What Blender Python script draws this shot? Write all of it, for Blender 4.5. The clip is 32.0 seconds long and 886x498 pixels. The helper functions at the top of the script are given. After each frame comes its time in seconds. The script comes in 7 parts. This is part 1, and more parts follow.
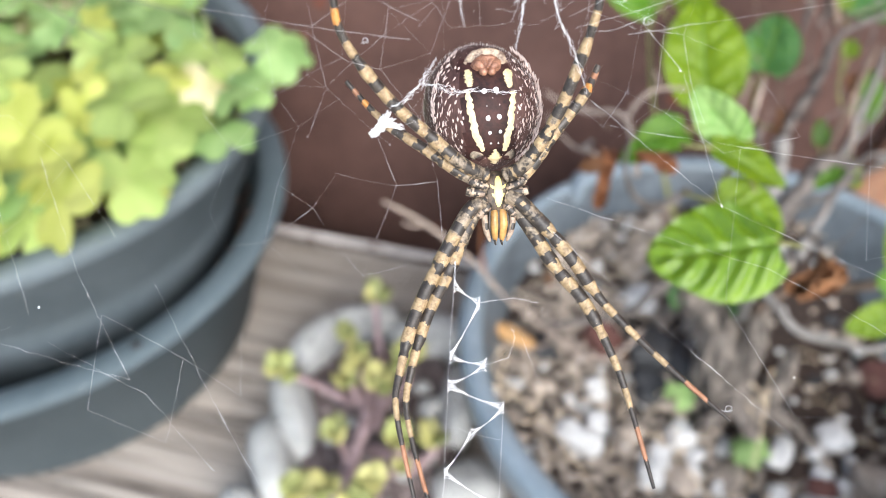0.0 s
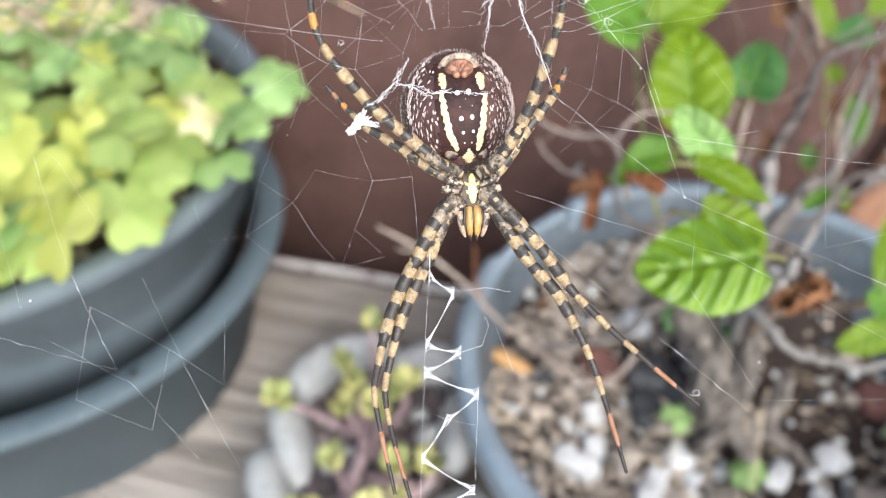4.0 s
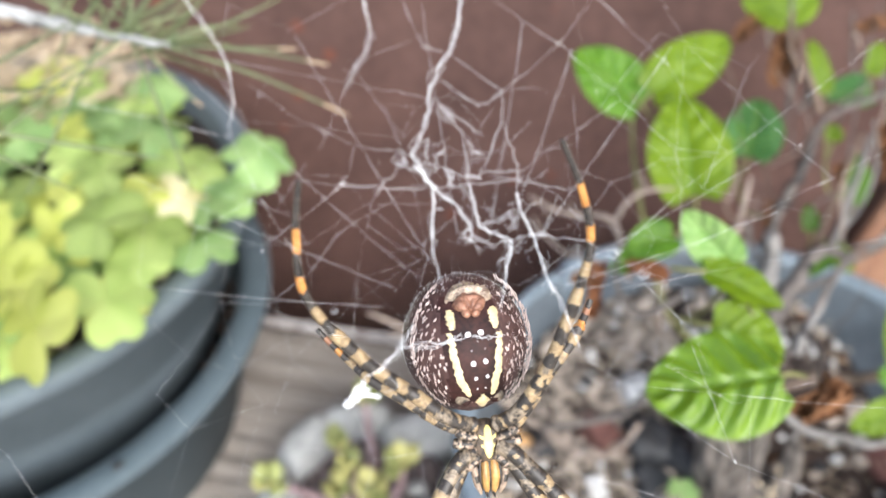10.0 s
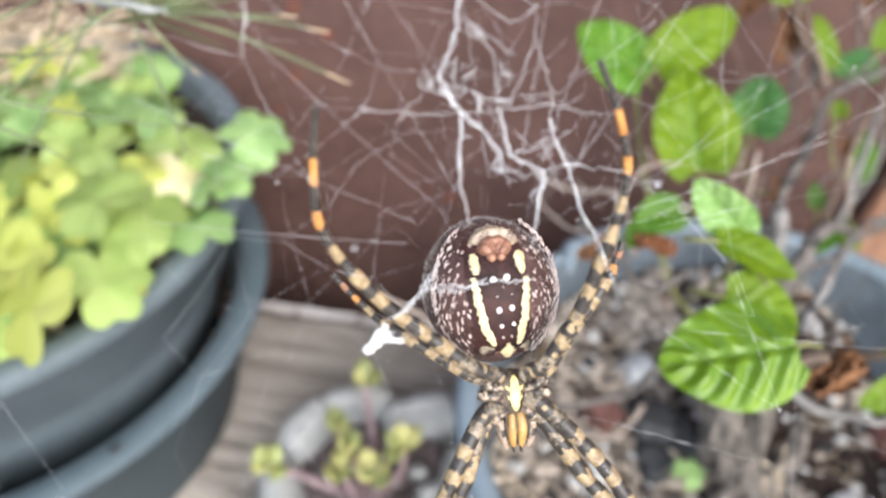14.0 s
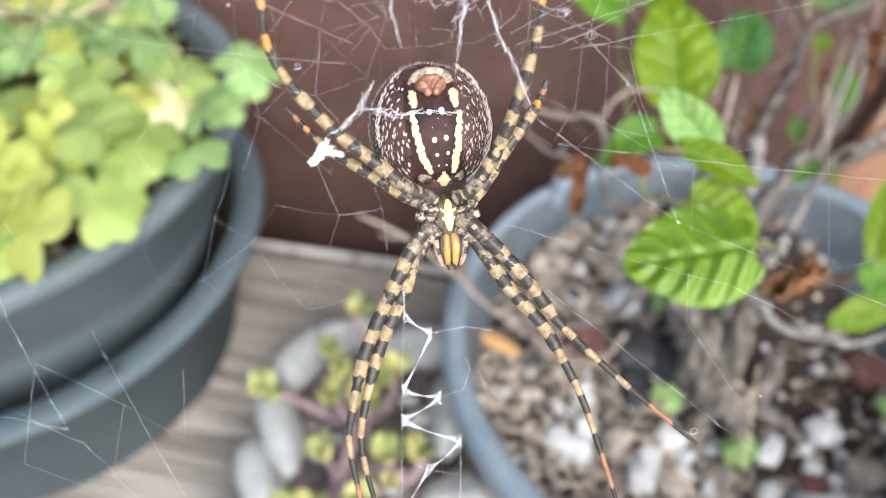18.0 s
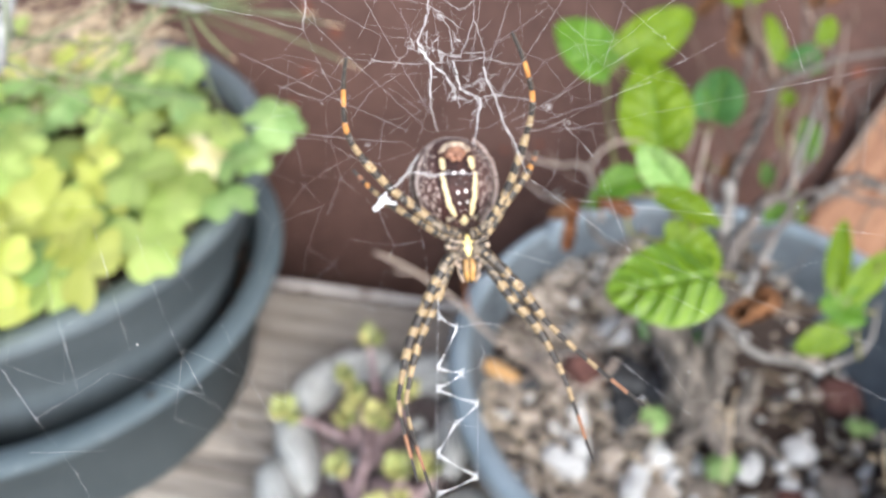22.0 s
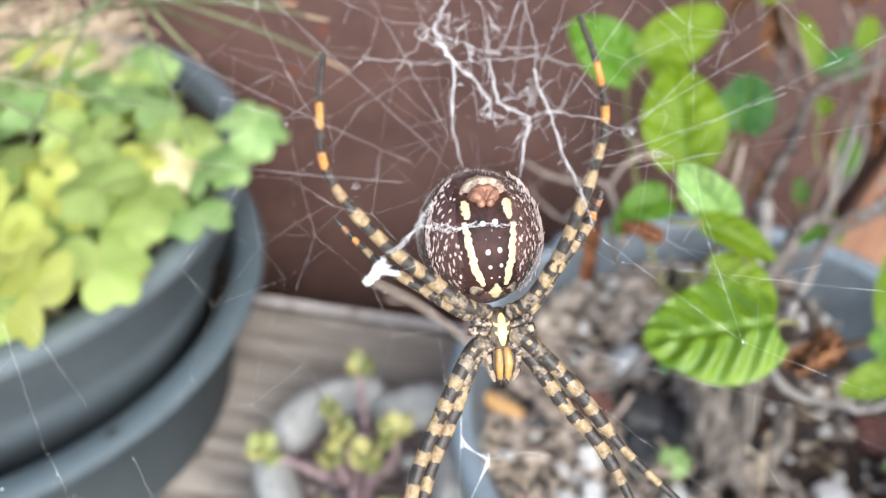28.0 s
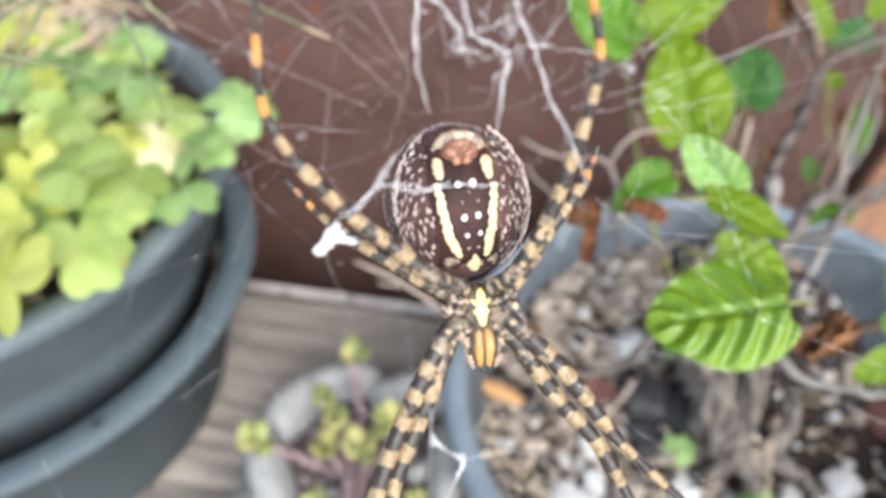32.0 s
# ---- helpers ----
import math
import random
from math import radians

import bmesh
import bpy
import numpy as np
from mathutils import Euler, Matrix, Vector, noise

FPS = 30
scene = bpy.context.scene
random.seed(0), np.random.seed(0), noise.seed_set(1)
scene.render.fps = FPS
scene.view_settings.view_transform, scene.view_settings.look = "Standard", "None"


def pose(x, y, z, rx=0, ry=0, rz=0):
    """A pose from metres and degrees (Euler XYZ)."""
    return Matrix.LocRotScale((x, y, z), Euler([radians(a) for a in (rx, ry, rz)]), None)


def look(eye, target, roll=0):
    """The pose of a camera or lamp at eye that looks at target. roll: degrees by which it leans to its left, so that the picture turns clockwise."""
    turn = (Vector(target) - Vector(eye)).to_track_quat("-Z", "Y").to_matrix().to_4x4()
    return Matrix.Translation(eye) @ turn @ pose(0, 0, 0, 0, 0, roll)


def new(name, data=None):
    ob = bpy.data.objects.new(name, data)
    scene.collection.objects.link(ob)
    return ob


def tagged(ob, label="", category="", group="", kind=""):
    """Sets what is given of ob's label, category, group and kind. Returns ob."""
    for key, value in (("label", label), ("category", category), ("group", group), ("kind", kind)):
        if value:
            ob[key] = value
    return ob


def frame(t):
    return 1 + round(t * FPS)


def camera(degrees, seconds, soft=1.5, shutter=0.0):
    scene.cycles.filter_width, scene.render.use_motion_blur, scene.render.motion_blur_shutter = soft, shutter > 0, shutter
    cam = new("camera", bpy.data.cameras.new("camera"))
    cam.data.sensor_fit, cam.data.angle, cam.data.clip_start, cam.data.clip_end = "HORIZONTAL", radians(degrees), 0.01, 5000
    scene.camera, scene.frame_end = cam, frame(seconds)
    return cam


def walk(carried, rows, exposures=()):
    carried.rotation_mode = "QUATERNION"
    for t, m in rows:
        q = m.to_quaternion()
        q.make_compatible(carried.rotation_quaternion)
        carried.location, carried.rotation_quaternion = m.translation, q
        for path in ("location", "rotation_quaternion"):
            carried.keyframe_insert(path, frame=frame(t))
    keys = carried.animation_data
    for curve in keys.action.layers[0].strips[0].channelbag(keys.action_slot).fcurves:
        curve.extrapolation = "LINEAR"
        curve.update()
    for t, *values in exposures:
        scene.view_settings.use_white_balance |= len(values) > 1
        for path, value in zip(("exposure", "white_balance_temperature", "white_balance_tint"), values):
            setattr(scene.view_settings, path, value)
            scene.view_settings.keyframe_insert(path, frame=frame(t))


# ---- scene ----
cam = camera(56.9, 32.0, soft=1.0)
cam.data.dof.use_dof = True
cam.data.dof.focus_distance = 0.097
cam.data.dof.aperture_fstop = 17.9
ROWS = [
    (0, 0.00933, 0.00714, 0.38983, 44.769, -0.644, -2.554),
    (0.5, 0.01198, 0.00355, 0.38787, 45.740, -0.579, -2.769),
    (1, 0.01414, 0.00133, 0.38800, 45.696, -0.451, -2.826),
    (1.5, 0.01670, 0.00119, 0.38495, 45.645, -0.417, -3.381),
    (2, 0.01601, -0.00042, 0.38728, 45.851, -0.179, -3.222),
    (2.5, 0.01476, -0.00230, 0.38705, 46.098, -0.399, -2.899),
    (4.5, 0.01120, 0.00495, 0.38922, 47.533, 0.037, -3.127),
    (5, 0.00978, 0.01332, 0.38892, 47.226, 0.078, -3.573),
    (5.5, 0.00762, 0.02211, 0.38777, 47.047, 0.070, -3.944),
    (6, 0.00804, 0.02745, 0.38430, 46.735, 0.274, -3.955),
    (6.5, 0.00741, 0.02604, 0.38566, 47.363, 0.523, -3.647),
    (7, 0.00810, 0.01828, 0.39416, 47.887, 0.574, -3.571),
    (7.5, 0.00748, 0.01081, 0.39879, 48.008, 0.499, -3.356),
    (8, 0.01216, 0.01210, 0.39830, 47.903, 0.743, -3.842),
    (8.5, 0.01088, 0.02051, 0.39750, 48.036, 0.720, -3.928),
    (9, 0.01264, 0.02704, 0.39518, 48.154, 0.504, -4.696),
    (9.5, 0.01513, 0.02861, 0.39689, 48.209, 0.608, -5.062),
    (10, 0.01140, 0.02801, 0.39998, 48.366, 0.566, -4.732),
    (10.5, 0.00454, 0.02875, 0.40181, 48.493, 0.658, -4.676),
    (11, 0.00145, 0.03055, 0.40067, 48.449, 0.625, -4.858),
    (11.5, -0.00333, 0.03204, 0.40095, 48.430, 0.593, -4.621),
    (12, 0.00090, 0.03115, 0.39755, 48.185, 0.534, -4.865),
    (12.5, 0.00241, 0.02874, 0.39439, 47.901, 0.642, -4.849),
    (13, 0.00426, 0.02812, 0.39320, 47.750, 0.668, -5.020),
    (13.5, 0.00412, 0.02804, 0.39234, 47.749, 0.588, -5.028),
    (14, 0.00850, 0.02868, 0.39272, 47.765, 0.495, -5.156),
    (14.5, 0.01273, 0.02888, 0.39133, 47.671, 0.717, -5.470),
    (15, 0.01197, 0.02754, 0.38694, 46.647, 0.412, -5.330),
    (15.5, 0.01418, 0.02408, 0.38554, 44.445, 0.550, -4.692),
    (17.5, 0.01325, 0.00772, 0.39322, 45.064, 0.559, -4.742),
    (18, 0.01399, 0.01107, 0.38921, 45.077, 0.525, -4.772),
    (18.5, 0.01444, 0.01539, 0.38632, 45.090, 0.597, -4.807),
    (19, 0.01300, 0.01526, 0.38489, 44.895, 0.516, -4.759),
    (19.5, 0.01610, 0.01323, 0.37947, 44.669, 0.063, -5.115),
    (20, 0.01583, 0.01108, 0.37193, 44.082, -0.098, -5.161),
    (20.5, 0.01368, 0.01072, 0.36629, 43.851, -0.240, -5.080),
    (21, 0.01039, -0.00372, 0.37479, 44.192, -0.150, -5.077),
    (21.5, 0.01051, -0.00775, 0.38821, 45.868, 0.351, -5.031),
    (21.6, 0.00995, -0.00982, 0.39192, 46.063, 0.462, -5.001),
    (22, 0.00837, -0.01739, 0.41341, 47.962, 0.566, -4.887),
    (22.2, 0.00764, -0.02237, 0.42260, 48.500, 0.882, -4.849),
    (22.5, 0.00699, -0.01943, 0.42222, 48.895, 0.621, -4.739),
    (22.8, 0.00755, -0.01429, 0.41935, 48.548, 0.726, -4.714),
    (23, 0.00707, -0.01157, 0.41582, 48.484, 0.638, -4.761),
    (23.5, 0.00755, -0.00842, 0.40658, 47.729, 0.607, -5.007),
    (24, 0.00605, -0.01093, 0.40463, 47.627, 0.367, -4.913),
    (24.5, 0.00639, -0.01634, 0.40899, 47.957, 0.398, -4.956),
    (25, 0.00687, -0.01856, 0.41413, 48.708, 0.360, -5.135),
    (25.5, 0.00525, -0.00361, 0.41013, 48.554, 0.149, -5.170),
    (27.5, 0.01083, 0.02826, 0.38374, 47.406, -0.393, -5.554),
    (28, 0.00764, 0.01926, 0.39277, 48.100, -0.141, -5.232),
    (28.5, 0.00744, 0.01681, 0.39501, 48.191, -0.162, -5.150),
    (29, 0.00879, 0.01726, 0.39335, 48.051, -0.052, -5.326),
    (29.5, 0.01120, 0.01932, 0.39192, 48.033, -0.016, -5.352),
    (30, 0.00992, 0.02087, 0.38823, 47.730, -0.094, -5.350),
    (30.5, 0.01007, 0.02438, 0.38482, 47.332, -0.107, -5.488),
    (31, 0.01071, 0.02548, 0.38448, 47.304, 0.183, -5.251),
    (31.5, 0.01072, 0.02653, 0.38319, 47.174, 0.191, -5.287),
    (32, 0.01150, 0.02701, 0.38279, 47.197, 0.253, -5.344),
]
walk(cam, [(t, pose(x, y, z, rx, ry, rz)) for t, x, y, z, rx, ry, rz in ROWS])


# ---- daylight: bright overcast sky, open above and behind the camera ----
world = bpy.data.worlds.new("overcast_sky")
scene.world = world
world.use_nodes = True
sky = world.node_tree.nodes.new("ShaderNodeTexSky")
sky.sky_type = "NISHITA"
sky.sun_disc = False
sky.sun_elevation, sky.sun_rotation = radians(38), radians(161)
sky.air_density, sky.dust_density = 1.0, 2.0
world.node_tree.links.new(sky.outputs[0], world.node_tree.nodes["Background"].inputs[0])
world.node_tree.nodes["Background"].inputs[1].default_value = 0.117
sun_data = bpy.data.lights.new("sun", "SUN")
sun_data.energy, sun_data.angle, sun_data.color = 1.75, radians(50), (0.965, 0.99, 1.0)
sun = new("sun", sun_data)
sun.matrix_world = look((0.5, -1.85, 1.47), (0, 0, 0))
scene.view_settings.exposure = 1.47


# ---- materials ----
def rgb(c):
    return (c[0], c[1], c[2], 1.0)


def surface(name, dark, light, scale=40.0, rough=0.7, bump=0.3, fine=300.0, stretch=(1, 1, 1), vary=0.0, island=0.0, glow=0.0,
            spots=None, spot_scale=200.0, spot_size=0.12, depth=0.001, coat=0.0, metal=0.0, spec=0.5, ramp_at=(0.5, 0.95)):
    """A worn surface: two colours mixed by noise at two scales, fine relief, optional specks and variation from piece to piece."""
    m = bpy.data.materials.new(name)
    m.use_nodes = True
    nt = m.node_tree
    N, L = nt.nodes, nt.links
    bs = N["Principled BSDF"]
    tc = N.new("ShaderNodeTexCoord")
    mp = N.new("ShaderNodeMapping")
    mp.inputs["Scale"].default_value = stretch
    L.new(tc.outputs["Object"], mp.inputs["Vector"])
    n1 = N.new("ShaderNodeTexNoise")
    n1.inputs["Scale"].default_value, n1.inputs["Detail"].default_value, n1.inputs["Roughness"].default_value = scale, 5.0, 0.6
    n2 = N.new("ShaderNodeTexNoise")
    n2.inputs["Scale"].default_value, n2.inputs["Detail"].default_value = fine, 3.0
    for n in (n1, n2):
        L.new(mp.outputs[0], n.inputs["Vector"])
    add = N.new("ShaderNodeMath")
    add.operation = "MULTIPLY_ADD"
    add.inputs[1].default_value = 0.45
    L.new(n2.outputs["Fac"], add.inputs[0])
    L.new(n1.outputs["Fac"], add.inputs[2])
    ramp = N.new("ShaderNodeValToRGB")
    ramp.color_ramp.elements[0].position, ramp.color_ramp.elements[1].position = ramp_at
    ramp.color_ramp.elements[0].color, ramp.color_ramp.elements[1].color = rgb(dark), rgb(light)
    L.new(add.outputs[0], ramp.inputs[0])
    col = ramp.outputs[0]
    if spots:
        vo = N.new("ShaderNodeTexVoronoi")
        vo.inputs["Scale"].default_value = spot_scale
        L.new(mp.outputs[0], vo.inputs["Vector"])
        lt = N.new("ShaderNodeMath")
        lt.operation = "LESS_THAN"
        lt.inputs[1].default_value = spot_size
        L.new(vo.outputs["Distance"], lt.inputs[0])
        mx = N.new("ShaderNodeMix")
        mx.data_type = "RGBA"
        L.new(lt.outputs[0], mx.inputs["Factor"])
        L.new(col, mx.inputs["A"])
        mx.inputs["B"].default_value = rgb(spots)
        col = mx.outputs["Result"]
    if island:
        ge = N.new("ShaderNodeNewGeometry")
        mi = N.new("ShaderNodeMapRange")
        mi.inputs["To Min"].default_value, mi.inputs["To Max"].default_value = 1 - island, 1 + island
        L.new(ge.outputs["Random Per Island"], mi.inputs["Value"])
        hi = N.new("ShaderNodeHueSaturation")
        L.new(mi.outputs[0], hi.inputs["Value"])
        L.new(col, hi.inputs["Color"])
        col = hi.outputs[0]
    if vary:
        oi = N.new("ShaderNodeObjectInfo")
        mr = N.new("ShaderNodeMapRange")
        mr.inputs["To Min"].default_value, mr.inputs["To Max"].default_value = 1 - vary, 1 + vary
        L.new(oi.outputs["Random"], mr.inputs["Value"])
        hs = N.new("ShaderNodeHueSaturation")
        L.new(mr.outputs[0], hs.inputs["Value"])
        L.new(col, hs.inputs["Color"])
        col = hs.outputs[0]
    L.new(col, bs.inputs["Base Color"])
    bs.inputs["Roughness"].default_value = rough
    bs.inputs["Metallic"].default_value = metal
    bs.inputs["Specular IOR Level"].default_value = spec
    bs.inputs["Coat Weight"].default_value = coat
    bp = N.new("ShaderNodeBump")
    bp.inputs["Strength"].default_value, bp.inputs["Distance"].default_value = bump, depth
    L.new(add.outputs[0], bp.inputs["Height"])
    L.new(bp.outputs[0], bs.inputs["Normal"])
    if glow:
        out = N["Material Output"]
        tr = N.new("ShaderNodeBsdfTranslucent")
        L.new(col, tr.inputs[0])
        sh = N.new("ShaderNodeMixShader")
        sh.inputs[0].default_value = glow
        L.new(bs.outputs[0], sh.inputs[1])
        L.new(tr.outputs[0], sh.inputs[2])
        L.new(sh.outputs[0], out.inputs["Surface"])
    return m


def leaf_material(name, a, b, rough, glow, vary, scale=60, fine=500):
    """A green blade, softly mottled between two greens, letting some light through."""
    return surface(name, a, b, scale=scale, rough=rough, bump=0.25, fine=fine, vary=vary, glow=glow, depth=0.0006, spec=0.34)



M = {}
M["wall"] = surface("brown_painted_board", (0.068, 0.0378, 0.0320), (0.129, 0.073, 0.0610), scale=16, rough=0.62, bump=0.5, fine=170, spots=(0.16, 0.055, 0.035), spot_scale=30, spot_size=0.10, depth=0.002, spec=0.22)
M["strip"] = surface("white_metal_strip", (0.35, 0.30, 0.28), (0.75, 0.72, 0.70), scale=60, rough=0.5, bump=0.2, spots=(0.12, 0.05, 0.03), spot_scale=90, spot_size=0.2)
# unseen ground, coloured pale to bounce light onto the pots and wall
M["ground"] = surface("pale_bounce_ground", (0.36, 0.355, 0.34), (0.56, 0.55, 0.53), scale=9, rough=0.9, bump=0.4, fine=90)
M["grey_plastic"] = surface("slate_grey_plastic", (0.065, 0.089, 0.102), (0.100, 0.130, 0.148), scale=14, rough=0.62, bump=0.12, fine=260, spots=(0.45, 0.48, 0.5), spot_scale=130, spot_size=0.045, depth=0.0006, spec=0.28)
M["grey_inner"] = surface("dark_slate_plastic", (0.088, 0.112, 0.126), (0.134, 0.163, 0.181), scale=18, rough=0.64, bump=0.12, fine=260, spots=(0.40, 0.43, 0.45), spot_scale=150, spot_size=0.035, depth=0.0006, spec=0.28)
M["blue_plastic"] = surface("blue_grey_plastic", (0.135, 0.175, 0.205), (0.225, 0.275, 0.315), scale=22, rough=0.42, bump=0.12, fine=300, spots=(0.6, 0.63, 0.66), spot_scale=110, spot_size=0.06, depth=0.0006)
# inner wall colour, darkened to hold the shade inside the pot
M["pot_inside"] = surface("shaded_inside_plastic", (0.050, 0.062, 0.072), (0.125, 0.148, 0.168), scale=40, rough=0.6, bump=0.2, fine=300)
M["soil"] = surface("potting_soil", (0.006, 0.0035, 0.0025), (0.034, 0.020, 0.014), scale=130, rough=0.95, bump=1.0, fine=600, depth=0.002)
M["planter_soil"] = surface("pinkish_gritty_soil", (0.03, 0.022, 0.020), (0.17, 0.13, 0.125), scale=260, rough=0.95, bump=0.8, fine=700, depth=0.002)
M["planter_crumb"] = surface("pinkish_crumb", (0.09, 0.07, 0.068), (0.34, 0.28, 0.27), scale=200, rough=0.9, bump=0.6, fine=700, island=0.5)
M["pebble"] = surface("grey_gravel", (0.075, 0.060, 0.047), (0.37, 0.315, 0.262), scale=120, rough=0.85, bump=0.5, fine=700, vary=0.4, island=0.6)
M["white_stone"] = surface("white_limestone", (0.40, 0.40, 0.39), (0.76, 0.765, 0.745), scale=170, rough=0.85, bump=0.9, fine=700, spots=(0.20, 0.195, 0.185), spot_scale=900, spot_size=0.13, depth=0.0015)
M["red_stone"] = surface("red_lava_stone", (0.07, 0.028, 0.024), (0.17, 0.075, 0.06), scale=120, rough=0.9, bump=0.9, fine=600)
# near black: dark slate chips, and pieces that imitate deep shade
M["dark_stone"] = surface("dark_slate_and_shade", (0.012, 0.013, 0.015), (0.052, 0.054, 0.058), scale=90, rough=0.7, bump=0.5, fine=500)
M["planter_stone"] = surface("pale_grey_cast_stone", (0.28, 0.285, 0.275), (0.49, 0.495, 0.48), scale=60, rough=0.85, bump=0.5, fine=350, spots=(0.10, 0.10, 0.09), spot_scale=430, spot_size=0.15)
M["bark"] = surface("gnarled_grey_bark", (0.014, 0.011, 0.009), (0.27, 0.232, 0.198), scale=260, rough=0.95, bump=1.0, fine=420, stretch=(1, 1, 0.13), depth=0.003, ramp_at=(0.52, 0.92))
M["grey_branch"] = surface("smooth_grey_branch", (0.085, 0.078, 0.072), (0.27, 0.255, 0.24), scale=140, rough=0.85, bump=0.5, fine=600)
M["soil_crumb"] = surface("reddish_soil_crumb", (0.020, 0.012, 0.008), (0.11, 0.068, 0.047), scale=300, rough=0.95, bump=0.6, fine=900, island=0.6)
M["twig"] = surface("thin_grey_twig", (0.048, 0.041, 0.037), (0.165, 0.142, 0.127), scale=160, rough=0.85, bump=0.7, fine=500)
M["wire"] = surface("dark_training_wire", (0.010, 0.010, 0.011), (0.045, 0.045, 0.048), scale=200, rough=0.45, bump=0.2, metal=0.4)
M["pale_twig"] = surface("bleached_twig", (0.17, 0.13, 0.105), (0.39, 0.32, 0.27), scale=160, rough=0.8, bump=0.5, fine=500)
M["dark_twig"] = surface("dark_brown_twig", (0.07, 0.048, 0.036), (0.21, 0.15, 0.11), scale=160, rough=0.8, bump=0.5, fine=500)
M["green_stem"] = surface("green_stem", (0.11, 0.11, 0.035), (0.24, 0.24, 0.09), scale=120, rough=0.6, bump=0.2, glow=0.2)
M["leaf"] = leaf_material("fresh_mulberry_leaf", (0.040, 0.115, 0.007), (0.115, 0.250, 0.015), 0.36, 0.30, 0.18)
M["leaf_gloss"] = surface("glossy_quilted_leaf", (0.075, 0.155, 0.002), (0.155, 0.265, 0.005), scale=60, rough=0.44, bump=0.2, fine=500, glow=0.14, depth=0.0006, coat=0.22, spec=0.6)
M["leaf_vein"] = surface("pale_leaf_vein", (0.095, 0.195, 0.014), (0.165, 0.285, 0.030), scale=90, rough=0.5, bump=0.1, glow=0.3)
M["leaf_bright"] = leaf_material("young_yellow_green_leaf", (0.092, 0.165, 0.003), (0.182, 0.285, 0.006), 0.45, 0.34, 0.12)
M["leaf_pale"] = leaf_material("pale_downy_young_leaf", (0.15, 0.31, 0.065), (0.37, 0.54, 0.21), 0.5, 0.4, 0.1)
M["leaf_dark"] = leaf_material("deep_green_leaf", (0.030, 0.11, 0.022), (0.085, 0.22, 0.065), 0.4, 0.3, 0.2)
M["oxalis"] = leaf_material("oxalis_leaflet", (0.293, 0.415, 0.104), (0.512, 0.630, 0.216), 0.5, 0.42, 0.22, 38, 110)
M["oxalis_green"] = leaf_material("green_oxalis_leaflet", (0.195, 0.345, 0.113), (0.381, 0.535, 0.211), 0.5, 0.42, 0.2, 38, 110)
M["oxalis_yellow"] = leaf_material("yellowing_oxalis_leaflet", (0.428, 0.480, 0.086), (0.651, 0.685, 0.211), 0.5, 0.42, 0.15, 38, 110)
M["oxalis_pale"] = leaf_material("bleached_oxalis_leaflet", (0.70, 0.63, 0.32), (0.90, 0.84, 0.52), 0.6, 0.4, 0.1, 38, 110)
M["succulent"] = leaf_material("yellow_green_succulent_leaf", (0.36, 0.36, 0.12), (0.62, 0.58, 0.25), 0.45, 0.25, 0.25)
M["succ_green"] = leaf_material("olive_succulent_leaf", (0.20, 0.23, 0.08), (0.38, 0.40, 0.16), 0.45, 0.2, 0.25)
M["succ_stem"] = surface("purple_brown_stem", (0.15, 0.095, 0.10), (0.42, 0.31, 0.32), scale=200, rough=0.7, bump=0.5, spots=(0.55, 0.50, 0.50), spot_scale=420, spot_size=0.13)
M["dead_leaf"] = surface("dry_brown_leaf", (0.075, 0.036, 0.018), (0.27, 0.13, 0.062), scale=90, rough=0.7, bump=0.6, fine=500, vary=0.2, glow=0.15, spec=0.2)
M["rust_leaf"] = surface("rusty_red_dead_leaf", (0.085, 0.032, 0.016), (0.320, 0.135, 0.062), scale=160, rough=0.75, bump=0.6, fine=500, glow=0.08, spec=0.2)
M["straw"] = surface("dry_straw", (0.50, 0.38, 0.24), (0.78, 0.65, 0.48), scale=120, rough=0.8, bump=0.3, vary=0.2)
M["bark_chip"] = surface("orange_bark_chip", (0.36, 0.19, 0.07), (0.62, 0.38, 0.17), scale=90, rough=0.8, bump=0.6, stretch=(0.3, 1, 1))
M["needle"] = surface("pine_needle", (0.070, 0.098, 0.040), (0.185, 0.215, 0.100), scale=80, rough=0.5, bump=0.1, vary=0.3)
M["needle_tip"] = surface("dry_needle_tip", (0.42, 0.30, 0.18), (0.62, 0.48, 0.32), scale=80, rough=0.6, bump=0.1)
M["lichen_bark"] = surface("pale_lichen_bark", (0.13, 0.133, 0.128), (0.44, 0.445, 0.435), scale=90, rough=0.9, bump=0.9, fine=400, depth=0.002)
M["red_board"] = surface("orange_stained_board", (0.15, 0.065, 0.038), (0.38, 0.21, 0.13), scale=40, rough=0.75, bump=0.5, fine=200, stretch=(3, 3, 0.4))
M["silk"] = surface("white_spider_silk", (0.85, 0.85, 0.87), (0.95, 0.95, 0.96), scale=200, rough=0.3, bump=0.1, glow=0.3)
M["silk_fine"] = surface("fine_spider_thread", (0.80, 0.80, 0.82), (0.95, 0.95, 0.96), scale=200, rough=0.25, bump=0.1, glow=0.4)
M["leg_tan"] = surface("tan_leg_band", (0.15, 0.095, 0.047), (0.44, 0.32, 0.175), scale=1300, rough=0.55, bump=0.4, fine=4000, depth=0.0001)
M["leg_grey"] = surface("grey_tan_leg_band", (0.12, 0.095, 0.068), (0.46, 0.38, 0.28), scale=1300, rough=0.6, bump=0.4, fine=4000, depth=0.0001)
M["leg_mottled"] = surface("mottled_grey_leg", (0.018, 0.013, 0.010), (0.29, 0.225, 0.155), scale=900, rough=0.55, bump=0.4, fine=2600, depth=0.0001, ramp_at=(0.62, 0.86))
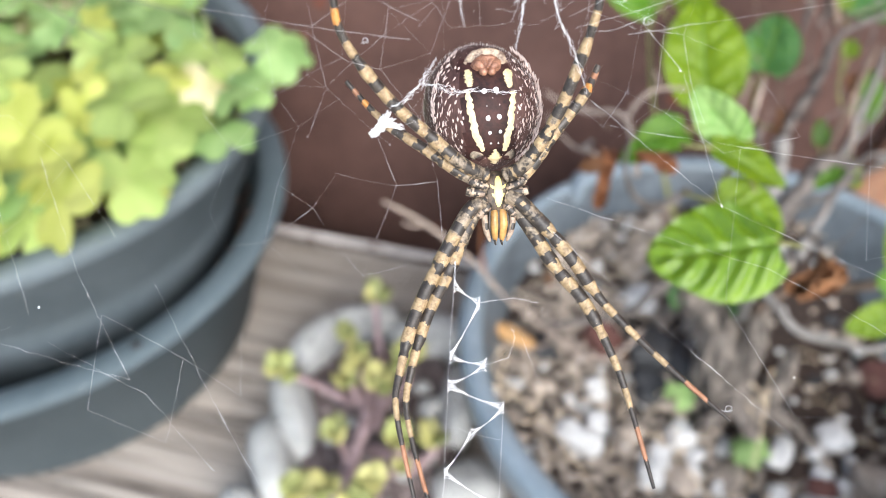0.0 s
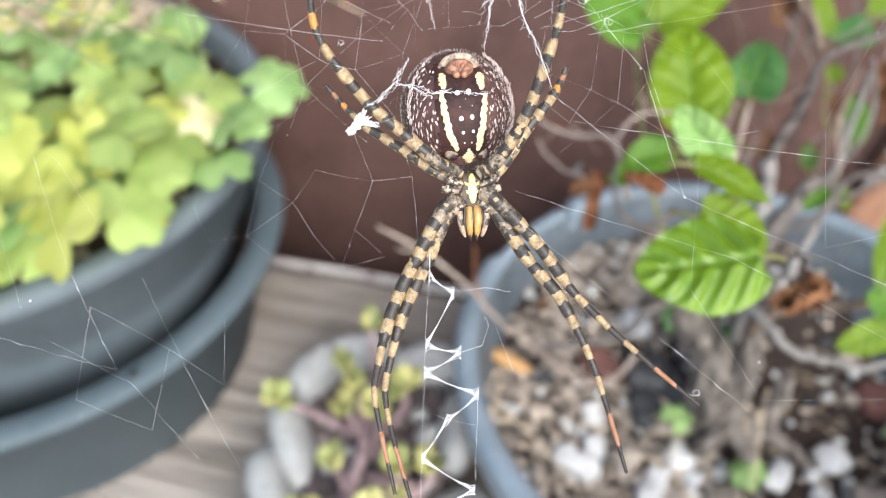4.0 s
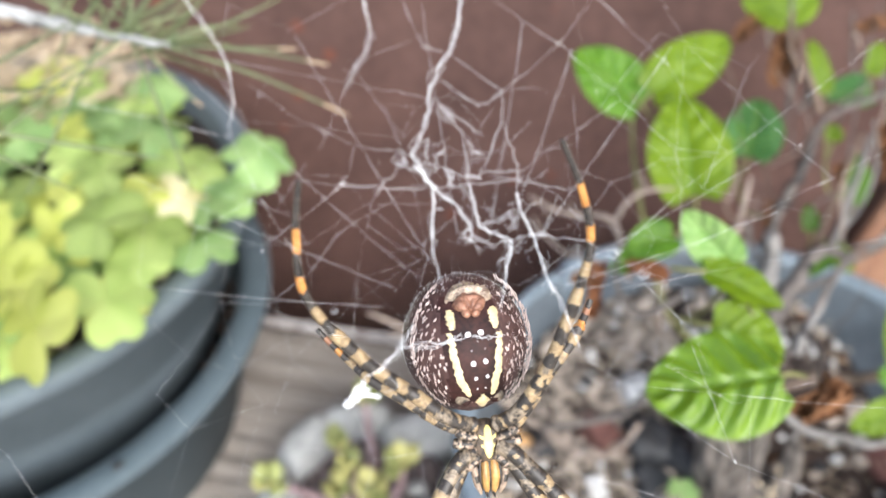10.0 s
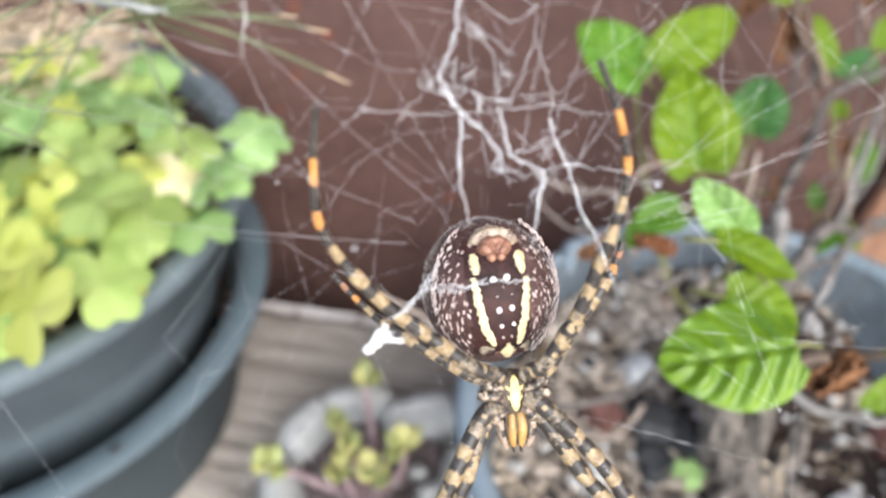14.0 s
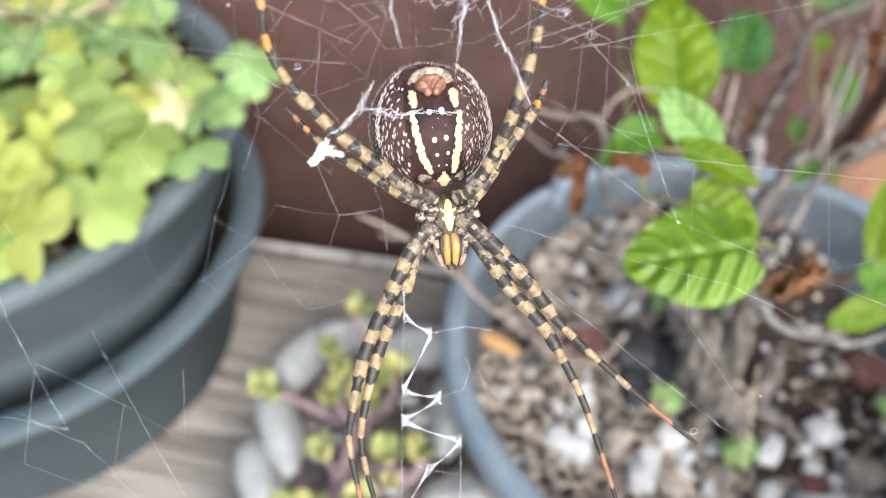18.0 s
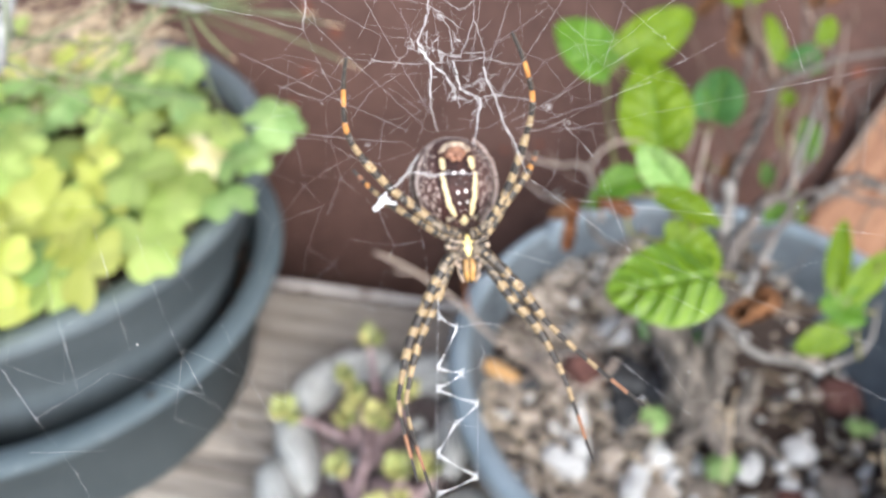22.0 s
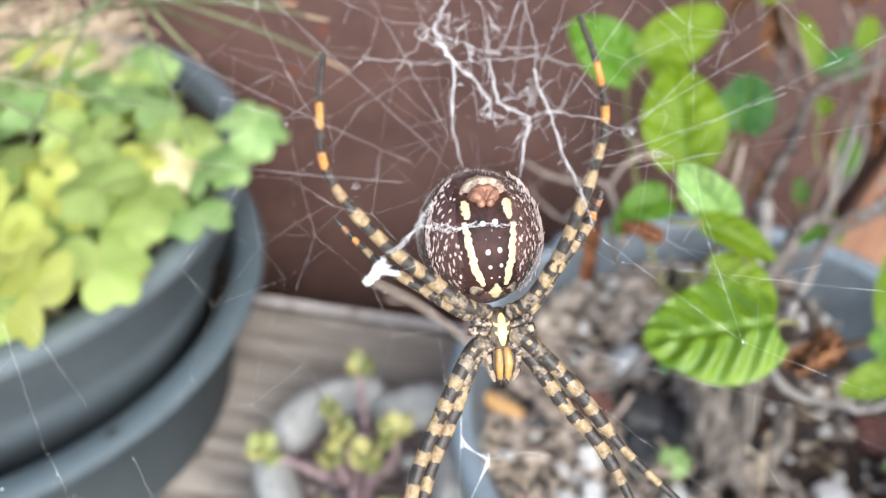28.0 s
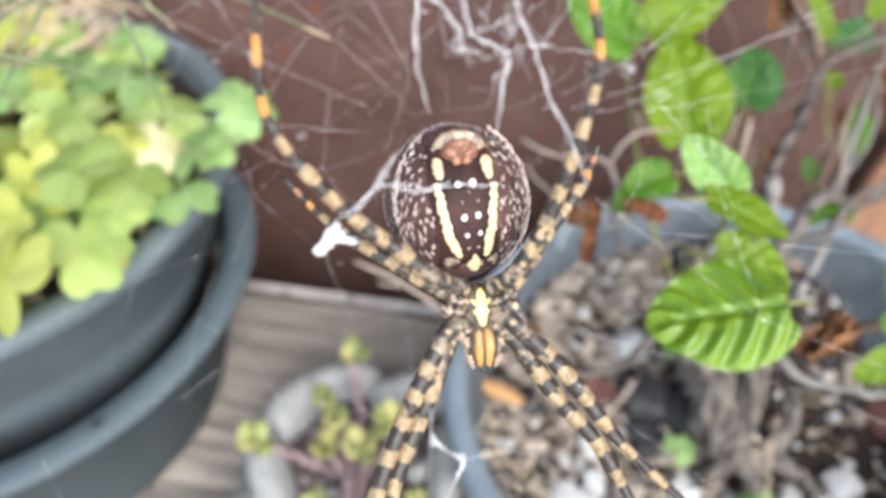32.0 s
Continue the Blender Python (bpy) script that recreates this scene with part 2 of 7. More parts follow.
M["leg_black"] = surface("black_leg_band", (0.012, 0.009, 0.007), (0.055, 0.044, 0.036), scale=1300, rough=0.45, bump=0.4, fine=4000, depth=0.0001)
M["leg_orange"] = surface("orange_leg_band", (0.34, 0.12, 0.022), (0.60, 0.29, 0.075), scale=900, rough=0.5, bump=0.3, fine=4000, depth=0.0001)
M["leg_rust"] = surface("rusty_leg_band", (0.19, 0.075, 0.035), (0.40, 0.20, 0.11), scale=900, rough=0.5, bump=0.3, fine=4000, depth=0.0001)
M["plate"] = surface("pinkish_tan_plate", (0.10, 0.06, 0.042), (0.44, 0.33, 0.24), scale=900, rough=0.55, bump=0.4, fine=3000, depth=0.0001, ramp_at=(0.5, 0.85))
M["abdomen"] = surface("dark_flecked_abdomen", (0.036, 0.018, 0.015), (0.110, 0.058, 0.050), scale=500, spec=0.3, rough=0.5, bump=0.4, fine=2500, depth=0.0002, spots=(0.25, 0.17, 0.155), spot_scale=1500, spot_size=0.18, stretch=(1.5, 0.5, 1.0))
M["belly"] = surface("black_brown_belly", (0.007, 0.004, 0.004), (0.060, 0.022, 0.018), scale=420, spec=0.25, rough=0.6, bump=0.4, fine=2500, depth=0.0002)
M["cream"] = surface("cream_yellow_marking", (0.50, 0.38, 0.19), (0.74, 0.63, 0.39), scale=700, rough=0.5, bump=0.3, fine=3000, depth=0.0001)
M["fleck"] = surface("pinkish_white_fleck", (0.44, 0.33, 0.29), (0.70, 0.58, 0.52), scale=700, rough=0.6, bump=0.2, depth=0.0001)
M["hair"] = surface("pale_fine_hair", (0.80, 0.76, 0.74), (0.92, 0.90, 0.88), scale=700, rough=0.4, bump=0.0, glow=0.6)
M["halo"] = surface("pale_streaked_ring", (0.10, 0.055, 0.038), (0.46, 0.36, 0.26), scale=1100, rough=0.55, bump=0.4, fine=3000, depth=0.0001, ramp_at=(0.55, 0.85))
M["white_dot"] = surface("white_marking", (0.72, 0.64, 0.62), (0.88, 0.82, 0.80), scale=700, rough=0.5, bump=0.2, depth=0.0001)
M["spinneret"] = surface("reddish_brown_spinneret", (0.12, 0.045, 0.028), (0.44, 0.225, 0.14), scale=900, rough=0.45, bump=0.4, fine=3000, depth=0.0001)
M["thorax"] = surface("mottled_brown_thorax", (0.010, 0.007, 0.006), (0.15, 0.10, 0.06), scale=900, rough=0.5, bump=0.5, fine=3000, depth=0.0002)
M["yellow"] = surface("bright_yellow_marking", (0.60, 0.45, 0.13), (0.80, 0.67, 0.28), scale=700, rough=0.5, bump=0.2, depth=0.0001)
M["fang"] = surface("amber_mouthpart", (0.15, 0.07, 0.018), (0.54, 0.31, 0.10), scale=700, rough=0.35, bump=0.3, depth=0.0001)


def sleeper_wood():
    """Grey weathered timber: broad bands, fine fibres and dark splits, all drawn out along the grain (x)."""
    m = surface("weathered_sleeper_wood", (0.180, 0.152, 0.130), (0.440, 0.398, 0.352), scale=42, rough=0.92, bump=0.7, fine=190, stretch=(0.05, 2.6, 1.0), depth=0.0012)
    N, L = m.node_tree.nodes, m.node_tree.links
    bs = N["Principled BSDF"]
    tc = N.new("ShaderNodeTexCoord")
    mp = N.new("ShaderNodeMapping")
    mp.inputs["Scale"].default_value = (0.022, 1.0, 1.0)
    L.new(tc.outputs["Object"], mp.inputs["Vector"])
    n = N.new("ShaderNodeTexNoise")
    n.inputs["Scale"].default_value, n.inputs["Detail"].default_value, n.inputs["Roughness"].default_value = 430.0, 5.0, 0.7
    L.new(mp.outputs[0], n.inputs["Vector"])
    r = N.new("ShaderNodeValToRGB")
    r.color_ramp.elements[0].position, r.color_ramp.elements[1].position = 0.38, 0.42
    r.color_ramp.elements[0].color, r.color_ramp.elements[1].color = (0.20, 0.16, 0.135, 1), (1, 1, 1, 1)
    L.new(n.outputs["Fac"], r.inputs[0])
    mx = N.new("ShaderNodeMix")
    mx.data_type, mx.blend_type = "RGBA", "MULTIPLY"
    mx.inputs["Factor"].default_value = 1.0
    L.new(bs.inputs["Base Color"].links[0].from_socket, mx.inputs["A"])
    L.new(r.outputs[0], mx.inputs["B"])
    L.new(mx.outputs["Result"], bs.inputs["Base Color"])
    b2 = N.new("ShaderNodeBump")
    b2.inputs["Strength"].default_value, b2.inputs["Distance"].default_value = 0.9, 0.002
    L.new(r.outputs[0], b2.inputs["Height"])
    L.new(bs.inputs["Normal"].links[0].from_socket, b2.inputs["Normal"])
    L.new(b2.outputs[0], bs.inputs["Normal"])
    return m


M["wood"] = sleeper_wood()


# ---- building blocks ----
def mesh_of(name, verts, faces, mats, face_mats=None, smooth=True):
    me = bpy.data.meshes.new(name)
    me.from_pydata([tuple(v) for v in verts], [], faces)
    for m in (mats if isinstance(mats, (list, tuple)) else [mats]):
        me.materials.append(m)
    if face_mats:
        me.polygons.foreach_set("material_index", face_mats)
    if smooth:
        me.polygons.foreach_set("use_smooth", [True] * len(me.polygons))
    me.update()
    return me


def thing(name, label, category, m=None, group="", kind="", data=None):
    ob = new(name, data)
    ob.matrix_world = m or Matrix.Identity(4)
    return tagged(ob, label, category, group, kind)


def part(name, me, parent, label="", m=None, kind=""):
    ob = new(name, me)
    ob.parent = parent
    if m is not None:
        ob.matrix_basis = m
    if label or kind:
        tagged(ob, label, "", "", kind)
    return ob


def lathe(profile, segs=96, wobble=None):
    """Verts and faces of a closed profile of (radius, height) spun about z."""
    verts, faces, n = [], [], len(profile)
    for i in range(segs):
        a = 2 * math.pi * i / segs
        for k, (r, z) in enumerate(profile):
            if wobble:
                r, z = wobble(a, k, r, z)
            verts.append((r * math.cos(a), r * math.sin(a), z))
    for i in range(segs):
        j = (i + 1) % segs
        for k in range(n):
            q = (k + 1) % n
            faces.append((i * n + k, j * n + k, j * n + q, i * n + q))
    return verts, faces


def smooth_line(points, steps):
    """A Catmull-Rom line through points."""
    P = [Vector(p) for p in points]
    if len(P) < 3:
        return [P[0].lerp(P[-1], i / steps) for i in range(steps + 1)]
    out, n = [], len(P) - 1
    for s in range(steps + 1):
        f = s / steps * n
        i = min(int(f), n - 1)
        u = f - i
        a, b, c, e = P[max(i - 1, 0)], P[i], P[i + 1], P[min(i + 2, n)]
        out.append(0.5 * ((2 * b) + (c - a) * u + (2 * a - 5 * b + 4 * c - e) * u * u + (3 * b - a - 3 * c + e) * u ** 3))
    return out


def tube(points, radii, sides=8, rough=0.0, seed=0, caps=True):
    """Verts and faces of a tapered tube along points."""
    verts, faces, n = [], [], len(points)
    if not isinstance(radii, (list, tuple)):
        radii = [radii] * n
    if len(radii) != n:
        radii = [np.interp(i / (n - 1), np.linspace(0, 1, len(radii)), radii) for i in range(n)]
    side = None
    for i, p in enumerate(points):
        d = (points[min(i + 1, n - 1)] - points[max(i - 1, 0)]).normalized()
        if side is None:
            side = d.orthogonal().normalized()
        side = (side - d * side.dot(d)).normalized()
        up = d.cross(side)
        for k in range(sides):
            a = 2 * math.pi * k / sides
            r = radii[i]
            if rough:
                r *= 1 + rough * noise.noise(Vector((math.cos(a) * 1.5 + seed, math.sin(a) * 1.5, i * 0.35)))
            verts.append(p + (side * math.cos(a) + up * math.sin(a)) * r)
    for i in range(n - 1):
        for k in range(sides):
            q = (k + 1) % sides
            faces.append((i * sides + k, i * sides + q, (i + 1) * sides + q, (i + 1) * sides + k))
    if caps:
        faces.append(tuple(range(sides - 1, -1, -1)))
        faces.append(tuple(range((n - 1) * sides, n * sides)))
    return verts, faces


def tube_mesh(name, points, radii, mat, steps=12, sides=8, rough=0.0, seed=0):
    v, f = tube(smooth_line(points, steps), radii, sides, rough, seed)
    return mesh_of(name, v, f, mat)


def joined(pieces):
    """One list of verts and faces from many."""
    V, F = [], []
    for v, f in pieces:
        o = len(V)
        V += list(v)
        F += [tuple(i + o for i in q) for q in f]
    return V, F


ICO = bmesh.new()
bmesh.ops.create_icosphere(ICO, subdivisions=1, radius=1)
ICO1 = ([v.co.copy() for v in ICO.verts], [tuple(v.index for v in f.verts) for f in ICO.faces])
ICO.free()
ICO = bmesh.new()
bmesh.ops.create_icosphere(ICO, subdivisions=3, radius=1)
ICO3 = ([v.co.copy() for v in ICO.verts], [tuple(v.index for v in f.verts) for f in ICO.faces])
ICO.free()


def rock(size, seed, jag=0.28, base=ICO1, boxy=0.0):
    """Verts and faces of a stone of that size (x, y, z), knocked out of round."""
    o = Vector((seed * 3.1, seed * 1.7, seed * 0.9))
    out = []
    for v in base[0]:
        k = (0.8 / max(abs(v.x), abs(v.y), abs(v.z))) ** boxy + jag * noise.noise(v * 1.3 + o) + 0.5 * jag * noise.noise(v * 3.1 + o)
        out.append(Vector((v.x * size[0] * k, v.y * size[1] * k, v.z * size[2] * k)))
    return out, base[1]


def rugged(points, radii, sides, steps, depth, seed):
    """Verts and faces of an old trunk: a tube with deep furrows, knots and flakes."""
    line = smooth_line(points, steps)
    v, f = tube(line, radii, sides)
    out = []
    for i, p in enumerate(v):
        c = line[min(i // sides, steps)]
        o = (p - c)
        a = math.atan2(o.y, o.x)
        w = Vector((math.cos(a) * 2.2 + seed, math.sin(a) * 2.2, p.z * 45))
        k = 0.55 * noise.noise(w) + 0.6 * (0.5 - abs(noise.noise(Vector((math.cos(a) * 5, math.sin(a) * 5, p.z * 55 + seed)))) * 2) + 0.35 * noise.noise(p * 420)
        out.append(c + o * (1 + depth * k))
    return out, f


def frame_of(base, tip, facing):
    """A pose at base whose y runs to tip and whose z faces that way."""
    b, y = Vector(base), (Vector(tip) - Vector(base)).normalized()
    z = (Vector(facing) - y * y.dot(Vector(facing))).normalized()
    x = y.cross(z)
    return Matrix(((x.x, y.x, z.x, b.x), (x.y, y.y, z.y, b.y), (x.z, y.z, z.z, b.z), (0, 0, 0, 1)))




# ---- setting: sleeper bench, wall, ground ----
ALONG, ACROSS = Vector((0.9587, -0.284, 0)), Vector((0.284, 0.9587, 0))
BENCH = Matrix(((ALONG.x, ACROSS.x, 0, 0), (ALONG.y, ACROSS.y, 0, 0), (0, 0, 1, 0), (0, 0, 0, 1)))


def sleeper(name, v0, v1, seed):
    """A weathered railway sleeper lying along the bench, with grain ridges and checks on top."""
    nu, nv, u0, u1 = 110, 170, -0.75, 0.85
    verts, faces = [], []
    for i in range(nu + 1):
        u = u0 + (u1 - u0) * i / nu
        for j in range(nv + 1):
            v = v0 + (v1 - v0) * j / nv
            g = noise.noise(Vector((u * 2.2 + seed, v * 130, 0))) + 0.6 * noise.noise(Vector((u * 5 + seed, v * 330, 3)))
            crack = noise.noise(Vector((u * 1.6 + seed * 2, v * 46, 9)))
            z = 0.0009 * g - (0.0042 * min(1.0, (0.10 - abs(crack)) / 0.10) if abs(crack) < 0.10 and noise.noise(Vector((u * 4, v * 15, seed))) > 0.0 else 0)
            z += 0.0012 * noise.noise(Vector((u * 5, v * 9, seed)))
            edge = min(j, nv - j)
            z -= 0.003 * max(0, 1 - edge / 4) ** 2
            verts.append((u, v + 0.0015 * noise.noise(Vector((u * 9, j * 9, seed))) * (edge == 0), z - 0.0015))
    row = nv + 1
    for i in range(nu):
        for j in range(nv):
            a = i * row + j
            faces.append((a, a + row, a + row + 1, a + 1))
    top = len(verts)
    loop = [i * row for i in range(nu + 1)] + [nu * row + j for j in range(1, nv + 1)] + [i * row + nv for i in range(nu - 1, -1, -1)] + [j for j in range(nv - 1, 0, -1)]
    for i in loop:
        verts.append((verts[i][0], verts[i][1], -0.125))
    for k in range(len(loop)):
        q = (k + 1) % len(loop)
        faces.append((loop[q], loop[k], top + k, top + q))
    faces.append(tuple(top + k for k in range(len(loop))))
    ob = thing(name, "weathered grey-brown timber sleeper with split grain", "sleeper", BENCH, "sleepers of the bench", "structure",
               mesh_of(name, verts, faces, M["wood"], smooth=True))
    return ob


sleeper("sleeper", 0.1565, 0.3735, 1.0)
sleeper("sleeper", -0.0700, 0.1520, 7.0)
sleeper("sleeper", -0.2960, -0.0740, 13.0)


def box_verts(x0, x1, y0, y1, z0, z1):
    v = [(x, y, z) for x in (x0, x1) for y in (y0, y1) for z in (z0, z1)]
    return v, [(0, 1, 3, 2), (4, 6, 7, 5), (0, 4, 5, 1), (2, 3, 7, 6), (0, 2, 6, 4), (1, 5, 7, 3)]


v, f = [], []
for i in range(81):
    u = -1.6 + 1.735 * i / 80
    v.append((u, 0.3750 + 0.0006 * noise.noise(Vector((u * 40, 0, 0))), -0.004))
    v.append((u, 0.3772 + 0.0008 * noise.noise(Vector((u * 40, 5, 0))), -0.004))
    v.append((u, 0.3772, 0.0028 + 0.0006 * noise.noise(Vector((u * 60, 9, 0)))))
    v.append((u, 0.3750, 0.0028 + 0.0006 * noise.noise(Vector((u * 60, 9, 0)))))
for i in range(80):
    for k in range(4):
        q = (k + 1) % 4
        f.append((i * 4 + k, i * 4 + q, i * 4 + 4 + q, i * 4 + 4 + k))
thing("trim", "chipped white edging strip along the back of the bench", "trim", BENCH, "", "structure", mesh_of("trim", v, f, M["strip"]))

# brown wall with small dents behind the bench
v, f, nu, nv = [], [], 120, 90
for i in range(nu + 1):
    for j in range(nv + 1):
        u = (i / nu * 2 - 1)
        u = 0.9 * u * (0.45 + 0.55 * u * u) - 0.03
        z = -0.45 + 1.5 * j / nv
        k = noise.noise(Vector((u * 60, z * 60, 2)))
        v.append((u, 0.436 + 0.0008 * noise.noise(Vector((u * 18, z * 18, 0))) + (0.0014 if k > 0.48 else 0), z))
for i in range(nu):
    for j in range(nv):
        a = i * (nv + 1) + j
        f.append((a, a + nv + 1, a + nv + 2, a + 1))
bv, bf = box_verts(-1.6, 1.6, 0.445, 0.485, -0.45, 1.05)
thing("wall_back", "dark reddish-brown painted wall behind the bench", "wall", BENCH, "", "structure", mesh_of("wall_back", *joined([(v, f), (bv, bf)]), M["wall"]))

# ground plane out of view; its paleness is added as fill light
v, f = [], []
for i in range(41):
    for j in range(41):
        x, y = (i - 20) / 20, (j - 20) / 20
        x, y = 60 * x ** 3, 60 * y ** 3
        v.append((x, y, -0.1255 + 0.002 * noise.noise(Vector((x, y, 0)))))
for i in range(40):
    for j in range(40):
        f.append((i * 41 + j, i * 41 + 41 + j, i * 41 + 42 + j, i * 41 + j + 1))
thing("ground", "unseen ground below the bench, coloured pale to bounce light", "ground", None, "", "structure", mesh_of("ground", v, f, M["ground"]))

# orange board between the pot and the wall
v, f = box_verts(0.0, 0.141, 0.4210, 0.4345, -0.42, 0.70)
me = bpy.data.meshes.new("upright_board")
bm = bmesh.new()
vs = [bm.verts.new(p) for p in v]
for q in f:
    bm.faces.new([vs[i] for i in q])
bmesh.ops.recalc_face_normals(bm, faces=bm.faces)
bmesh.ops.bevel(bm, geom=bm.edges[:], offset=0.0015, segments=2, affect="EDGES")
bm.to_mesh(me)
bm.free()
me.materials.append(M["red_board"])
thing("upright_board", "orange-brown stained board leaning behind the pot", "board", BENCH @ Matrix.Translation((0.1365, 0, -0.0350)) @ Matrix.Rotation(radians(10.5), 4, "Y"), data=me)

# ---- left planter: a pot standing in a wide reservoir pot ----
planter = thing("double_planter", "slate-grey plastic pot standing inside a wider rimmed outer pot", "planter", pose(-0.208, 0.348, 0))
outer = [(0.0, 0.0), (0.113, 0.0), (0.118, 0.004), (0.1395, 0.0900), (0.1480, 0.0914), (0.1496, 0.0928), (0.1500, 0.0952), (0.1488, 0.0975),
         (0.1362, 0.0972), (0.1345, 0.0955), (0.1325, 0.088), (0.1120, 0.010), (0.0, 0.010)]
part("outer_pot", mesh_of("outer_pot", *lathe(outer, 128), M["grey_plastic"]), planter, "slate-grey outer pot with a flat holed rim")
inner = [(0.0, 0.012), (0.098, 0.012), (0.1170, 0.095), (0.1222, 0.1095), (0.1240, 0.1117), (0.1246, 0.1131), (0.1274, 0.1145), (0.1350, 0.1500), (0.1425, 0.1520), (0.1441, 0.1535), (0.1441, 0.1595), (0.1428, 0.1612),
         (0.1340, 0.1614), (0.1325, 0.1600), (0.1240, 0.118), (0.095, 0.03), (0.0, 0.03)]
part("inner_pot", mesh_of("inner_pot", *lathe([(r, z) for r, z in inner], 128), M["grey_inner"]), planter, "slate-grey inner pot with a banded rim", pose(0.0062, 0.0075, 0))
slot = []
slot_rnd = random.Random(23)
for k in range(330):
    a, r = slot_rnd.uniform(0, 6.283), slot_rnd.uniform(0.1175, 0.1285)
    s = slot_rnd.uniform(0.0012, 0.0034)
    rv, rf = rock((s, s * 0.8, s * 0.7), k * 0.9, 0.5)
    slot.append(([p + Vector((r * math.cos(a), r * math.sin(a), 0.064 + slot_rnd.uniform(-0.004, 0.004))) for p in rv], rf))
part("slot_litter", mesh_of("slot_litter", *joined(slot), M["soil_crumb"], smooth=False), planter, "brown litter fallen between the pots", None, "stuff")
# dark discs on the uncut rim paint the shade of its holes
for k in range(3):
    a = radians(-49 + 120 * k)
    part("rim_hole_shade", mesh_of("rim_hole_shade", *lathe([(0.0, 0.0003), (0.0026, 0.0003), (0.0030, -0.0005), (0.0, -0.004)], 14), M["dark_stone"]), planter, "dark round disc painting the shade of a rim hole", pose(0.1420 * math.cos(a), 0.1420 * math.sin(a), 0.0974))


def soil_sheet(radius, height, rings=26, segs=72):
    v, f = [(0, 0, height(0, 0))], []
    for i in range(1, rings + 1):
        r = radius * i / rings
        for k in range(segs):
            a = 2 * math.pi * k / segs
            x, y = r * math.cos(a), r * math.sin(a)
            v.append((x, y, height(x, y) + 0.0022 * noise.noise(Vector((x * 90, y * 90, 1))) + 0.0016 * noise.noise(Vector((x * 240, y * 240, 4)))))
    for k in range(segs):
        f.append((0, 1 + k, 1 + (k + 1) % segs))
    for i in range(rings - 1):
        for k in range(segs):
            a, b = 1 + i * segs + k, 1 + i * segs + (k + 1) % segs
            f.append((a, a + segs, b + segs, b))
    return v, f


LC = Vector((-0.2018, 0.3555, 0))
part("soil", mesh_of("soil", *soil_sheet(0.129, lambda x, y: 0.149 + 0.006 * noise.noise(Vector((x * 20, y * 20, 0)))), M["soil"]), planter, "dark potting soil with pale grit", pose(0.0062, 0.0075, 0))
rnd = random.Random(5)
pieces = []
for k in range(260):
    a, r = rnd.uniform(0, 6.283), 0.126 * math.sqrt(rnd.random())
    s = rnd.uniform(0.0015, 0.0042)
    pv, pf = rock((s, s * rnd.uniform(0.7, 1), s * 0.7), k * 0.7)
    pieces.append(([p + Vector((r * math.cos(a), r * math.sin(a), 0.152 + rnd.uniform(-0.001, 0.003))) for p in pv], pf))
part("grit", mesh_of("grit", *joined(pieces), M["pebble"], smooth=False), planter, "loose pale grit on the soil", pose(0.0062, 0.0075, 0), "stuff")


# ---- oxalis ----
def leaflet(length, width, fold, seed):
    """A heart-shaped leaflet from the stalk (origin) out along y, notched at its end and folded along its midrib."""
    rings, spokes, spread = 6, 18, 60.0
    v, f = [Vector((0, 0, 0))], []
    for i in range(1, rings + 1):
        q = i / rings
        for k in range(spokes + 1):
            deg = -spread + 2 * spread * k / spokes
            a = abs(deg) / spread
            r = length * (1 - 0.17 * math.exp(-(deg / 13) ** 2) * q ** 3) * (1 - 0.52 * a ** 4) * q
            x, y = r * math.sin(radians(deg)) * width / length * 0.88, r * math.cos(radians(deg))
            z = fold * abs(x) - 0.25 * (x * x + y * y) / length + 0.035 * length * noise.noise(Vector((x * 110 + seed, y * 110, seed)))
            v.append(Vector((x, y, z)))
    row = spokes + 1
    for k in range(spokes):
        f.append((0, 1 + k, 2 + k))
    for i in range(rings - 1):
        for k in range(spokes):
            a = 1 + i * row + k
            f.append((a, a + row, a + row + 1, a + 1))
    return v, f


def trifoliate(name, size, seed, mat):
    r = random.Random(seed)
    pcs = []
    for k in range(3):
        lv, lf = leaflet(size * r.uniform(0.9, 1.08), size * r.uniform(1.05, 1.2), r.uniform(0.05, 0.4), seed + k)
        rot = Matrix.Rotation(radians(120 * k + r.uniform(-12, 12)), 4, "Z") @ Matrix.Rotation(radians(r.uniform(-14, 16)), 4, "X")
        pcs.append(([rot @ p for p in lv], lf))
    return mesh_of(name, *joined(pcs), mat)


OX = {k: [trifoliate("leaf", s, n * 7 + i, M[k]) for i, s in enumerate((0.0165, 0.0190, 0.0150, 0.0180))] for n, k in enumerate(("oxalis", "oxalis_green", "oxalis_yellow", "oxalis_pale"))}


def oxalis_leaf(plant, mesh, at, root, facing, turn, size=1.0):
    m = frame_of(at, Vector(at) + Vector((math.cos(turn), math.sin(turn), 0.0)), facing)
    lf = part("leaf", mesh, plant, "", m @ Matrix.Scale(size, 4))
    p0, p1 = Vector(root), Vector(at)
    mid = p0.lerp(p1, 0.55) + Vector((0.004 * math.sin(turn), 0.004 * math.cos(turn), 0.006))
    part("stalk", tube_mesh("stalk", [p0, mid, p1], [0.0008, 0.0005], M["green_stem"], 6, 5), plant)
    return lf


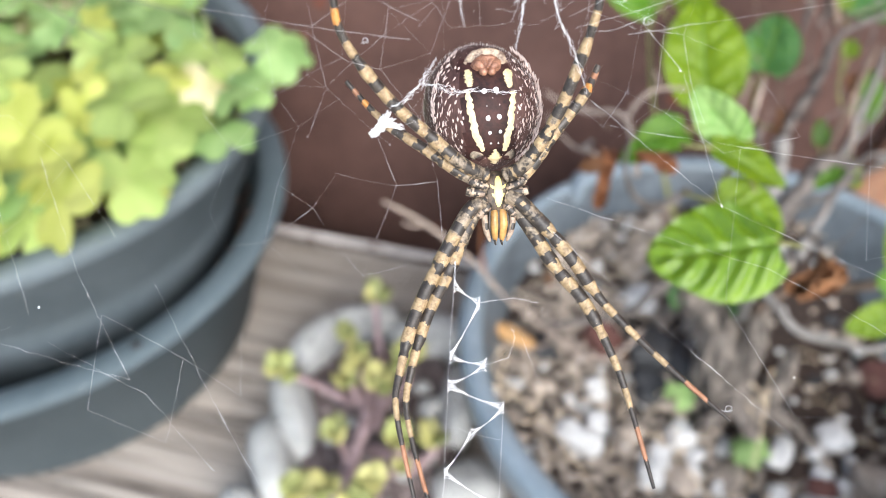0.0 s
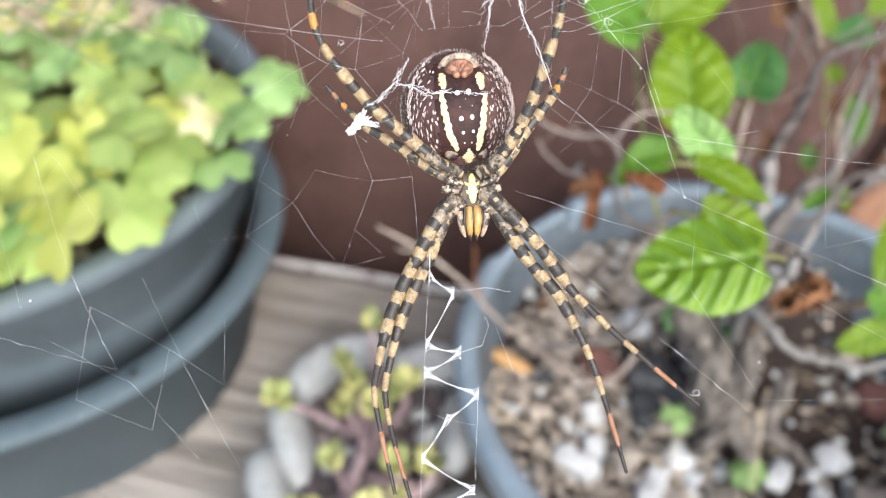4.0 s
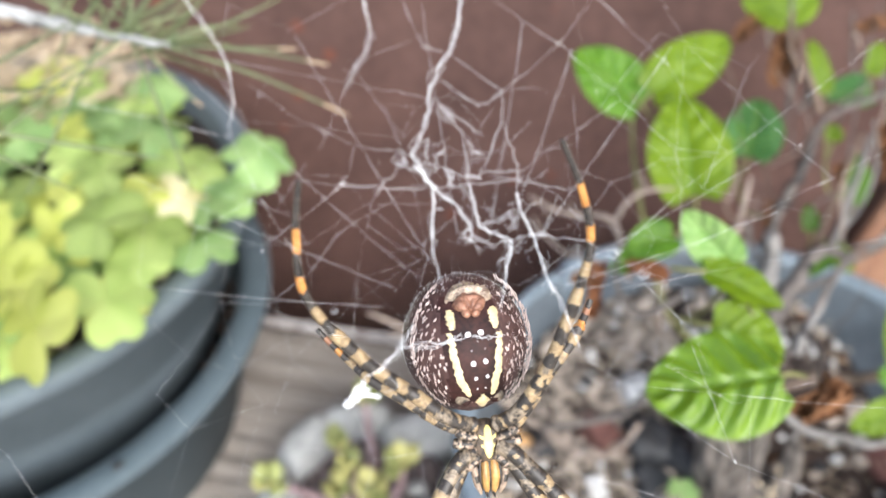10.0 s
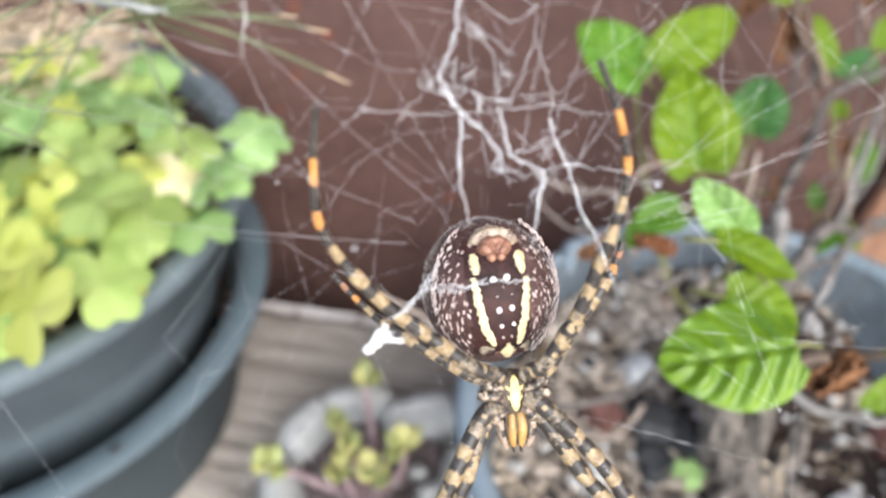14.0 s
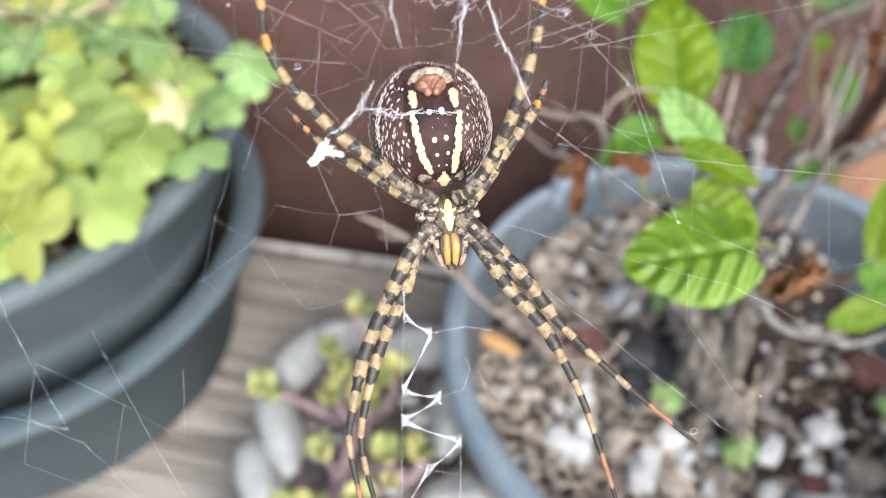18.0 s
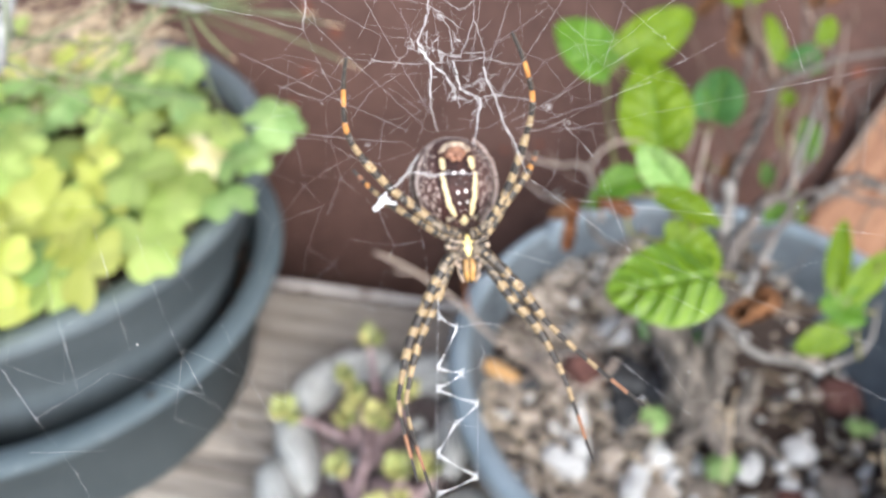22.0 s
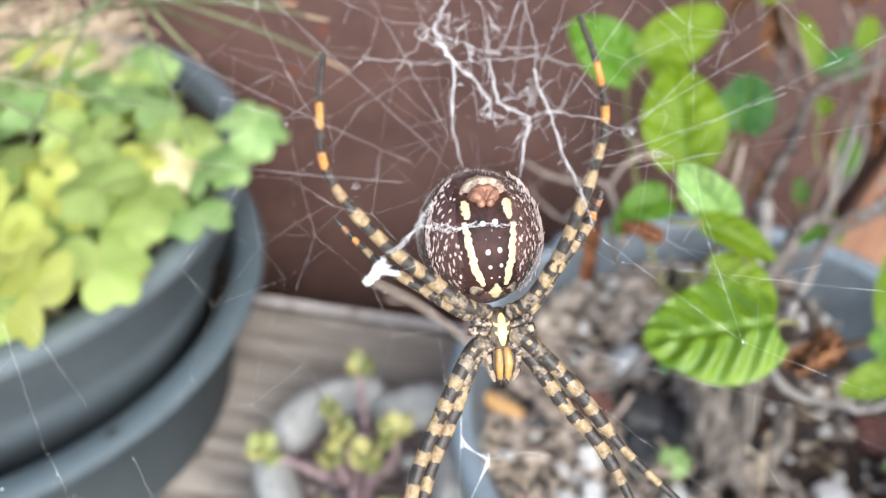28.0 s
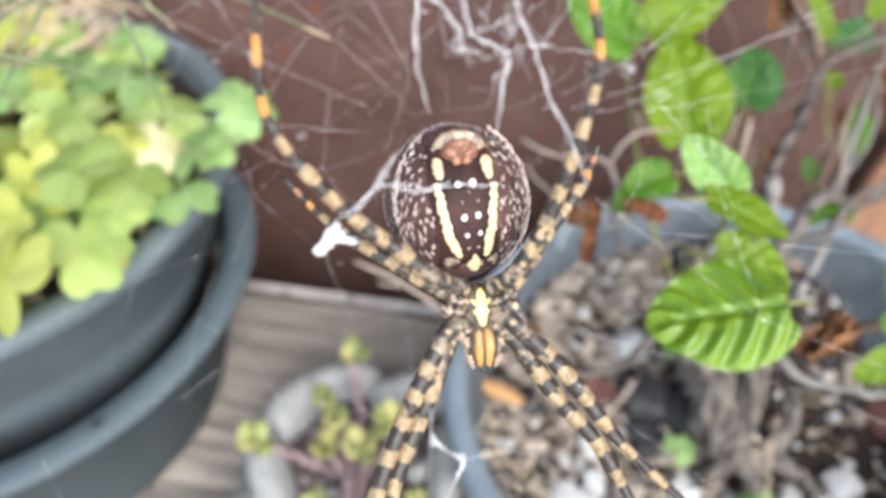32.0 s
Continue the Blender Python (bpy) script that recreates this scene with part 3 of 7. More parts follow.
oxalis = thing("oxalis_plant", "clump of yellow-green clover-leaved oxalis filling the planter", "plant", pose(LC.x, LC.y, 0.136))
rnd = random.Random(11)
placed = []
fixed = [((-0.046, 0.322, 0.198), 0.3, "oxalis_green"), ((-0.056, 0.309, 0.188), 2.6, "oxalis_green"), ((-0.074, 0.326, 0.192), 1.1, "oxalis"), ((-0.086, 0.288, 0.186), 0.5, "oxalis"), ((-0.070, 0.290, 0.178), 2.0, "oxalis_green"), ((-0.090, 0.328, 0.190), 2.2, "oxalis"), ((-0.063, 0.304, 0.190), 1.6, "oxalis_green"), ((-0.078, 0.3086, 0.188), 0.6, "oxalis_pale"), ((-0.094, 0.345, 0.200), 1.0, "oxalis_green"),
         ((-0.098, 0.300, 0.186), 0.2, "oxalis"), ((-0.118, 0.238, 0.187), 2.2, "oxalis_yellow"), ((-0.100, 0.256, 0.181), 0.9, "oxalis"), ((-0.135, 0.262, 0.186), 1.9, "oxalis_yellow"),
         ((-0.150, 0.235, 0.190), 2.6, "oxalis_yellow"), ((-0.113, 0.322, 0.194), 2.9, "oxalis"), ((-0.092, 0.278, 0.183), 3.4, "oxalis"), ((-0.160, 0.222, 0.178), 0.4, "oxalis_yellow")]
for at, turn, kind in fixed:
    placed.append(Vector(at))
    oxalis_leaf(oxalis, OX[kind][len(placed) % 4], Vector(at) - Vector((LC.x, LC.y, 0.136)), (Vector(at) - LC).to_2d().to_3d() * 0.8, (rnd.uniform(-0.3, 0.2), rnd.uniform(-0.6, -0.1), 0.8), turn, 0.88 if len(placed) < 4 else 1.1 if at[1] < 0.27 else 0.85)
tries = 0
while len(placed) < 185 and tries < 9000:
    tries += 1
    a, r = rnd.uniform(0, 6.283), (0.128 if tries < 3500 else 0.134) * (math.sqrt(rnd.random()) if tries < 3500 else rnd.uniform(0.75, 1.0))
    p = Vector((LC.x + r * math.cos(a), LC.y + r * math.sin(a), 0))
    if p.y > 0.432 - 0.25 * (p.x + 0.2) or p.x < -0.30:
        continue
    if p.x > -0.106 and p.y > 0.338:
        continue
    p.z = rnd.choice((0.168, 0.176, 0.184, 0.192)) + rnd.uniform(-0.004, 0.004) if tries < 3500 else rnd.uniform(0.165, 0.178)
    if min((p - q).length for q in placed) < (0.0142 if tries < 3500 else 0.0115):
        continue
    placed.append(p)
    front = p.y < 0.29
    kind = rnd.choices(("oxalis", "oxalis_green", "oxalis_yellow", "oxalis_pale"), (3.5, 2.6, 4.2 if front else 1.2, 0.12))[0]
    oxalis_leaf(oxalis, OX[kind][rnd.randrange(4)], p - Vector((LC.x, LC.y, 0.136)), (p - LC).to_2d().to_3d() * 0.85, (rnd.uniform(-0.45, 0.35), rnd.uniform(-0.75, 0.1), 0.8), rnd.uniform(0, 6.283), rnd.uniform(0.95, 1.15) if front else rnd.uniform(0.72, 0.95))

# dry straw at the back of the planter
straw = thing("dry_straw", "tangle of dry straw stems on the planter soil", "straw", pose(LC.x, LC.y, 0.137), "", "stuff")
pieces = []
for k in range(900):
    c = Vector((rnd.uniform(-0.09, 0.085), rnd.uniform(0.030, 0.122), rnd.uniform(0.002, 0.062)))
    if c.to_2d().length > 0.122:
        continue
    d = Vector((rnd.uniform(-1, 1), rnd.uniform(-1, 1), rnd.uniform(-0.4, 0.5))).normalized() * rnd.uniform(0.005, 0.016)
    pieces.append(tube(smooth_line([c - d, c + Vector((rnd.uniform(-0.003, 0.003), 0, rnd.uniform(-0.004, 0.005))), c + d], 5), rnd.uniform(0.0003, 0.0008), 4))
part("straw_stems", mesh_of("straw_stems", *joined(pieces), M["straw"]), straw, "", None, "stuff")

# ---- right pot with broken rim ----
PC = Vector((0.1520, 0.2222, 0))
pot = thing("plant_pot", "blue-grey plastic plant pot with a broken rim", "pot", pose(PC.x, PC.y, 0))
prof = [(0.0, 0.0), (0.088, 0.0), (0.091, 0.003), (0.1115, 0.094), (0.1195, 0.096), (0.1215, 0.098), (0.1232, 0.113), (0.1222, 0.1165), (0.1195, 0.1180), (0.1150, 0.1175), (0.1128, 0.1150), (0.1105, 0.094), (0.0880, 0.006), (0.0, 0.006)]


def broken(a, k, r, z):
    d = math.degrees(a)
    if 119.5 < d < 146.5 and 4 <= k <= 8:
        r = min(r, 0.1178 + 0.0008 * noise.noise(Vector((d * 0.4, k, 0))))
    if 118.0 < d < 121.5 and 4 <= k <= 11:
        z = min(z, 0.104 + 0.002 * (k % 2))
    return r, z + 0.0005 * math.sin(a * 3 + 1)


# inner faces take the darker plastic: shade put into the colour
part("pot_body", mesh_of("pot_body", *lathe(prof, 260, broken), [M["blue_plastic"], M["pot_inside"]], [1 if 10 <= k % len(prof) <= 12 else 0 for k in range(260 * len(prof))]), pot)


def soil_z(x, y):
    """Height of the soil in the right pot at that place of the plan."""
    return 0.066 + 0.05 * (y - 0.2) + 0.24 * max(0.0, y - 0.245) - 0.10 * (min(max(x, 0.06), 0.22) - 0.10) + 0.040 * math.exp(-((x - 0.192) ** 2 + (y - 0.288) ** 2) / 0.0013) + 0.006 * math.exp(-((x - 0.148) ** 2 + (y - 0.228) ** 2) / 0.0009) + 0.003 * noise.noise(Vector((x * 30, y * 30, 0)))


part("soil", mesh_of("soil", *soil_sheet(0.1095, lambda x, y: soil_z(x + PC.x, y + PC.y), 40, 110), M["soil"]), pot, "dark soil scattered with gravel")

# ---- cast stone planter with pebbles round its rim ----
SP = Vector((-0.0085, 0.2400, 0))
stone_planter = thing("stone_planter", "long low planter ringed with pale grey stones", "planter", pose(SP.x, SP.y, 0))
LONG = Matrix.Diagonal((0.92, 1.42, 1, 1))
bowl = [(0.0, 0.0), (0.036, 0.0), (0.040, 0.004), (0.042, 0.028), (0.0420, 0.031), (0.0395, 0.031), (0.036, 0.012), (0.0, 0.012)]
part("bowl", mesh_of("bowl", *lathe(bowl, 48), M["planter_stone"]), stone_planter, "", LONG)
part("soil", mesh_of("soil", *soil_sheet(0.044, lambda x, y: 0.034 + 0.004 * noise.noise(Vector((x * 60, y * 60, 0))), 18, 48), M["planter_soil"]), stone_planter, "dark gritty soil", LONG)
crumbs = []
crumb_rnd = random.Random(77)
for k in range(420):
    a, r = crumb_rnd.uniform(0, 6.283), 0.042 * math.sqrt(crumb_rnd.random())
    s = crumb_rnd.uniform(0.0008, 0.0026)
    x, y = r * math.cos(a), r * math.sin(a)
    rv, rf = rock((s, s * crumb_rnd.uniform(0.5, 1.0), s * 0.6), k * 1.3, 0.5)
    crumbs.append(([p + Vector((x * 0.92, y * 1.42, 0.035 + 0.004 * noise.noise(Vector((x * 60, y * 60, 0))))) for p in rv], rf))
part("soil_litter", mesh_of("soil_litter", *joined(crumbs), M["planter_crumb"], smooth=False), stone_planter, "loose pinkish crumbs and dry bits", None, "stuff")
ring = [((-0.0330, 0.0455, 0.034), (0.0115, 0.0210, 0.018), -34), ((-0.0100, 0.0590, 0.035), (0.0215, 0.0100, 0.017), 6), ((0.0280, 0.0490, 0.033), (0.0250, 0.0115, 0.018), -4), ((-0.0445, 0.0080, 0.031), (0.0120, 0.0290, 0.019), 13),
        ((-0.0525, -0.0205, 0.027), (0.0120, 0.0270, 0.020), 16), ((-0.0655, -0.0470, 0.020), (0.0125, 0.0170, 0.019), 38), ((0.0400, 0.0060, 0.031), (0.0095, 0.0270, 0.018), -5),
        ((0.0420, -0.0430, 0.026), (0.0195, 0.0180, 0.022), 12), ((0.0060, -0.0760, 0.018), (0.026, 0.014, 0.018), 5), ((-0.0350, -0.0760, 0.018), (0.018, 0.015, 0.018), 14)]
for k, (at, size, turn) in enumerate(ring):
    rv, rf = rock(size, 20 + k * 1.3, 0.13, ICO3, 0.18)
    part("rim_stone", mesh_of("rim_stone", rv, rf, M["planter_stone"]), stone_planter, "", pose(*at, 0, 0, turn))
for k, (x, y, s) in enumerate(((0.022, 0.016, 0.005), (0.026, 0.004, 0.007), (-0.022, 0.012, 0.003), (0.012, -0.034, 0.004), (-0.014, -0.004, 0.003), (0.022, -0.026, 0.005), (-0.024, -0.014, 0.003), (0.004, -0.050, 0.004), (0.014, -0.056, 0.003))):
    rv, rf = rock((s, s * 0.8, s * 0.7), 50 + k, 0.25, ICO3)
    part("loose_stone", mesh_of("loose_stone", rv, rf, M["planter_stone"]), stone_planter, "", pose(x, y, 0.037, 0, 0, k * 40))


# ---- succulent in the stone planter ----
def fleshy_leaf(length, width, seed):
    v, f, nu, ns = [], [], 8, 8
    for i in range(nu + 1):
        s = i / nu
        w = width * 0.5 * math.sin(math.pi * (0.06 + 0.94 * s ** 1.25)) ** 0.7 if s < 1 else 0.0002
        w = max(w, 0.0003)
        for k in range(ns):
            a = 2 * math.pi * k / ns
            v.append(Vector((w * math.cos(a), s * length, 0.28 * w * math.sin(a) + 0.25 * length * s * s)))
    for i in range(nu):
        for k in range(ns):
            q = (k + 1) % ns
            f.append((i * ns + k, i * ns + q, i * ns + ns + q, i * ns + ns + k))
    return v, f


FL = [mesh_of("leaf", *fleshy_leaf(0.0120, 0.0108, 0), M["succulent"]), mesh_of("leaf", *fleshy_leaf(0.0108, 0.0098, 1), M["succ_green"]), mesh_of("leaf", *fleshy_leaf(0.0085, 0.0078, 2), M["succulent"])]
succulent = thing("succulent", "leggy succulent with purple stems and yellow-green leaf rosettes", "plant", pose(SP.x, SP.y, 0.036))
rnd = random.Random(21)
base = Vector((SP.x, SP.y, 0.036))
STEMS = [((0.002, 0.030, 0.002), (-0.008, 0.272, 0.050), (-0.010, 0.286, 0.074)), ((-0.012, 0.006, 0.002), (-0.042, 0.246, 0.058), (-0.054, 0.242, 0.074)), ((-0.002, 0.012, 0.004), (-0.018, 0.256, 0.056), (-0.023, 0.260, 0.074)), ((-0.004, 0.004, 0.004), (-0.016, 0.248, 0.060), (-0.018, 0.249, 0.072)),
         ((-0.006, -0.002, 0.004), (-0.020, 0.240, 0.058), (-0.022, 0.238, 0.069)), ((-0.002, -0.010, 0.004), (-0.006, 0.234, 0.056), (-0.006, 0.233, 0.074)), ((0.004, 0.004, 0.004), (0.006, 0.247, 0.056), (0.006, 0.248, 0.072)), ((-0.012, -0.034, 0.004), (-0.023, 0.206, 0.060), (-0.026, 0.203, 0.076)),
         ((0.004, -0.034, 0.002), (0.002, 0.206, 0.058), (0.001, 0.206, 0.070)), ((0.014, -0.034, 0.002), (0.018, 0.205, 0.060), (0.017, 0.202, 0.076)), ((-0.014, -0.056, 0.004), (-0.026, 0.181, 0.060), (-0.028, 0.178, 0.076)), ((-0.004, -0.058, 0.004), (-0.009, 0.181, 0.060), (-0.010, 0.178, 0.077)),
         ((-0.020, -0.054, 0.004), (-0.038, 0.182, 0.062), (-0.041, 0.179, 0.075)), ((-0.010, -0.064, 0.004), (-0.016, 0.172, 0.062), (-0.018, 0.169, 0.077))]
for pts in (((0.003, 0.036, 0.001), (-0.001, 0.020, 0.016), (-0.003, 0.004, 0.012), (-0.006, -0.014, 0.016), (-0.012, -0.034, 0.014), (-0.018, -0.058, 0.018)), ((-0.004, -0.020, 0.002), (0.008, -0.030, 0.012), (0.018, -0.034, 0.012)), ((0.000, -0.044, 0.003), (-0.004, -0.058, 0.020), (-0.012, -0.068, 0.024))):
    part("main_stem", tube_mesh("main_stem", pts, [0.0024, 0.0036, 0.0034, 0.0030, 0.0040], M["succ_stem"], 30, 10, 0.35, len(pts)), succulent, "thick knobbly purple-brown stem")
for n, (root, mid, tip) in enumerate(STEMS):
    a, b, c = Vector(root), Vector(mid) - base, Vector(tip) - base
    part("stem", tube_mesh("stem", [a, b, c], [0.0026, 0.0022, 0.0013], M["succ_stem"], 10, 8, 0.25, n), succulent, "knobbly purple-brown stem")
    for k in range(rnd.choice((4, 5, 6))):
        ang = k * 137.5 + n * 50
        m = Matrix.Translation(c - Vector((0, 0, 0.0014 * (k // 2)))) @ Matrix.Rotation(radians(ang), 4, "Z") @ Matrix.Rotation(radians(rnd.uniform(5, 55)), 4, "X")
        part("leaf", FL[(k + n) % 3 if n not in (0, 1, 2, 8) else 1 + (k % 2)], succulent, "", m)


for n in range(3):
    ang, r = rnd.uniform(0, 6.283), 0.032 * math.sqrt(rnd.random())
    root = Vector((r * math.cos(ang), r * math.sin(ang) - 0.008, 0.0))
    top = root + Vector((rnd.uniform(-0.012, 0.012), rnd.uniform(-0.012, 0.012), rnd.uniform(0.010, 0.034)))
    part("stem", tube_mesh("stem", [root, root.lerp(top, 0.5) + Vector((rnd.uniform(-0.004, 0.004), rnd.uniform(-0.004, 0.004), 0)), top], [0.0022, 0.0018, 0.0012], M["succ_stem"], 8, 7, 0.3, n), succulent, "knobbly purple-brown stem")
    for k in range(rnd.choice((3, 4, 5))):
        m = Matrix.Translation(top) @ Matrix.Rotation(radians(k * 137.5 + n * 40), 4, "Z") @ Matrix.Rotation(radians(rnd.uniform(0, 50)), 4, "X") @ Matrix.Scale(rnd.uniform(0.55, 0.85), 4)
        part("leaf", FL[rnd.randrange(3)], succulent, "", m)


# ---- gravel and stones in the right pot ----
def stone(name, label, at, size, mat, seed, turn=0.0, group=""):
    rv, rf = rock(size, seed, 0.5 if name in ("grey_stone", "dark_stone") else 0.36, ICO3, 0.75 if name == "white_stone" else 0.35)
    return thing(name, label, "stone", pose(at[0], at[1], at[2], 8, -6, turn), group, "", mesh_of(name, rv, rf, mat))


STONES = [("white_stone", "white_stone", "chalky white stone lying on the gravel", (0.126, 0.278), (0.0085, 0.0075, 0.0075)), ("red_stone", "red_stone", "dark red lava stone on the gravel", (0.103, 0.258), (0.0085, 0.010, 0.0075)),
          ("white_stone", "white_stone", "small chalky white stone on the gravel", (0.096, 0.231), (0.0062, 0.0052, 0.005)), ("white_stone", "white_stone", "rough white double-lobed stone on the gravel", (0.084, 0.2035), (0.0125, 0.0070, 0.006)),
          ("white_stone", "white_stone", "off-white angular stone on the soil", (0.131, 0.2055), (0.0080, 0.0068, 0.0062)), ("white_stone", "white_stone", "flat oval white stone on the soil", (0.176, 0.199), (0.0105, 0.0055, 0.005)),
          ("white_stone", "white_stone", "blocky white stone on the soil", (0.205, 0.207), (0.0082, 0.0085, 0.0068)), ("white_stone", "white_stone", "large bright white stone on the soil", (0.189, 0.163), (0.0195, 0.0125, 0.010)),
          ("red_stone", "red_stone", "large dark red lava stone near the rim", (0.240, 0.238), (0.0110, 0.0115, 0.009)), ("white_stone", "white_stone", "pale rounded stone on the gravel", (0.119, 0.1965), (0.0066, 0.0058, 0.005)),
          ("dark_stone", "dark_stone", "dark slate chip on the gravel", (0.074, 0.252), (0.0075, 0.0070, 0.004)), ("white_stone", "white_stone", "small white stone by the rim", (0.246, 0.292), (0.006, 0.006, 0.006)),
          ("grey_stone", "pebble", "rough grey stone on the soil", (0.216, 0.186), (0.0120, 0.0095, 0.008)), ("grey_stone", "pebble", "rough grey stone on the soil", (0.147, 0.186), (0.0090, 0.0075, 0.006)),
          ("grey_stone", "pebble", "brownish grey flat stone on the gravel", (0.126, 0.186), (0.0095, 0.0070, 0.005)), ("white_stone", "white_stone", "off-white stone on the gravel", (0.113, 0.1865), (0.0068, 0.0066, 0.0055)),
          ("grey_stone", "pebble", "grey stone on the gravel", (0.108, 0.2080), (0.0062, 0.0062, 0.005)), ("white_stone", "white_stone", "chalky stone in the gravel", (0.0935, 0.2125), (0.0060, 0.0055, 0.005)),
          ("grey_stone", "pebble", "grey pitted stone near the pot rim", (0.136, 0.160), (0.0120, 0.0090, 0.007)), ("red_stone", "red_stone", "red lava crumb beside the white stones", (0.190, 0.182), (0.0085, 0.0065, 0.005)),
          # the dark stones by the trunk stand in for a hollow's deep shade
          ("dark_stone", "dark_stone", "dark stone filling the shaded hollow by the trunk", (0.1265, 0.2485), (0.013, 0.011, 0.010)), ("white_stone", "white_stone", "pale stone at the foot of the trunk", (0.170, 0.180), (0.0050, 0.0048, 0.004)),
          ("dark_stone", "dark_stone", "dark stone filling the shaded hollow against the trunk", (0.139, 0.240), (0.012, 0.010, 0.009)), ("dark_stone", "dark_stone", "blackish stone filling the shaded hollow by the roots", (0.122, 0.232), (0.009, 0.008, 0.006)),
          ("grey_stone", "pebble", "pale grey stone under the twigs", (0.232, 0.262), (0.008, 0.007, 0.006))]
for k, (name, mat, label, at, size) in enumerate(STONES):
    at = (at[0] - 0.0015, at[1] - 0.003)
    stone(name, label, (at[0], at[1], soil_z(*at) + size[2] * 0.45), size, M[mat], 70 + k * 1.7, k * 47, "stones in the pot")

more = random.Random(91)
for k in range(16):
    x, y = more.uniform(0.085, 0.215), more.uniform(0.142, 0.200)
    if (x - PC.x) ** 2 + (y - PC.y) ** 2 > 0.100 ** 2:
        continue
    s = more.uniform(0.0032, 0.0056)
    stone("white_stone", "small rough white stone among the gravel", (x, y, soil_z(x, y) + s * 0.5), (s, s * more.uniform(0.7, 0.95), s * 0.75), M["white_stone"], 300 + k * 2.3, k * 71, "stones in the pot")

gravel = thing("gravel", "loose grey and buff gravel covering the soil of the pot", "gravel", pose(PC.x, PC.y, 0), "", "stuff")
rnd = random.Random(31)
SH = []
for k in range(10):
    rv, rf = rock((1, rnd.uniform(0.7, 0.95), rnd.uniform(0.6, 0.85)), 200 + k * 2.3, 0.42)
    SH.append(mesh_of("pebble", rv, rf, M["pebble"], smooth=False))
count, near, rest = 0, [], []
for k in range(4600):
    a, r = rnd.uniform(0, 6.283), 0.1085 * math.sqrt(rnd.random())
    x, y = PC.x + r * math.cos(a), PC.y + r * math.sin(a)
    left = x < 0.125
    if x > 0.15 and rnd.random() < (0.90 if y > 0.185 else 0.55):
        continue
    s = rnd.choice((0.0011, 0.0014, 0.0017, 0.002, 0.0024, 0.0029)) * rnd.uniform(0.8, 1.25)
    if not left and rnd.random() < 0.15:
        s *= 1.6
    at = Vector((x - PC.x, y - PC.y, soil_z(x, y) + s * 0.4))
    (near if len(near) < 300 and s > 0.0017 else rest).append((at, s))
for k, (at, s) in enumerate(near):
    part("pebble", SH[k % 10], gravel, "", Matrix.Translation(at) @ Euler((k, k * 2.1, k * 0.7)).to_matrix().to_4x4() @ Matrix.Scale(s, 4))
pieces = []
for k, (at, s) in enumerate(rest):
    rv, rf = rock((s, s * 0.85, s * 0.75), k * 1.9, 0.4)
    pieces.append(([p + at for p in rv], rf))
chips = {"white_stone": [], "dark_stone": [], "dead_leaf": []}
for k in range(260):
    a, r = rnd.uniform(0, 6.283), 0.106 * math.sqrt(rnd.random())
    x, y = PC.x + r * math.cos(a), PC.y + r * math.sin(a)
    kind = rnd.choices(("white_stone", "dark_stone", "dead_leaf"), (8, 1, 1))[0]
    s = rnd.uniform(0.0016, 0.0044) * (0.75 if kind == "white_stone" else 1.15)
    rv, rf = rock((s, s * rnd.uniform(0.6, 1.0), s * rnd.uniform(0.4, 0.8)), k * 2.7, 0.5)
    q = Euler((rnd.uniform(-0.6, 0.6), rnd.uniform(-0.6, 0.6), rnd.uniform(0, 6))).to_matrix()
    at = Vector((x - PC.x, y - PC.y, soil_z(x, y) + s * 0.6))
    chips[kind].append(([q @ p + at for p in rv], rf))
for kind, label in (("white_stone", "scattered chalk chips"), ("dark_stone", "dark slate crumbs"), ("dead_leaf", "brown leaf crumbs")):
    part("chip_scatter", mesh_of("chip_scatter", *joined(chips[kind]), M[kind], smooth=False), gravel, label, None, "stuff")
crumbs = []
for k in range(700):
    x, y = rnd.uniform(0.135, 0.255), rnd.uniform(0.135, 0.300)
    if (x - PC.x) ** 2 + (y - PC.y) ** 2 > 0.105 ** 2:
        continue
    s = rnd.uniform(0.0005, 0.0018)
    rv, rf = rock((s, s * 0.85, s * 0.8), k * 1.1, 0.5)
    crumbs.append(([p + Vector((x - PC.x, y - PC.y, soil_z(x, y) + s * 0.5)) for p in rv], rf))
part("soil_litter", mesh_of("soil_litter", *joined(crumbs), M["soil_crumb"], smooth=False), gravel, "reddish soil crumbs", None, "stuff")
part("fine_gravel", mesh_of("fine_gravel", *joined(pieces), M["pebble"], smooth=False), gravel, "", None, "stuff")
litter = thing("plant_litter", "dry broken stems and roots strewn over the pot soil", "litter", pose(PC.x, PC.y, 0), "", "stuff")
pieces = []
for k in range(130):
    a, r = rnd.uniform(0, 6.283), 0.105 * math.sqrt(rnd.random())
    x, y = PC.x + r * math.cos(a), PC.y + r * math.sin(a)
    c = Vector((x - PC.x, y - PC.y, soil_z(x, y) + rnd.uniform(0.001, 0.006)))
    d = Vector((rnd.uniform(-1, 1), rnd.uniform(-1, 1), rnd.uniform(-0.25, 0.35))).normalized() * rnd.uniform(0.003, 0.012)
    pieces.append(tube(smooth_line([c - d, c + Vector((rnd.uniform(-.002, .002), 0, rnd.uniform(-0.001, 0.003))), c + d], 4), rnd.uniform(0.00012, 0.00034), 4))
part("stems", mesh_of("stems", *joined(pieces), M["straw"]), litter, "", None, "stuff")
chip_v, chip_f = rock((0.0145, 0.0042, 0.0032), 9.0, 0.25, ICO3)
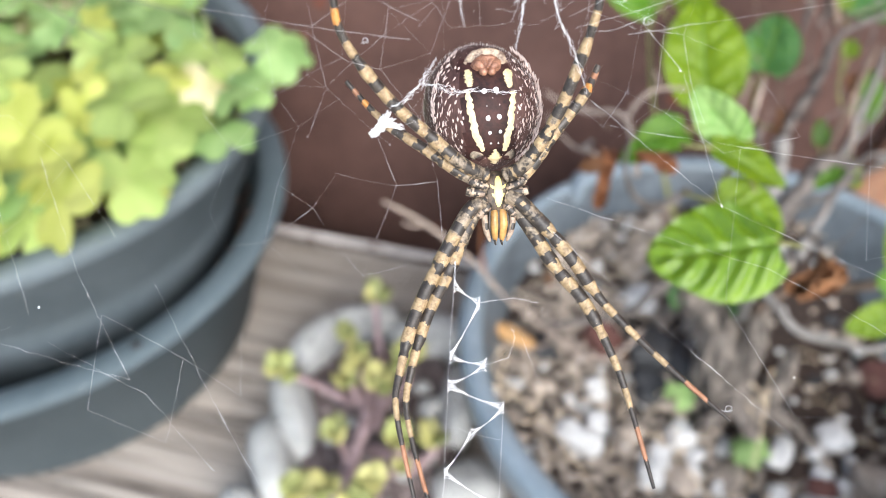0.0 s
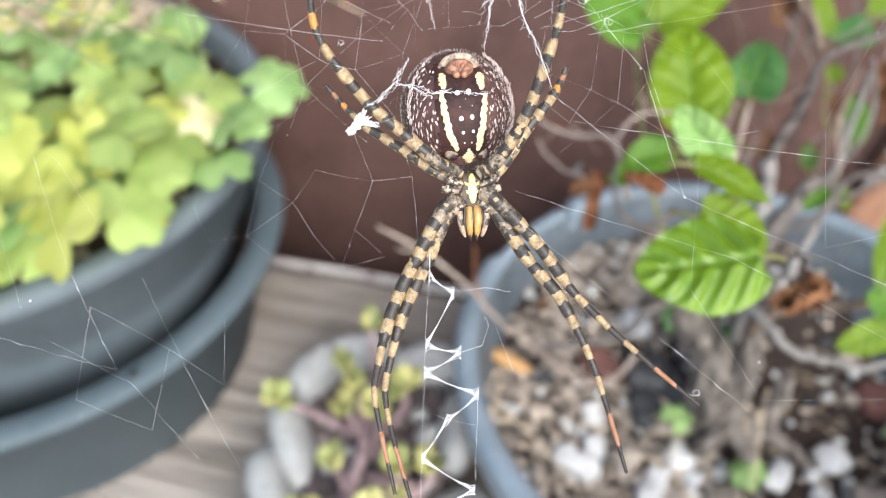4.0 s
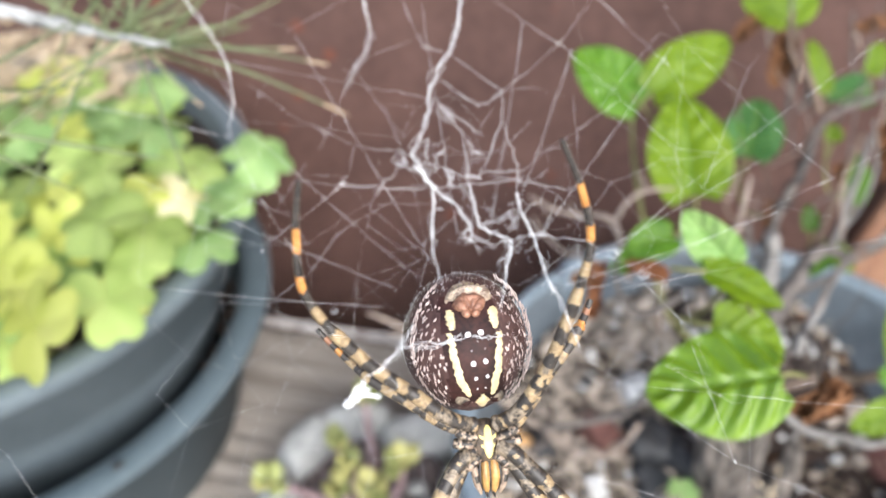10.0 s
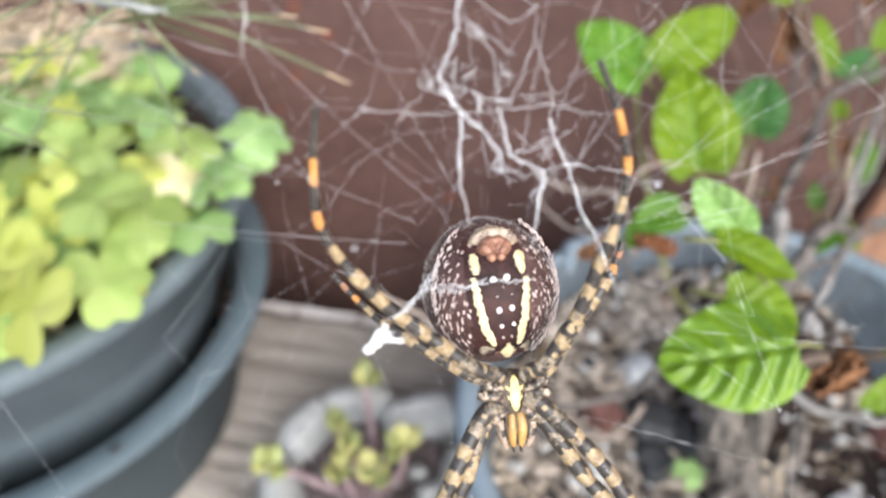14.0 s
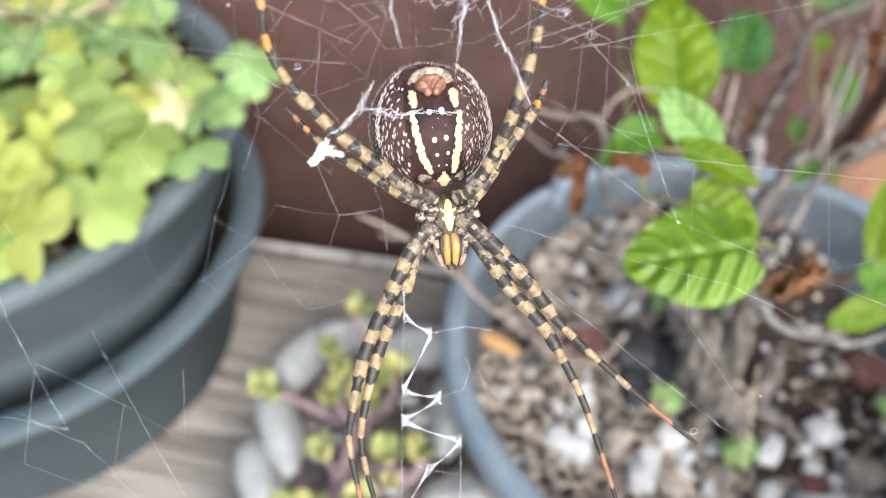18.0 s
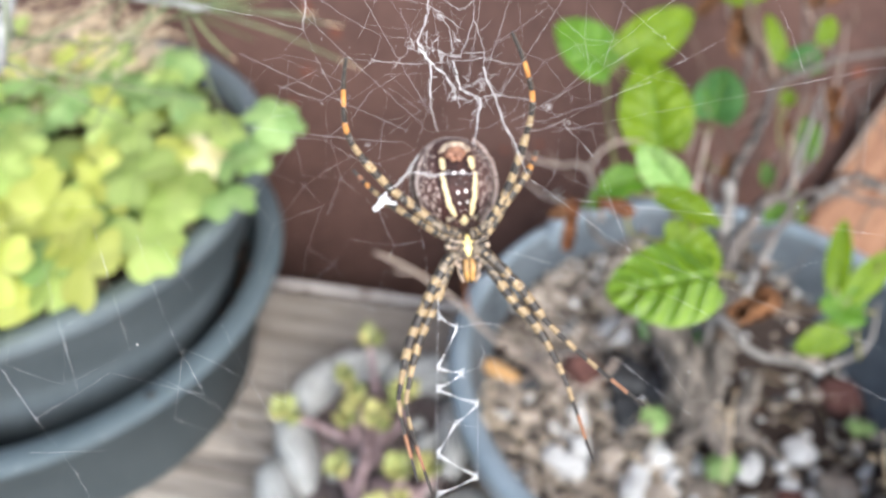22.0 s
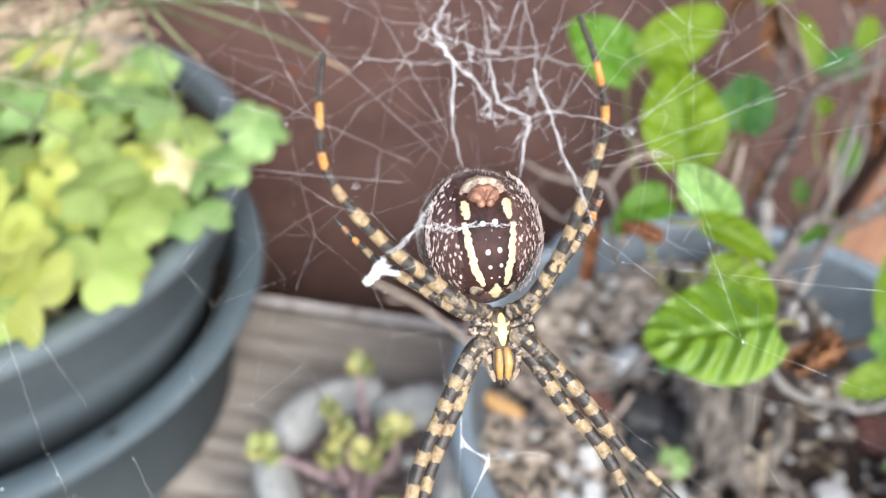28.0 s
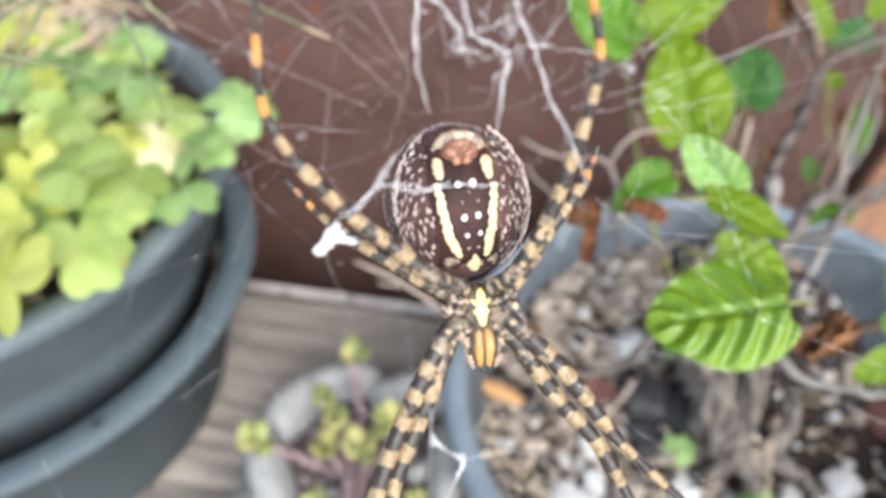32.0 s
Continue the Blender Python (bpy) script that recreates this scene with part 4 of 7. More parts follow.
thing("bark_chip", "long orange-brown bark chip on the gravel", "bark chip", pose(0.055, 0.2570, soil_z(0.056, 0.26) + 0.003, 0, 8, -32), "", "", mesh_of("bark_chip", chip_v, chip_f, M["bark_chip"]))

# ---- small clovers in the pot soil ----
for k, (x, y, t) in enumerate(((0.129, 0.214, 0.7), (0.1555, 0.1905, 2.0), (0.235, 0.209, 1.2), (0.205, 0.150, 0.2))):
    c = thing("clover_seedling", "small green three-leaved clover growing from the soil", "plant", pose(x, y, soil_z(x, y)), "clovers in the pot")
    m = frame_of((0, 0, 0.017), (math.cos(t), math.sin(t), 0.017), (-0.1, -0.4, 0.9))
    part("leaf", OX["oxalis_green"][k % 3], c, "", m @ Matrix.Scale(0.5, 4))
    part("stalk", tube_mesh("stalk", [(0, 0, -0.002), (0.001, 0.001, 0.01), (0, 0, 0.017)], [0.0006, 0.0004], M["green_stem"], 6, 5), c)


# ---- mulberry bonsai ----
def blade(length, width, seed, curl=0.15, fold=0.25, teeth=24, quilt=1.0, crumple=1.0):
    """A finely toothed, softly quilted leaf blade from its base (origin) along y: verts, faces, and which faces are veins."""
    nu, nv, veins = teeth * 3, 26, 5.0
    v, f, vein = [], [], []
    for i in range(nu + 1):
        s = i / nu
        w = width * 0.5 * (math.sin(math.pi * (0.09 + 0.91 * s ** 0.82)) ** 0.58 if s < 1 else 0.0)
        w = max(w, 0.00005)
        for j in range(-nv, nv + 1):
            q = j / nv
            x = q * w * (1.0 + (0.030, 0.005, -0.030)[i % 3] * abs(q) ** 6)
            y = s * length - 0.08 * length * (1 - s) ** 3 * abs(q) ** 1.6
            ribs = math.sin((s * veins - abs(q) * 1.2 + 0.3) * 2 * math.pi + 0.8 * noise.noise(Vector((s * 3, q * 2, seed))))
            z = quilt * 0.021 * width * ribs * (abs(q) ** 0.5) * (1 - abs(q) ** 4) - quilt * 0.02 * width * math.exp(-(q / 0.10) ** 2)
            z += fold * abs(x) - curl * y * y / length + 0.09 * width * noise.noise(Vector((x / width * 2.2 + seed, y / length * 2.2, seed))) + crumple * 0.018 * width * noise.noise(Vector((x * 420, y * 420, seed)))
            v.append(Vector((x, y, z)))
    row = 2 * nv + 1
    for i in range(nu):
        for j in range(2 * nv):
            a = i * row + j
            f.append((a, a + 1, a + row + 1, a + row))
            q, s = abs((j + 0.5) / nv - 1), (i + 0.5) / nu
            off = abs((s * veins - q * 1.2 + 0.55) % 1.0 - 0.5)
            vein.append(1 if q < 0.025 or (off > 0.474 and q < 0.8 and length > 0.014) else 0)
    return v, f, vein


bonsai = thing("mulberry_bonsai", "old gnarled mulberry bonsai with fresh green toothed leaves", "bonsai", pose(0.1512, 0.2158, 0.0678))
BO = Vector((0.150, 0.214, 0.066))


def limb(name, pts, radii, mat, rough=0.25, steps=16, sides=8, label=""):
    return part(name, tube_mesh(name, [Vector(p) - BO for p in pts], radii, mat, steps, sides, rough, len(pts)), bonsai, label)


def old_wood(name, pts, radii, depth, seed, label):
    part(name, mesh_of(name, *rugged([Vector(p) - BO for p in pts], radii, 40, 60, depth, seed), M["bark"]), bonsai, label)


old_wood("trunk", [(0.1475, 0.2185, 0.060), (0.1460, 0.2215, 0.084), (0.1430, 0.2320, 0.107), (0.1330, 0.2425, 0.1195), (0.1305, 0.248, 0.128)], [0.0112, 0.0092, 0.0082, 0.0074, 0.0050], 0.7, 2.0, "gnarled trunk with furrowed pale bark")
old_wood("trunk_fork", [(0.150, 0.214, 0.080), (0.159, 0.226, 0.106), (0.160, 0.240, 0.126), (0.163, 0.255, 0.150)], [0.0060, 0.0050, 0.0042, 0.0020], 0.65, 5.0, "grey furrowed fork of the trunk")
old_wood("dead_stub", [(0.158, 0.208, 0.066), (0.170, 0.211, 0.088), (0.174, 0.219, 0.104)], [0.0058, 0.0046, 0.0026], 0.5, 8.0, "broken grey dead stub")
for k, (a, l) in enumerate(((-20, 0.045), (35, 0.05), (-75, 0.03), (150, 0.028), (205, 0.03))):
    e = Vector((0.153 + l * math.cos(radians(a)), 0.210 + l * math.sin(radians(a)), 0))
    limb("root", [(0.153, 0.210, 0.078), (0.153 + 0.5 * l * math.cos(radians(a)), 0.210 + 0.5 * l * math.sin(radians(a)), 0.074), (e.x, e.y, soil_z(e.x, e.y))], [0.0060, 0.0036, 0.0014], M["bark"], 0.5, 12, 8)
burl_v, burl_f = rock((0.0100, 0.0070, 0.0105), 4.4, 0.45, ICO3)
part("burl", mesh_of("burl", burl_v, burl_f, M["grey_branch"]), bonsai, "pale grey swollen burl at the foot of the trunk", Matrix.Translation(Vector((0.1483, 0.2253, 0.0790)) - BO))
BR = [([(0.150, 0.232, 0.120), (0.156, 0.250, 0.150), (0.1621, 0.2666, 0.1718), (0.1675, 0.2766, 0.1833), (0.1763, 0.2849, 0.1931), (0.1825, 0.2919, 0.2015), (0.1875, 0.2998, 0.2106), (0.1995, 0.3034, 0.2156), (0.2222, 0.3066, 0.2211), (0.250, 0.3065, 0.2226)], [0.0030, 0.0024, 0.0021, 0.0018, 0.0016, 0.0013, 0.0010], "twig"),
      ([(0.1878, 0.3028, 0.214), (0.1817, 0.3137, 0.2256), (0.1787, 0.3209, 0.2332), (0.1785, 0.3299, 0.2432), (0.180, 0.340, 0.256)], [0.0014, 0.0012, 0.0009], "twig"),
      ([(0.148, 0.224, 0.120), (0.1425, 0.2116, 0.1538), (0.1572, 0.1997, 0.1419), (0.1739, 0.1959, 0.1391), (0.1858, 0.1932, 0.1371), (0.2057, 0.1972, 0.1433), (0.2117, 0.2098, 0.1576)], [0.0024, 0.0017, 0.0015, 0.0013, 0.0009], "grey_branch"),
      ([(0.150, 0.220, 0.130), (0.1585, 0.2153, 0.15), (0.1831, 0.2142, 0.1509), (0.2031, 0.2156, 0.1542), (0.2136, 0.2215, 0.1616), (0.232, 0.236, 0.178)], [0.0026, 0.0022, 0.0019, 0.0016], "dark_twig"),
      ([(0.164, 0.256, 0.150), (0.185, 0.258, 0.160), (0.2005, 0.2617, 0.1696), (0.2193, 0.2654, 0.1753), (0.245, 0.2657, 0.1771)], [0.0024, 0.0020, 0.0016], "twig"),
      ([(0.150, 0.226, 0.120), (0.160, 0.224, 0.170), (0.178, 0.240, 0.190), (0.191, 0.243, 0.194), (0.219, 0.236, 0.189), (0.25, 0.232, 0.186)], [0.0015, 0.0013, 0.0010, 0.0007], "twig"),
      ([(0.134, 0.252, 0.135), (0.112, 0.242, 0.17), (0.1052, 0.2728, 0.2019), (0.1044, 0.2914, 0.2226), (0.106, 0.296, 0.232)], [0.0020, 0.0014, 0.0009], "green_stem"),
      ([(0.0597, 0.2610, 0.2125), (0.0668, 0.2560, 0.2102), (0.0756, 0.2500, 0.2105), (0.0818, 0.2450, 0.2145), (0.0864, 0.2410, 0.2134), (0.0890, 0.2360, 0.2063), (0.0911, 0.2300, 0.1961)], [0.0010, 0.0016, 0.0022, 0.0024], "pale_twig"),
      ([(0.0613, 0.2580, 0.2045), (0.0633, 0.2550, 0.2006), (0.0663, 0.2510, 0.1991), (0.0707, 0.2450, 0.1981), (0.0746, 0.2400, 0.2004), (0.0791, 0.2350, 0.2006)], [0.0008, 0.0011, 0.0016], "pale_twig"),
      ([(0.136, 0.246, 0.126), (0.108, 0.222, 0.145), (0.100, 0.224, 0.128), (0.082, 0.2235, 0.123), (0.064, 0.2235, 0.121)], [0.0022, 0.0018, 0.0012], "twig"),
      ([(0.118, 0.236, 0.165), (0.104, 0.196, 0.215), (0.098, 0.176, 0.247), (0.097, 0.160, 0.250)], [0.0016, 0.0012, 0.0008], "green_stem"),
      ([(0.098, 0.176, 0.247), (0.108, 0.205, 0.236), (0.118, 0.256, 0.2075)], [0.0011, 0.0010, 0.0008], "green_stem"),
      ([(0.169, 0.279, 0.180), (0.160, 0.29, 0.175), (0.167, 0.3177, 0.1795)], [0.0014, 0.0009], "green_stem"),
      ([(0.194, 0.262, 0.166), (0.199, 0.282, 0.18), (0.203, 0.300, 0.205), (0.2137, 0.321, 0.2169)], [0.0010, 0.0006], "twig"),
      ([(0.152, 0.262, 0.158), (0.155, 0.272, 0.170), (0.160, 0.282, 0.188)], [0.0011, 0.0006], "pale_twig"),
      ([(0.160, 0.224, 0.170), (0.135, 0.18, 0.21), (0.120, 0.156, 0.224)], [0.0020, 0.0013, 0.0008], "twig"),
      ([(0.201, 0.193, 0.141), (0.196, 0.200, 0.165), (0.205, 0.21, 0.182)], [0.0012, 0.0008], "green_stem")]
for pts, radii, mat in BR:
    limb("branch", pts, [r * (0.5 if mat == "pale_twig" else 0.62 if mat in ("twig",) and pts[0][0] > 0.15 and radii[0] < 0.0025 else 0.6 if mat == "green_stem" else 1.0) for r in radii], M[mat], 0.3)
rnd = random.Random(41)
for k in range(6):
    x, y = rnd.uniform(0.165, 0.262), rnd.uniform(0.245, 0.315)
    z = rnd.uniform(0.10, 0.22)
    limb("twig", [(x, y, z), (x + rnd.uniform(-0.012, 0.012), y + rnd.uniform(-0.006, 0.012), z + 0.02), (x + rnd.uniform(-0.02, 0.02), y + rnd.uniform(-0.01, 0.02), z + rnd.uniform(0.03, 0.055))], [0.0004, 0.0003, 0.0002], M[rnd.choice(("twig", "pale_twig", "dark_twig", "dark_twig"))], 0.3, 8, 5)

for k in range(7):
    p = Vector((rnd.uniform(0.176, 0.250), rnd.uniform(0.268, 0.320), rnd.uniform(0.135, 0.225)))
    d = Vector((rnd.uniform(-1, 1), rnd.uniform(-0.4, 0.4), rnd.uniform(-0.2, 1.0))).normalized()
    pts = [p]
    for i in range(4):
        d = (d + Vector((rnd.gauss(0, 0.45), rnd.gauss(0, 0.3), rnd.gauss(0, 0.45)))).normalized()
        pts.append(pts[-1] + d * rnd.uniform(0.005, 0.011))
    limb("twig", pts, [0.0004, 0.0004, 0.0002], M[rnd.choice(("pale_twig", "twig", "grey_branch"))], 0.4, 14, 5)
for k in range(5):  # dry upright shoots behind the branches
    x, y, z = rnd.uniform(0.186, 0.268), rnd.uniform(0.312, 0.345), rnd.uniform(0.150, 0.205)
    limb("dry_shoot", [(x, y, z), (x + rnd.uniform(-0.004, 0.004), y + 0.006, z + 0.018), (x + rnd.uniform(-0.009, 0.009), y + 0.012, z + rnd.uniform(0.03, 0.05))], [0.0007, 0.0006, 0.0004], M[rnd.choice(("pale_twig", "twig", "dark_twig"))], 0.35, 9, 5)

TWIGS = [
    ([(0.1738, 0.3220, 0.2504), (0.1739, 0.3160, 0.2376), (0.1782, 0.3110, 0.2301), (0.1825, 0.3080, 0.2263), (0.1874, 0.3020, 0.2142)], [0.0011, 0.0012, 0.0015], "dark_twig"),
    ([(0.1753, 0.3180, 0.2449), (0.1787, 0.3130, 0.2361), (0.1825, 0.3080, 0.2263)], [0.0007, 0.0009], "dark_twig"),
    ([(0.1776, 0.3150, 0.2286), (0.1791, 0.3150, 0.2206), (0.1785, 0.3120, 0.2119), (0.1779, 0.3100, 0.2054)], [0.001, 0.0014, 0.0007], "twig"),
    ([(0.1853, 0.3120, 0.2196), (0.1862, 0.3120, 0.2129), (0.1838, 0.3120, 0.2091)], [0.0013, 0.001, 0.0005], "grey_branch"),
    ([(0.1498, 0.3220, 0.2299), (0.1554, 0.3220, 0.2211), (0.1600, 0.3220, 0.2118), (0.1638, 0.3220, 0.1990)], [0.0004, 0.0004], "dark_twig"),
    ([(0.1676, 0.3260, 0.2414), (0.1693, 0.3260, 0.2349), (0.1719, 0.3260, 0.2319)], [0.0005, 0.0009, 0.0004], "pale_twig"),
    ([(0.2035, 0.3280, 0.2456), (0.2074, 0.3280, 0.2313), (0.2090, 0.3220, 0.2202)], [0.0006, 0.0007], "twig"),
    ([(0.2056, 0.3270, 0.2362), (0.2083, 0.3270, 0.2352), (0.2136, 0.3270, 0.2251)], [0.0008, 0.0006, 0.0003], "pale_twig"),
    ([(0.2311, 0.3300, 0.2349), (0.2346, 0.3300, 0.2295), (0.2343, 0.3300, 0.2260), (0.2342, 0.3300, 0.2212)], [0.0004, 0.0006, 0.0004], "dark_twig"),
    ([(0.2204, 0.3180, 0.2226), (0.2191, 0.3140, 0.2174), (0.2161, 0.3100, 0.2144)], [0.0005, 0.0007], "grey_branch"),
    ([(0.2036, 0.2900, 0.2173), (0.2092, 0.2880, 0.2017), (0.2089, 0.2840, 0.1918), (0.2036, 0.2780, 0.1825), (0.1957, 0.2720, 0.1777), (0.1903, 0.2680, 0.1745)], [0.0006, 0.0007, 0.001], "grey_branch"),
    ([(0.2018, 0.2860, 0.2134), (0.1998, 0.2820, 0.2010), (0.1975, 0.2780, 0.1904), (0.1941, 0.2720, 0.1805), (0.1887, 0.2660, 0.1735)], [0.001, 0.0017, 0.0014, 0.0019], "grey_branch"),
    ([(0.1931, 0.2660, 0.1752), (0.1885, 0.2680, 0.1903), (0.1869, 0.2700, 0.2008), (0.1847, 0.2720, 0.2078)], [0.0006, 0.0007, 0.0004], "pale_twig"),
    ([(0.1822, 0.2660, 0.1754), (0.1839, 0.2680, 0.1938), (0.1856, 0.2700, 0.2091), (0.1894, 0.2740, 0.2228)], [0.0013, 0.0014, 0.0009], "dark_twig"),
    ([(0.1900, 0.2820, 0.1881), (0.1881, 0.2860, 0.1950), (0.1884, 0.2900, 0.2017), (0.1871, 0.2940, 0.2106)], [0.0007, 0.0006], "green_stem"),
    ([(0.1387, 0.2540, 0.2210), (0.1368, 0.2500, 0.2146), (0.1351, 0.2460, 0.2045), (0.1323, 0.2400, 0.1968)], [0.0007, 0.001, 0.0011], "pale_twig"),
    ([(0.1782, 0.3180, 0.1808), (0.1790, 0.3120, 0.1735), (0.1786, 0.3060, 0.1708), (0.1781, 0.2960, 0.1705)], [0.0006, 0.0007], "dark_twig"),
    ([(0.1461, 0.2420, 0.2032), (0.1482, 0.2400, 0.1931), (0.1474, 0.2360, 0.1808)], [0.0029, 0.003, 0.0032], "grey_branch"),
    ([(0.1492, 0.2280, 0.1681), (0.1527, 0.2320, 0.1787), (0.1601, 0.2380, 0.1828), (0.1653, 0.2440, 0.1860), (0.1748, 0.2500, 0.1855), (0.1853, 0.2520, 0.1804)], [0.0042, 0.004, 0.0034, 0.003, 0.0024, 0.002], "twig"),
    ([(0.1981, 0.2560, 0.1782), (0.2071, 0.2600, 0.1821), (0.2161, 0.2640, 0.1829), (0.2262, 0.2660, 0.1800), (0.2340, 0.2660, 0.1747), (0.2440, 0.2660, 0.1685)], [0.0014, 0.0018, 0.0015, 0.0011, 0.001], "grey_branch"),
    ([(0.1548, 0.2150, 0.1667), (0.1601, 0.2220, 0.1735), (0.1681, 0.2300, 0.1791)], [0.0022, 0.0021, 0.0012], "grey_branch"),
    ([(0.2467, 0.3000, 0.2019), (0.2402, 0.2960, 0.1935), (0.2306, 0.2880, 0.1833), (0.2200, 0.2800, 0.1752)], [0.0006, 0.0008, 0.001], "pale_twig"),
    ([(0.2387, 0.2960, 0.1904), (0.2373, 0.2940, 0.1853), (0.2369, 0.2920, 0.1787)], [0.0004, 0.0005], "dark_twig"),
    ([(0.2374, 0.2920, 0.1820), (0.2349, 0.2880, 0.1756), (0.2335, 0.2840, 0.1691)], [0.0004, 0.0006], "twig"),
    ([(0.2163, 0.2450, 0.1654), (0.2217, 0.2500, 0.1742), (0.2283, 0.2540, 0.1813)], [0.0008, 0.0006], "dark_twig"),
    ([(0.0804, 0.2160, 0.2234), (0.0796, 0.2120, 0.2153), (0.0845, 0.2100, 0.2042), (0.0939, 0.2120, 0.1983), (0.1043, 0.2140, 0.2042)], [0.0006, 0.001, 0.0012, 0.0014], "twig"),
    ([(0.0934, 0.2050, 0.2024), (0.0933, 0.2000, 0.2003)], [0.0012, 0.0009], "dark_twig"),
    ([(0.1403, 0.2500, 0.2011), (0.1427, 0.2480, 0.1949), (0.1462, 0.2460, 0.1868)], [0.0012, 0.001], "twig"),
    ([(0.1273, 0.2500, 0.2181), (0.1305, 0.2480, 0.2093), (0.1337, 0.2460, 0.2070), (0.1370, 0.2460, 0.2050)], [0.0004, 0.0006], "dark_twig"),
    ([(0.1308, 0.2500, 0.2121), (0.1321, 0.2520, 0.2172), (0.1337, 0.2540, 0.2219)], [0.0004, 0.0004], "pale_twig"),
    ([(0.0863, 0.2410, 0.2139), (0.0914, 0.2450, 0.2198), (0.0990, 0.2490, 0.2212), (0.1113, 0.2540, 0.2175)], [0.0009, 0.0008, 0.0005], "pale_twig"),
    ([(0.0986, 0.2490, 0.2210), (0.0975, 0.2500, 0.2245), (0.0960, 0.2510, 0.2274)], [0.0005, 0.0003], "pale_twig"),
    ([(0.0756, 0.2500, 0.2105), (0.0740, 0.2510, 0.2135), (0.0718, 0.2520, 0.2155)], [0.0004, 0.0003], "pale_twig"),
    ([(0.0783, 0.2480, 0.2122), (0.0798, 0.2470, 0.2082), (0.0826, 0.2460, 0.2050)], [0.0004, 0.0003], "dark_twig"),
    ([(0.0668, 0.2560, 0.2102), (0.0653, 0.2560, 0.2066), (0.0641, 0.2560, 0.2051)], [0.0003, 0.0002], "pale_twig"),
    ([(0.0729, 0.2420, 0.1993), (0.0745, 0.2430, 0.2014), (0.0761, 0.2430, 0.2029)], [0.0007, 0.0006], "grey_branch"),
]
for pts, radii, mat in TWIGS:
    limb("twig", pts, radii, M[mat], 0.45, 18, 6)


def wire(line, radius, turns, seed):
    """Dark training wire wound loosely round a branch."""
    pts = smooth_line([Vector(p) - BO for p in line], turns * 12)
    out = []
    for i, p in enumerate(pts):
        d = (pts[min(i + 1, len(pts) - 1)] - pts[max(i - 1, 0)]).normalized()
        s = d.orthogonal().normalized()
        a = 2 * math.pi * i / 12
        out.append(p + (s * math.cos(a) + d.cross(s) * math.sin(a)) * radius * (1.0 + 0.12 * math.sin(i * 0.37 + seed)))
    part("training_wire", mesh_of("training_wire", *tube(out, 0.0007, 6), M["wire"]), bonsai, "dark training wire wound round the branch")


wire(BR[0][0][2:6], 0.0028, 4, 1.0)
wire([(0.1601, 0.2380, 0.1828), (0.1653, 0.2440, 0.1860), (0.1748, 0.2500, 0.1855)], 0.0024, 3, 2.0)
wire([(0.2071, 0.2600, 0.1821), (0.2161, 0.2640, 0.1829), (0.2262, 0.2660, 0.1800), (0.2340, 0.2660, 0.1747)], 0.0022, 4, 3.0)

E3 = (-0.15, -0.62, 0.77)
CROWN = [((0.1210, 0.2578, 0.2104), (0.1187, 0.2834, 0.2384), 0.0315, "leaf_bright", E3),
         ((0.1070, 0.2941, 0.2284), (0.0847, 0.3100, 0.2447), 0.0243, "leaf", E3),
         ((0.1122, 0.2958, 0.2323), (0.1442, 0.3081, 0.2486), 0.0225, "leaf_bright", E3),
         ((0.1715, 0.3197, 0.1814), (0.1798, 0.3361, 0.2014), 0.0258, "leaf_dark", E3),
         ((0.1675, 0.3247, 0.1871), (0.1646, 0.3337, 0.1937), 0.0088, "leaf", E3),
         ((0.0969, 0.1423, 0.2485), (0.0672, 0.1426, 0.2478), 0.0262, "leaf_gloss", (-0.12, -0.42, 0.90)),
         ((0.0961, 0.1751, 0.2544), (0.0827, 0.1805, 0.2673), 0.0126, "leaf_pale", (-0.6, -0.5, 0.55)),
         ((0.0882, 0.1720, 0.2551), (0.1092, 0.1660, 0.2484), 0.0120, "leaf_bright", (0.15, -0.25, 0.95)),
         ((0.0889, 0.1630, 0.2443), (0.1066, 0.1550, 0.2394), 0.0185, "leaf_bright", (0.05, -0.5, 0.8)),
         ((0.1010, 0.2240, 0.2214), (0.0845, 0.2186, 0.2228), 0.0137, "leaf", (-0.2, -0.5, 0.8)),
         ((0.0910, 0.2214, 0.2171), (0.0786, 0.2129, 0.2187), 0.0088, "leaf", E3)]
SIDE_SHOOTS = [((0.1854, 0.2045, 0.1738), (0.1905, 0.2231, 0.1951), 0.0100, "leaf_bright", (-0.6, -0.6, 0.5)),
               ((0.1911, 0.2016, 0.1711), (0.2109, 0.2126, 0.1850), 0.0119, "leaf_bright", E3),
               ((0.1960, 0.1974, 0.1664), (0.1791, 0.2010, 0.1695), 0.0166, "leaf", E3),
               ((0.1878, 0.1925, 0.1604), (0.1678, 0.1890, 0.1552), 0.0131, "leaf_bright", E3),
               ((0.2175, 0.3229, 0.2193), (0.2240, 0.3315, 0.2298), 0.0106, "leaf_bright", E3),
               ((0.1976, 0.3194, 0.2138), (0.1934, 0.3348, 0.2311), 0.0089, "leaf_bright", E3),
               ((0.2169, 0.3173, 0.2131), (0.1970, 0.3192, 0.2133), 0.0167, "leaf_dark", (0, -0.4, 0.9)),
               ((0.2053, 0.2867, 0.1778), (0.2110, 0.3008, 0.1939), 0.0139, "leaf", E3),
               ((0.1873, 0.2805, 0.1692), (0.1879, 0.2879, 0.1775), 0.0073, "leaf", E3)]
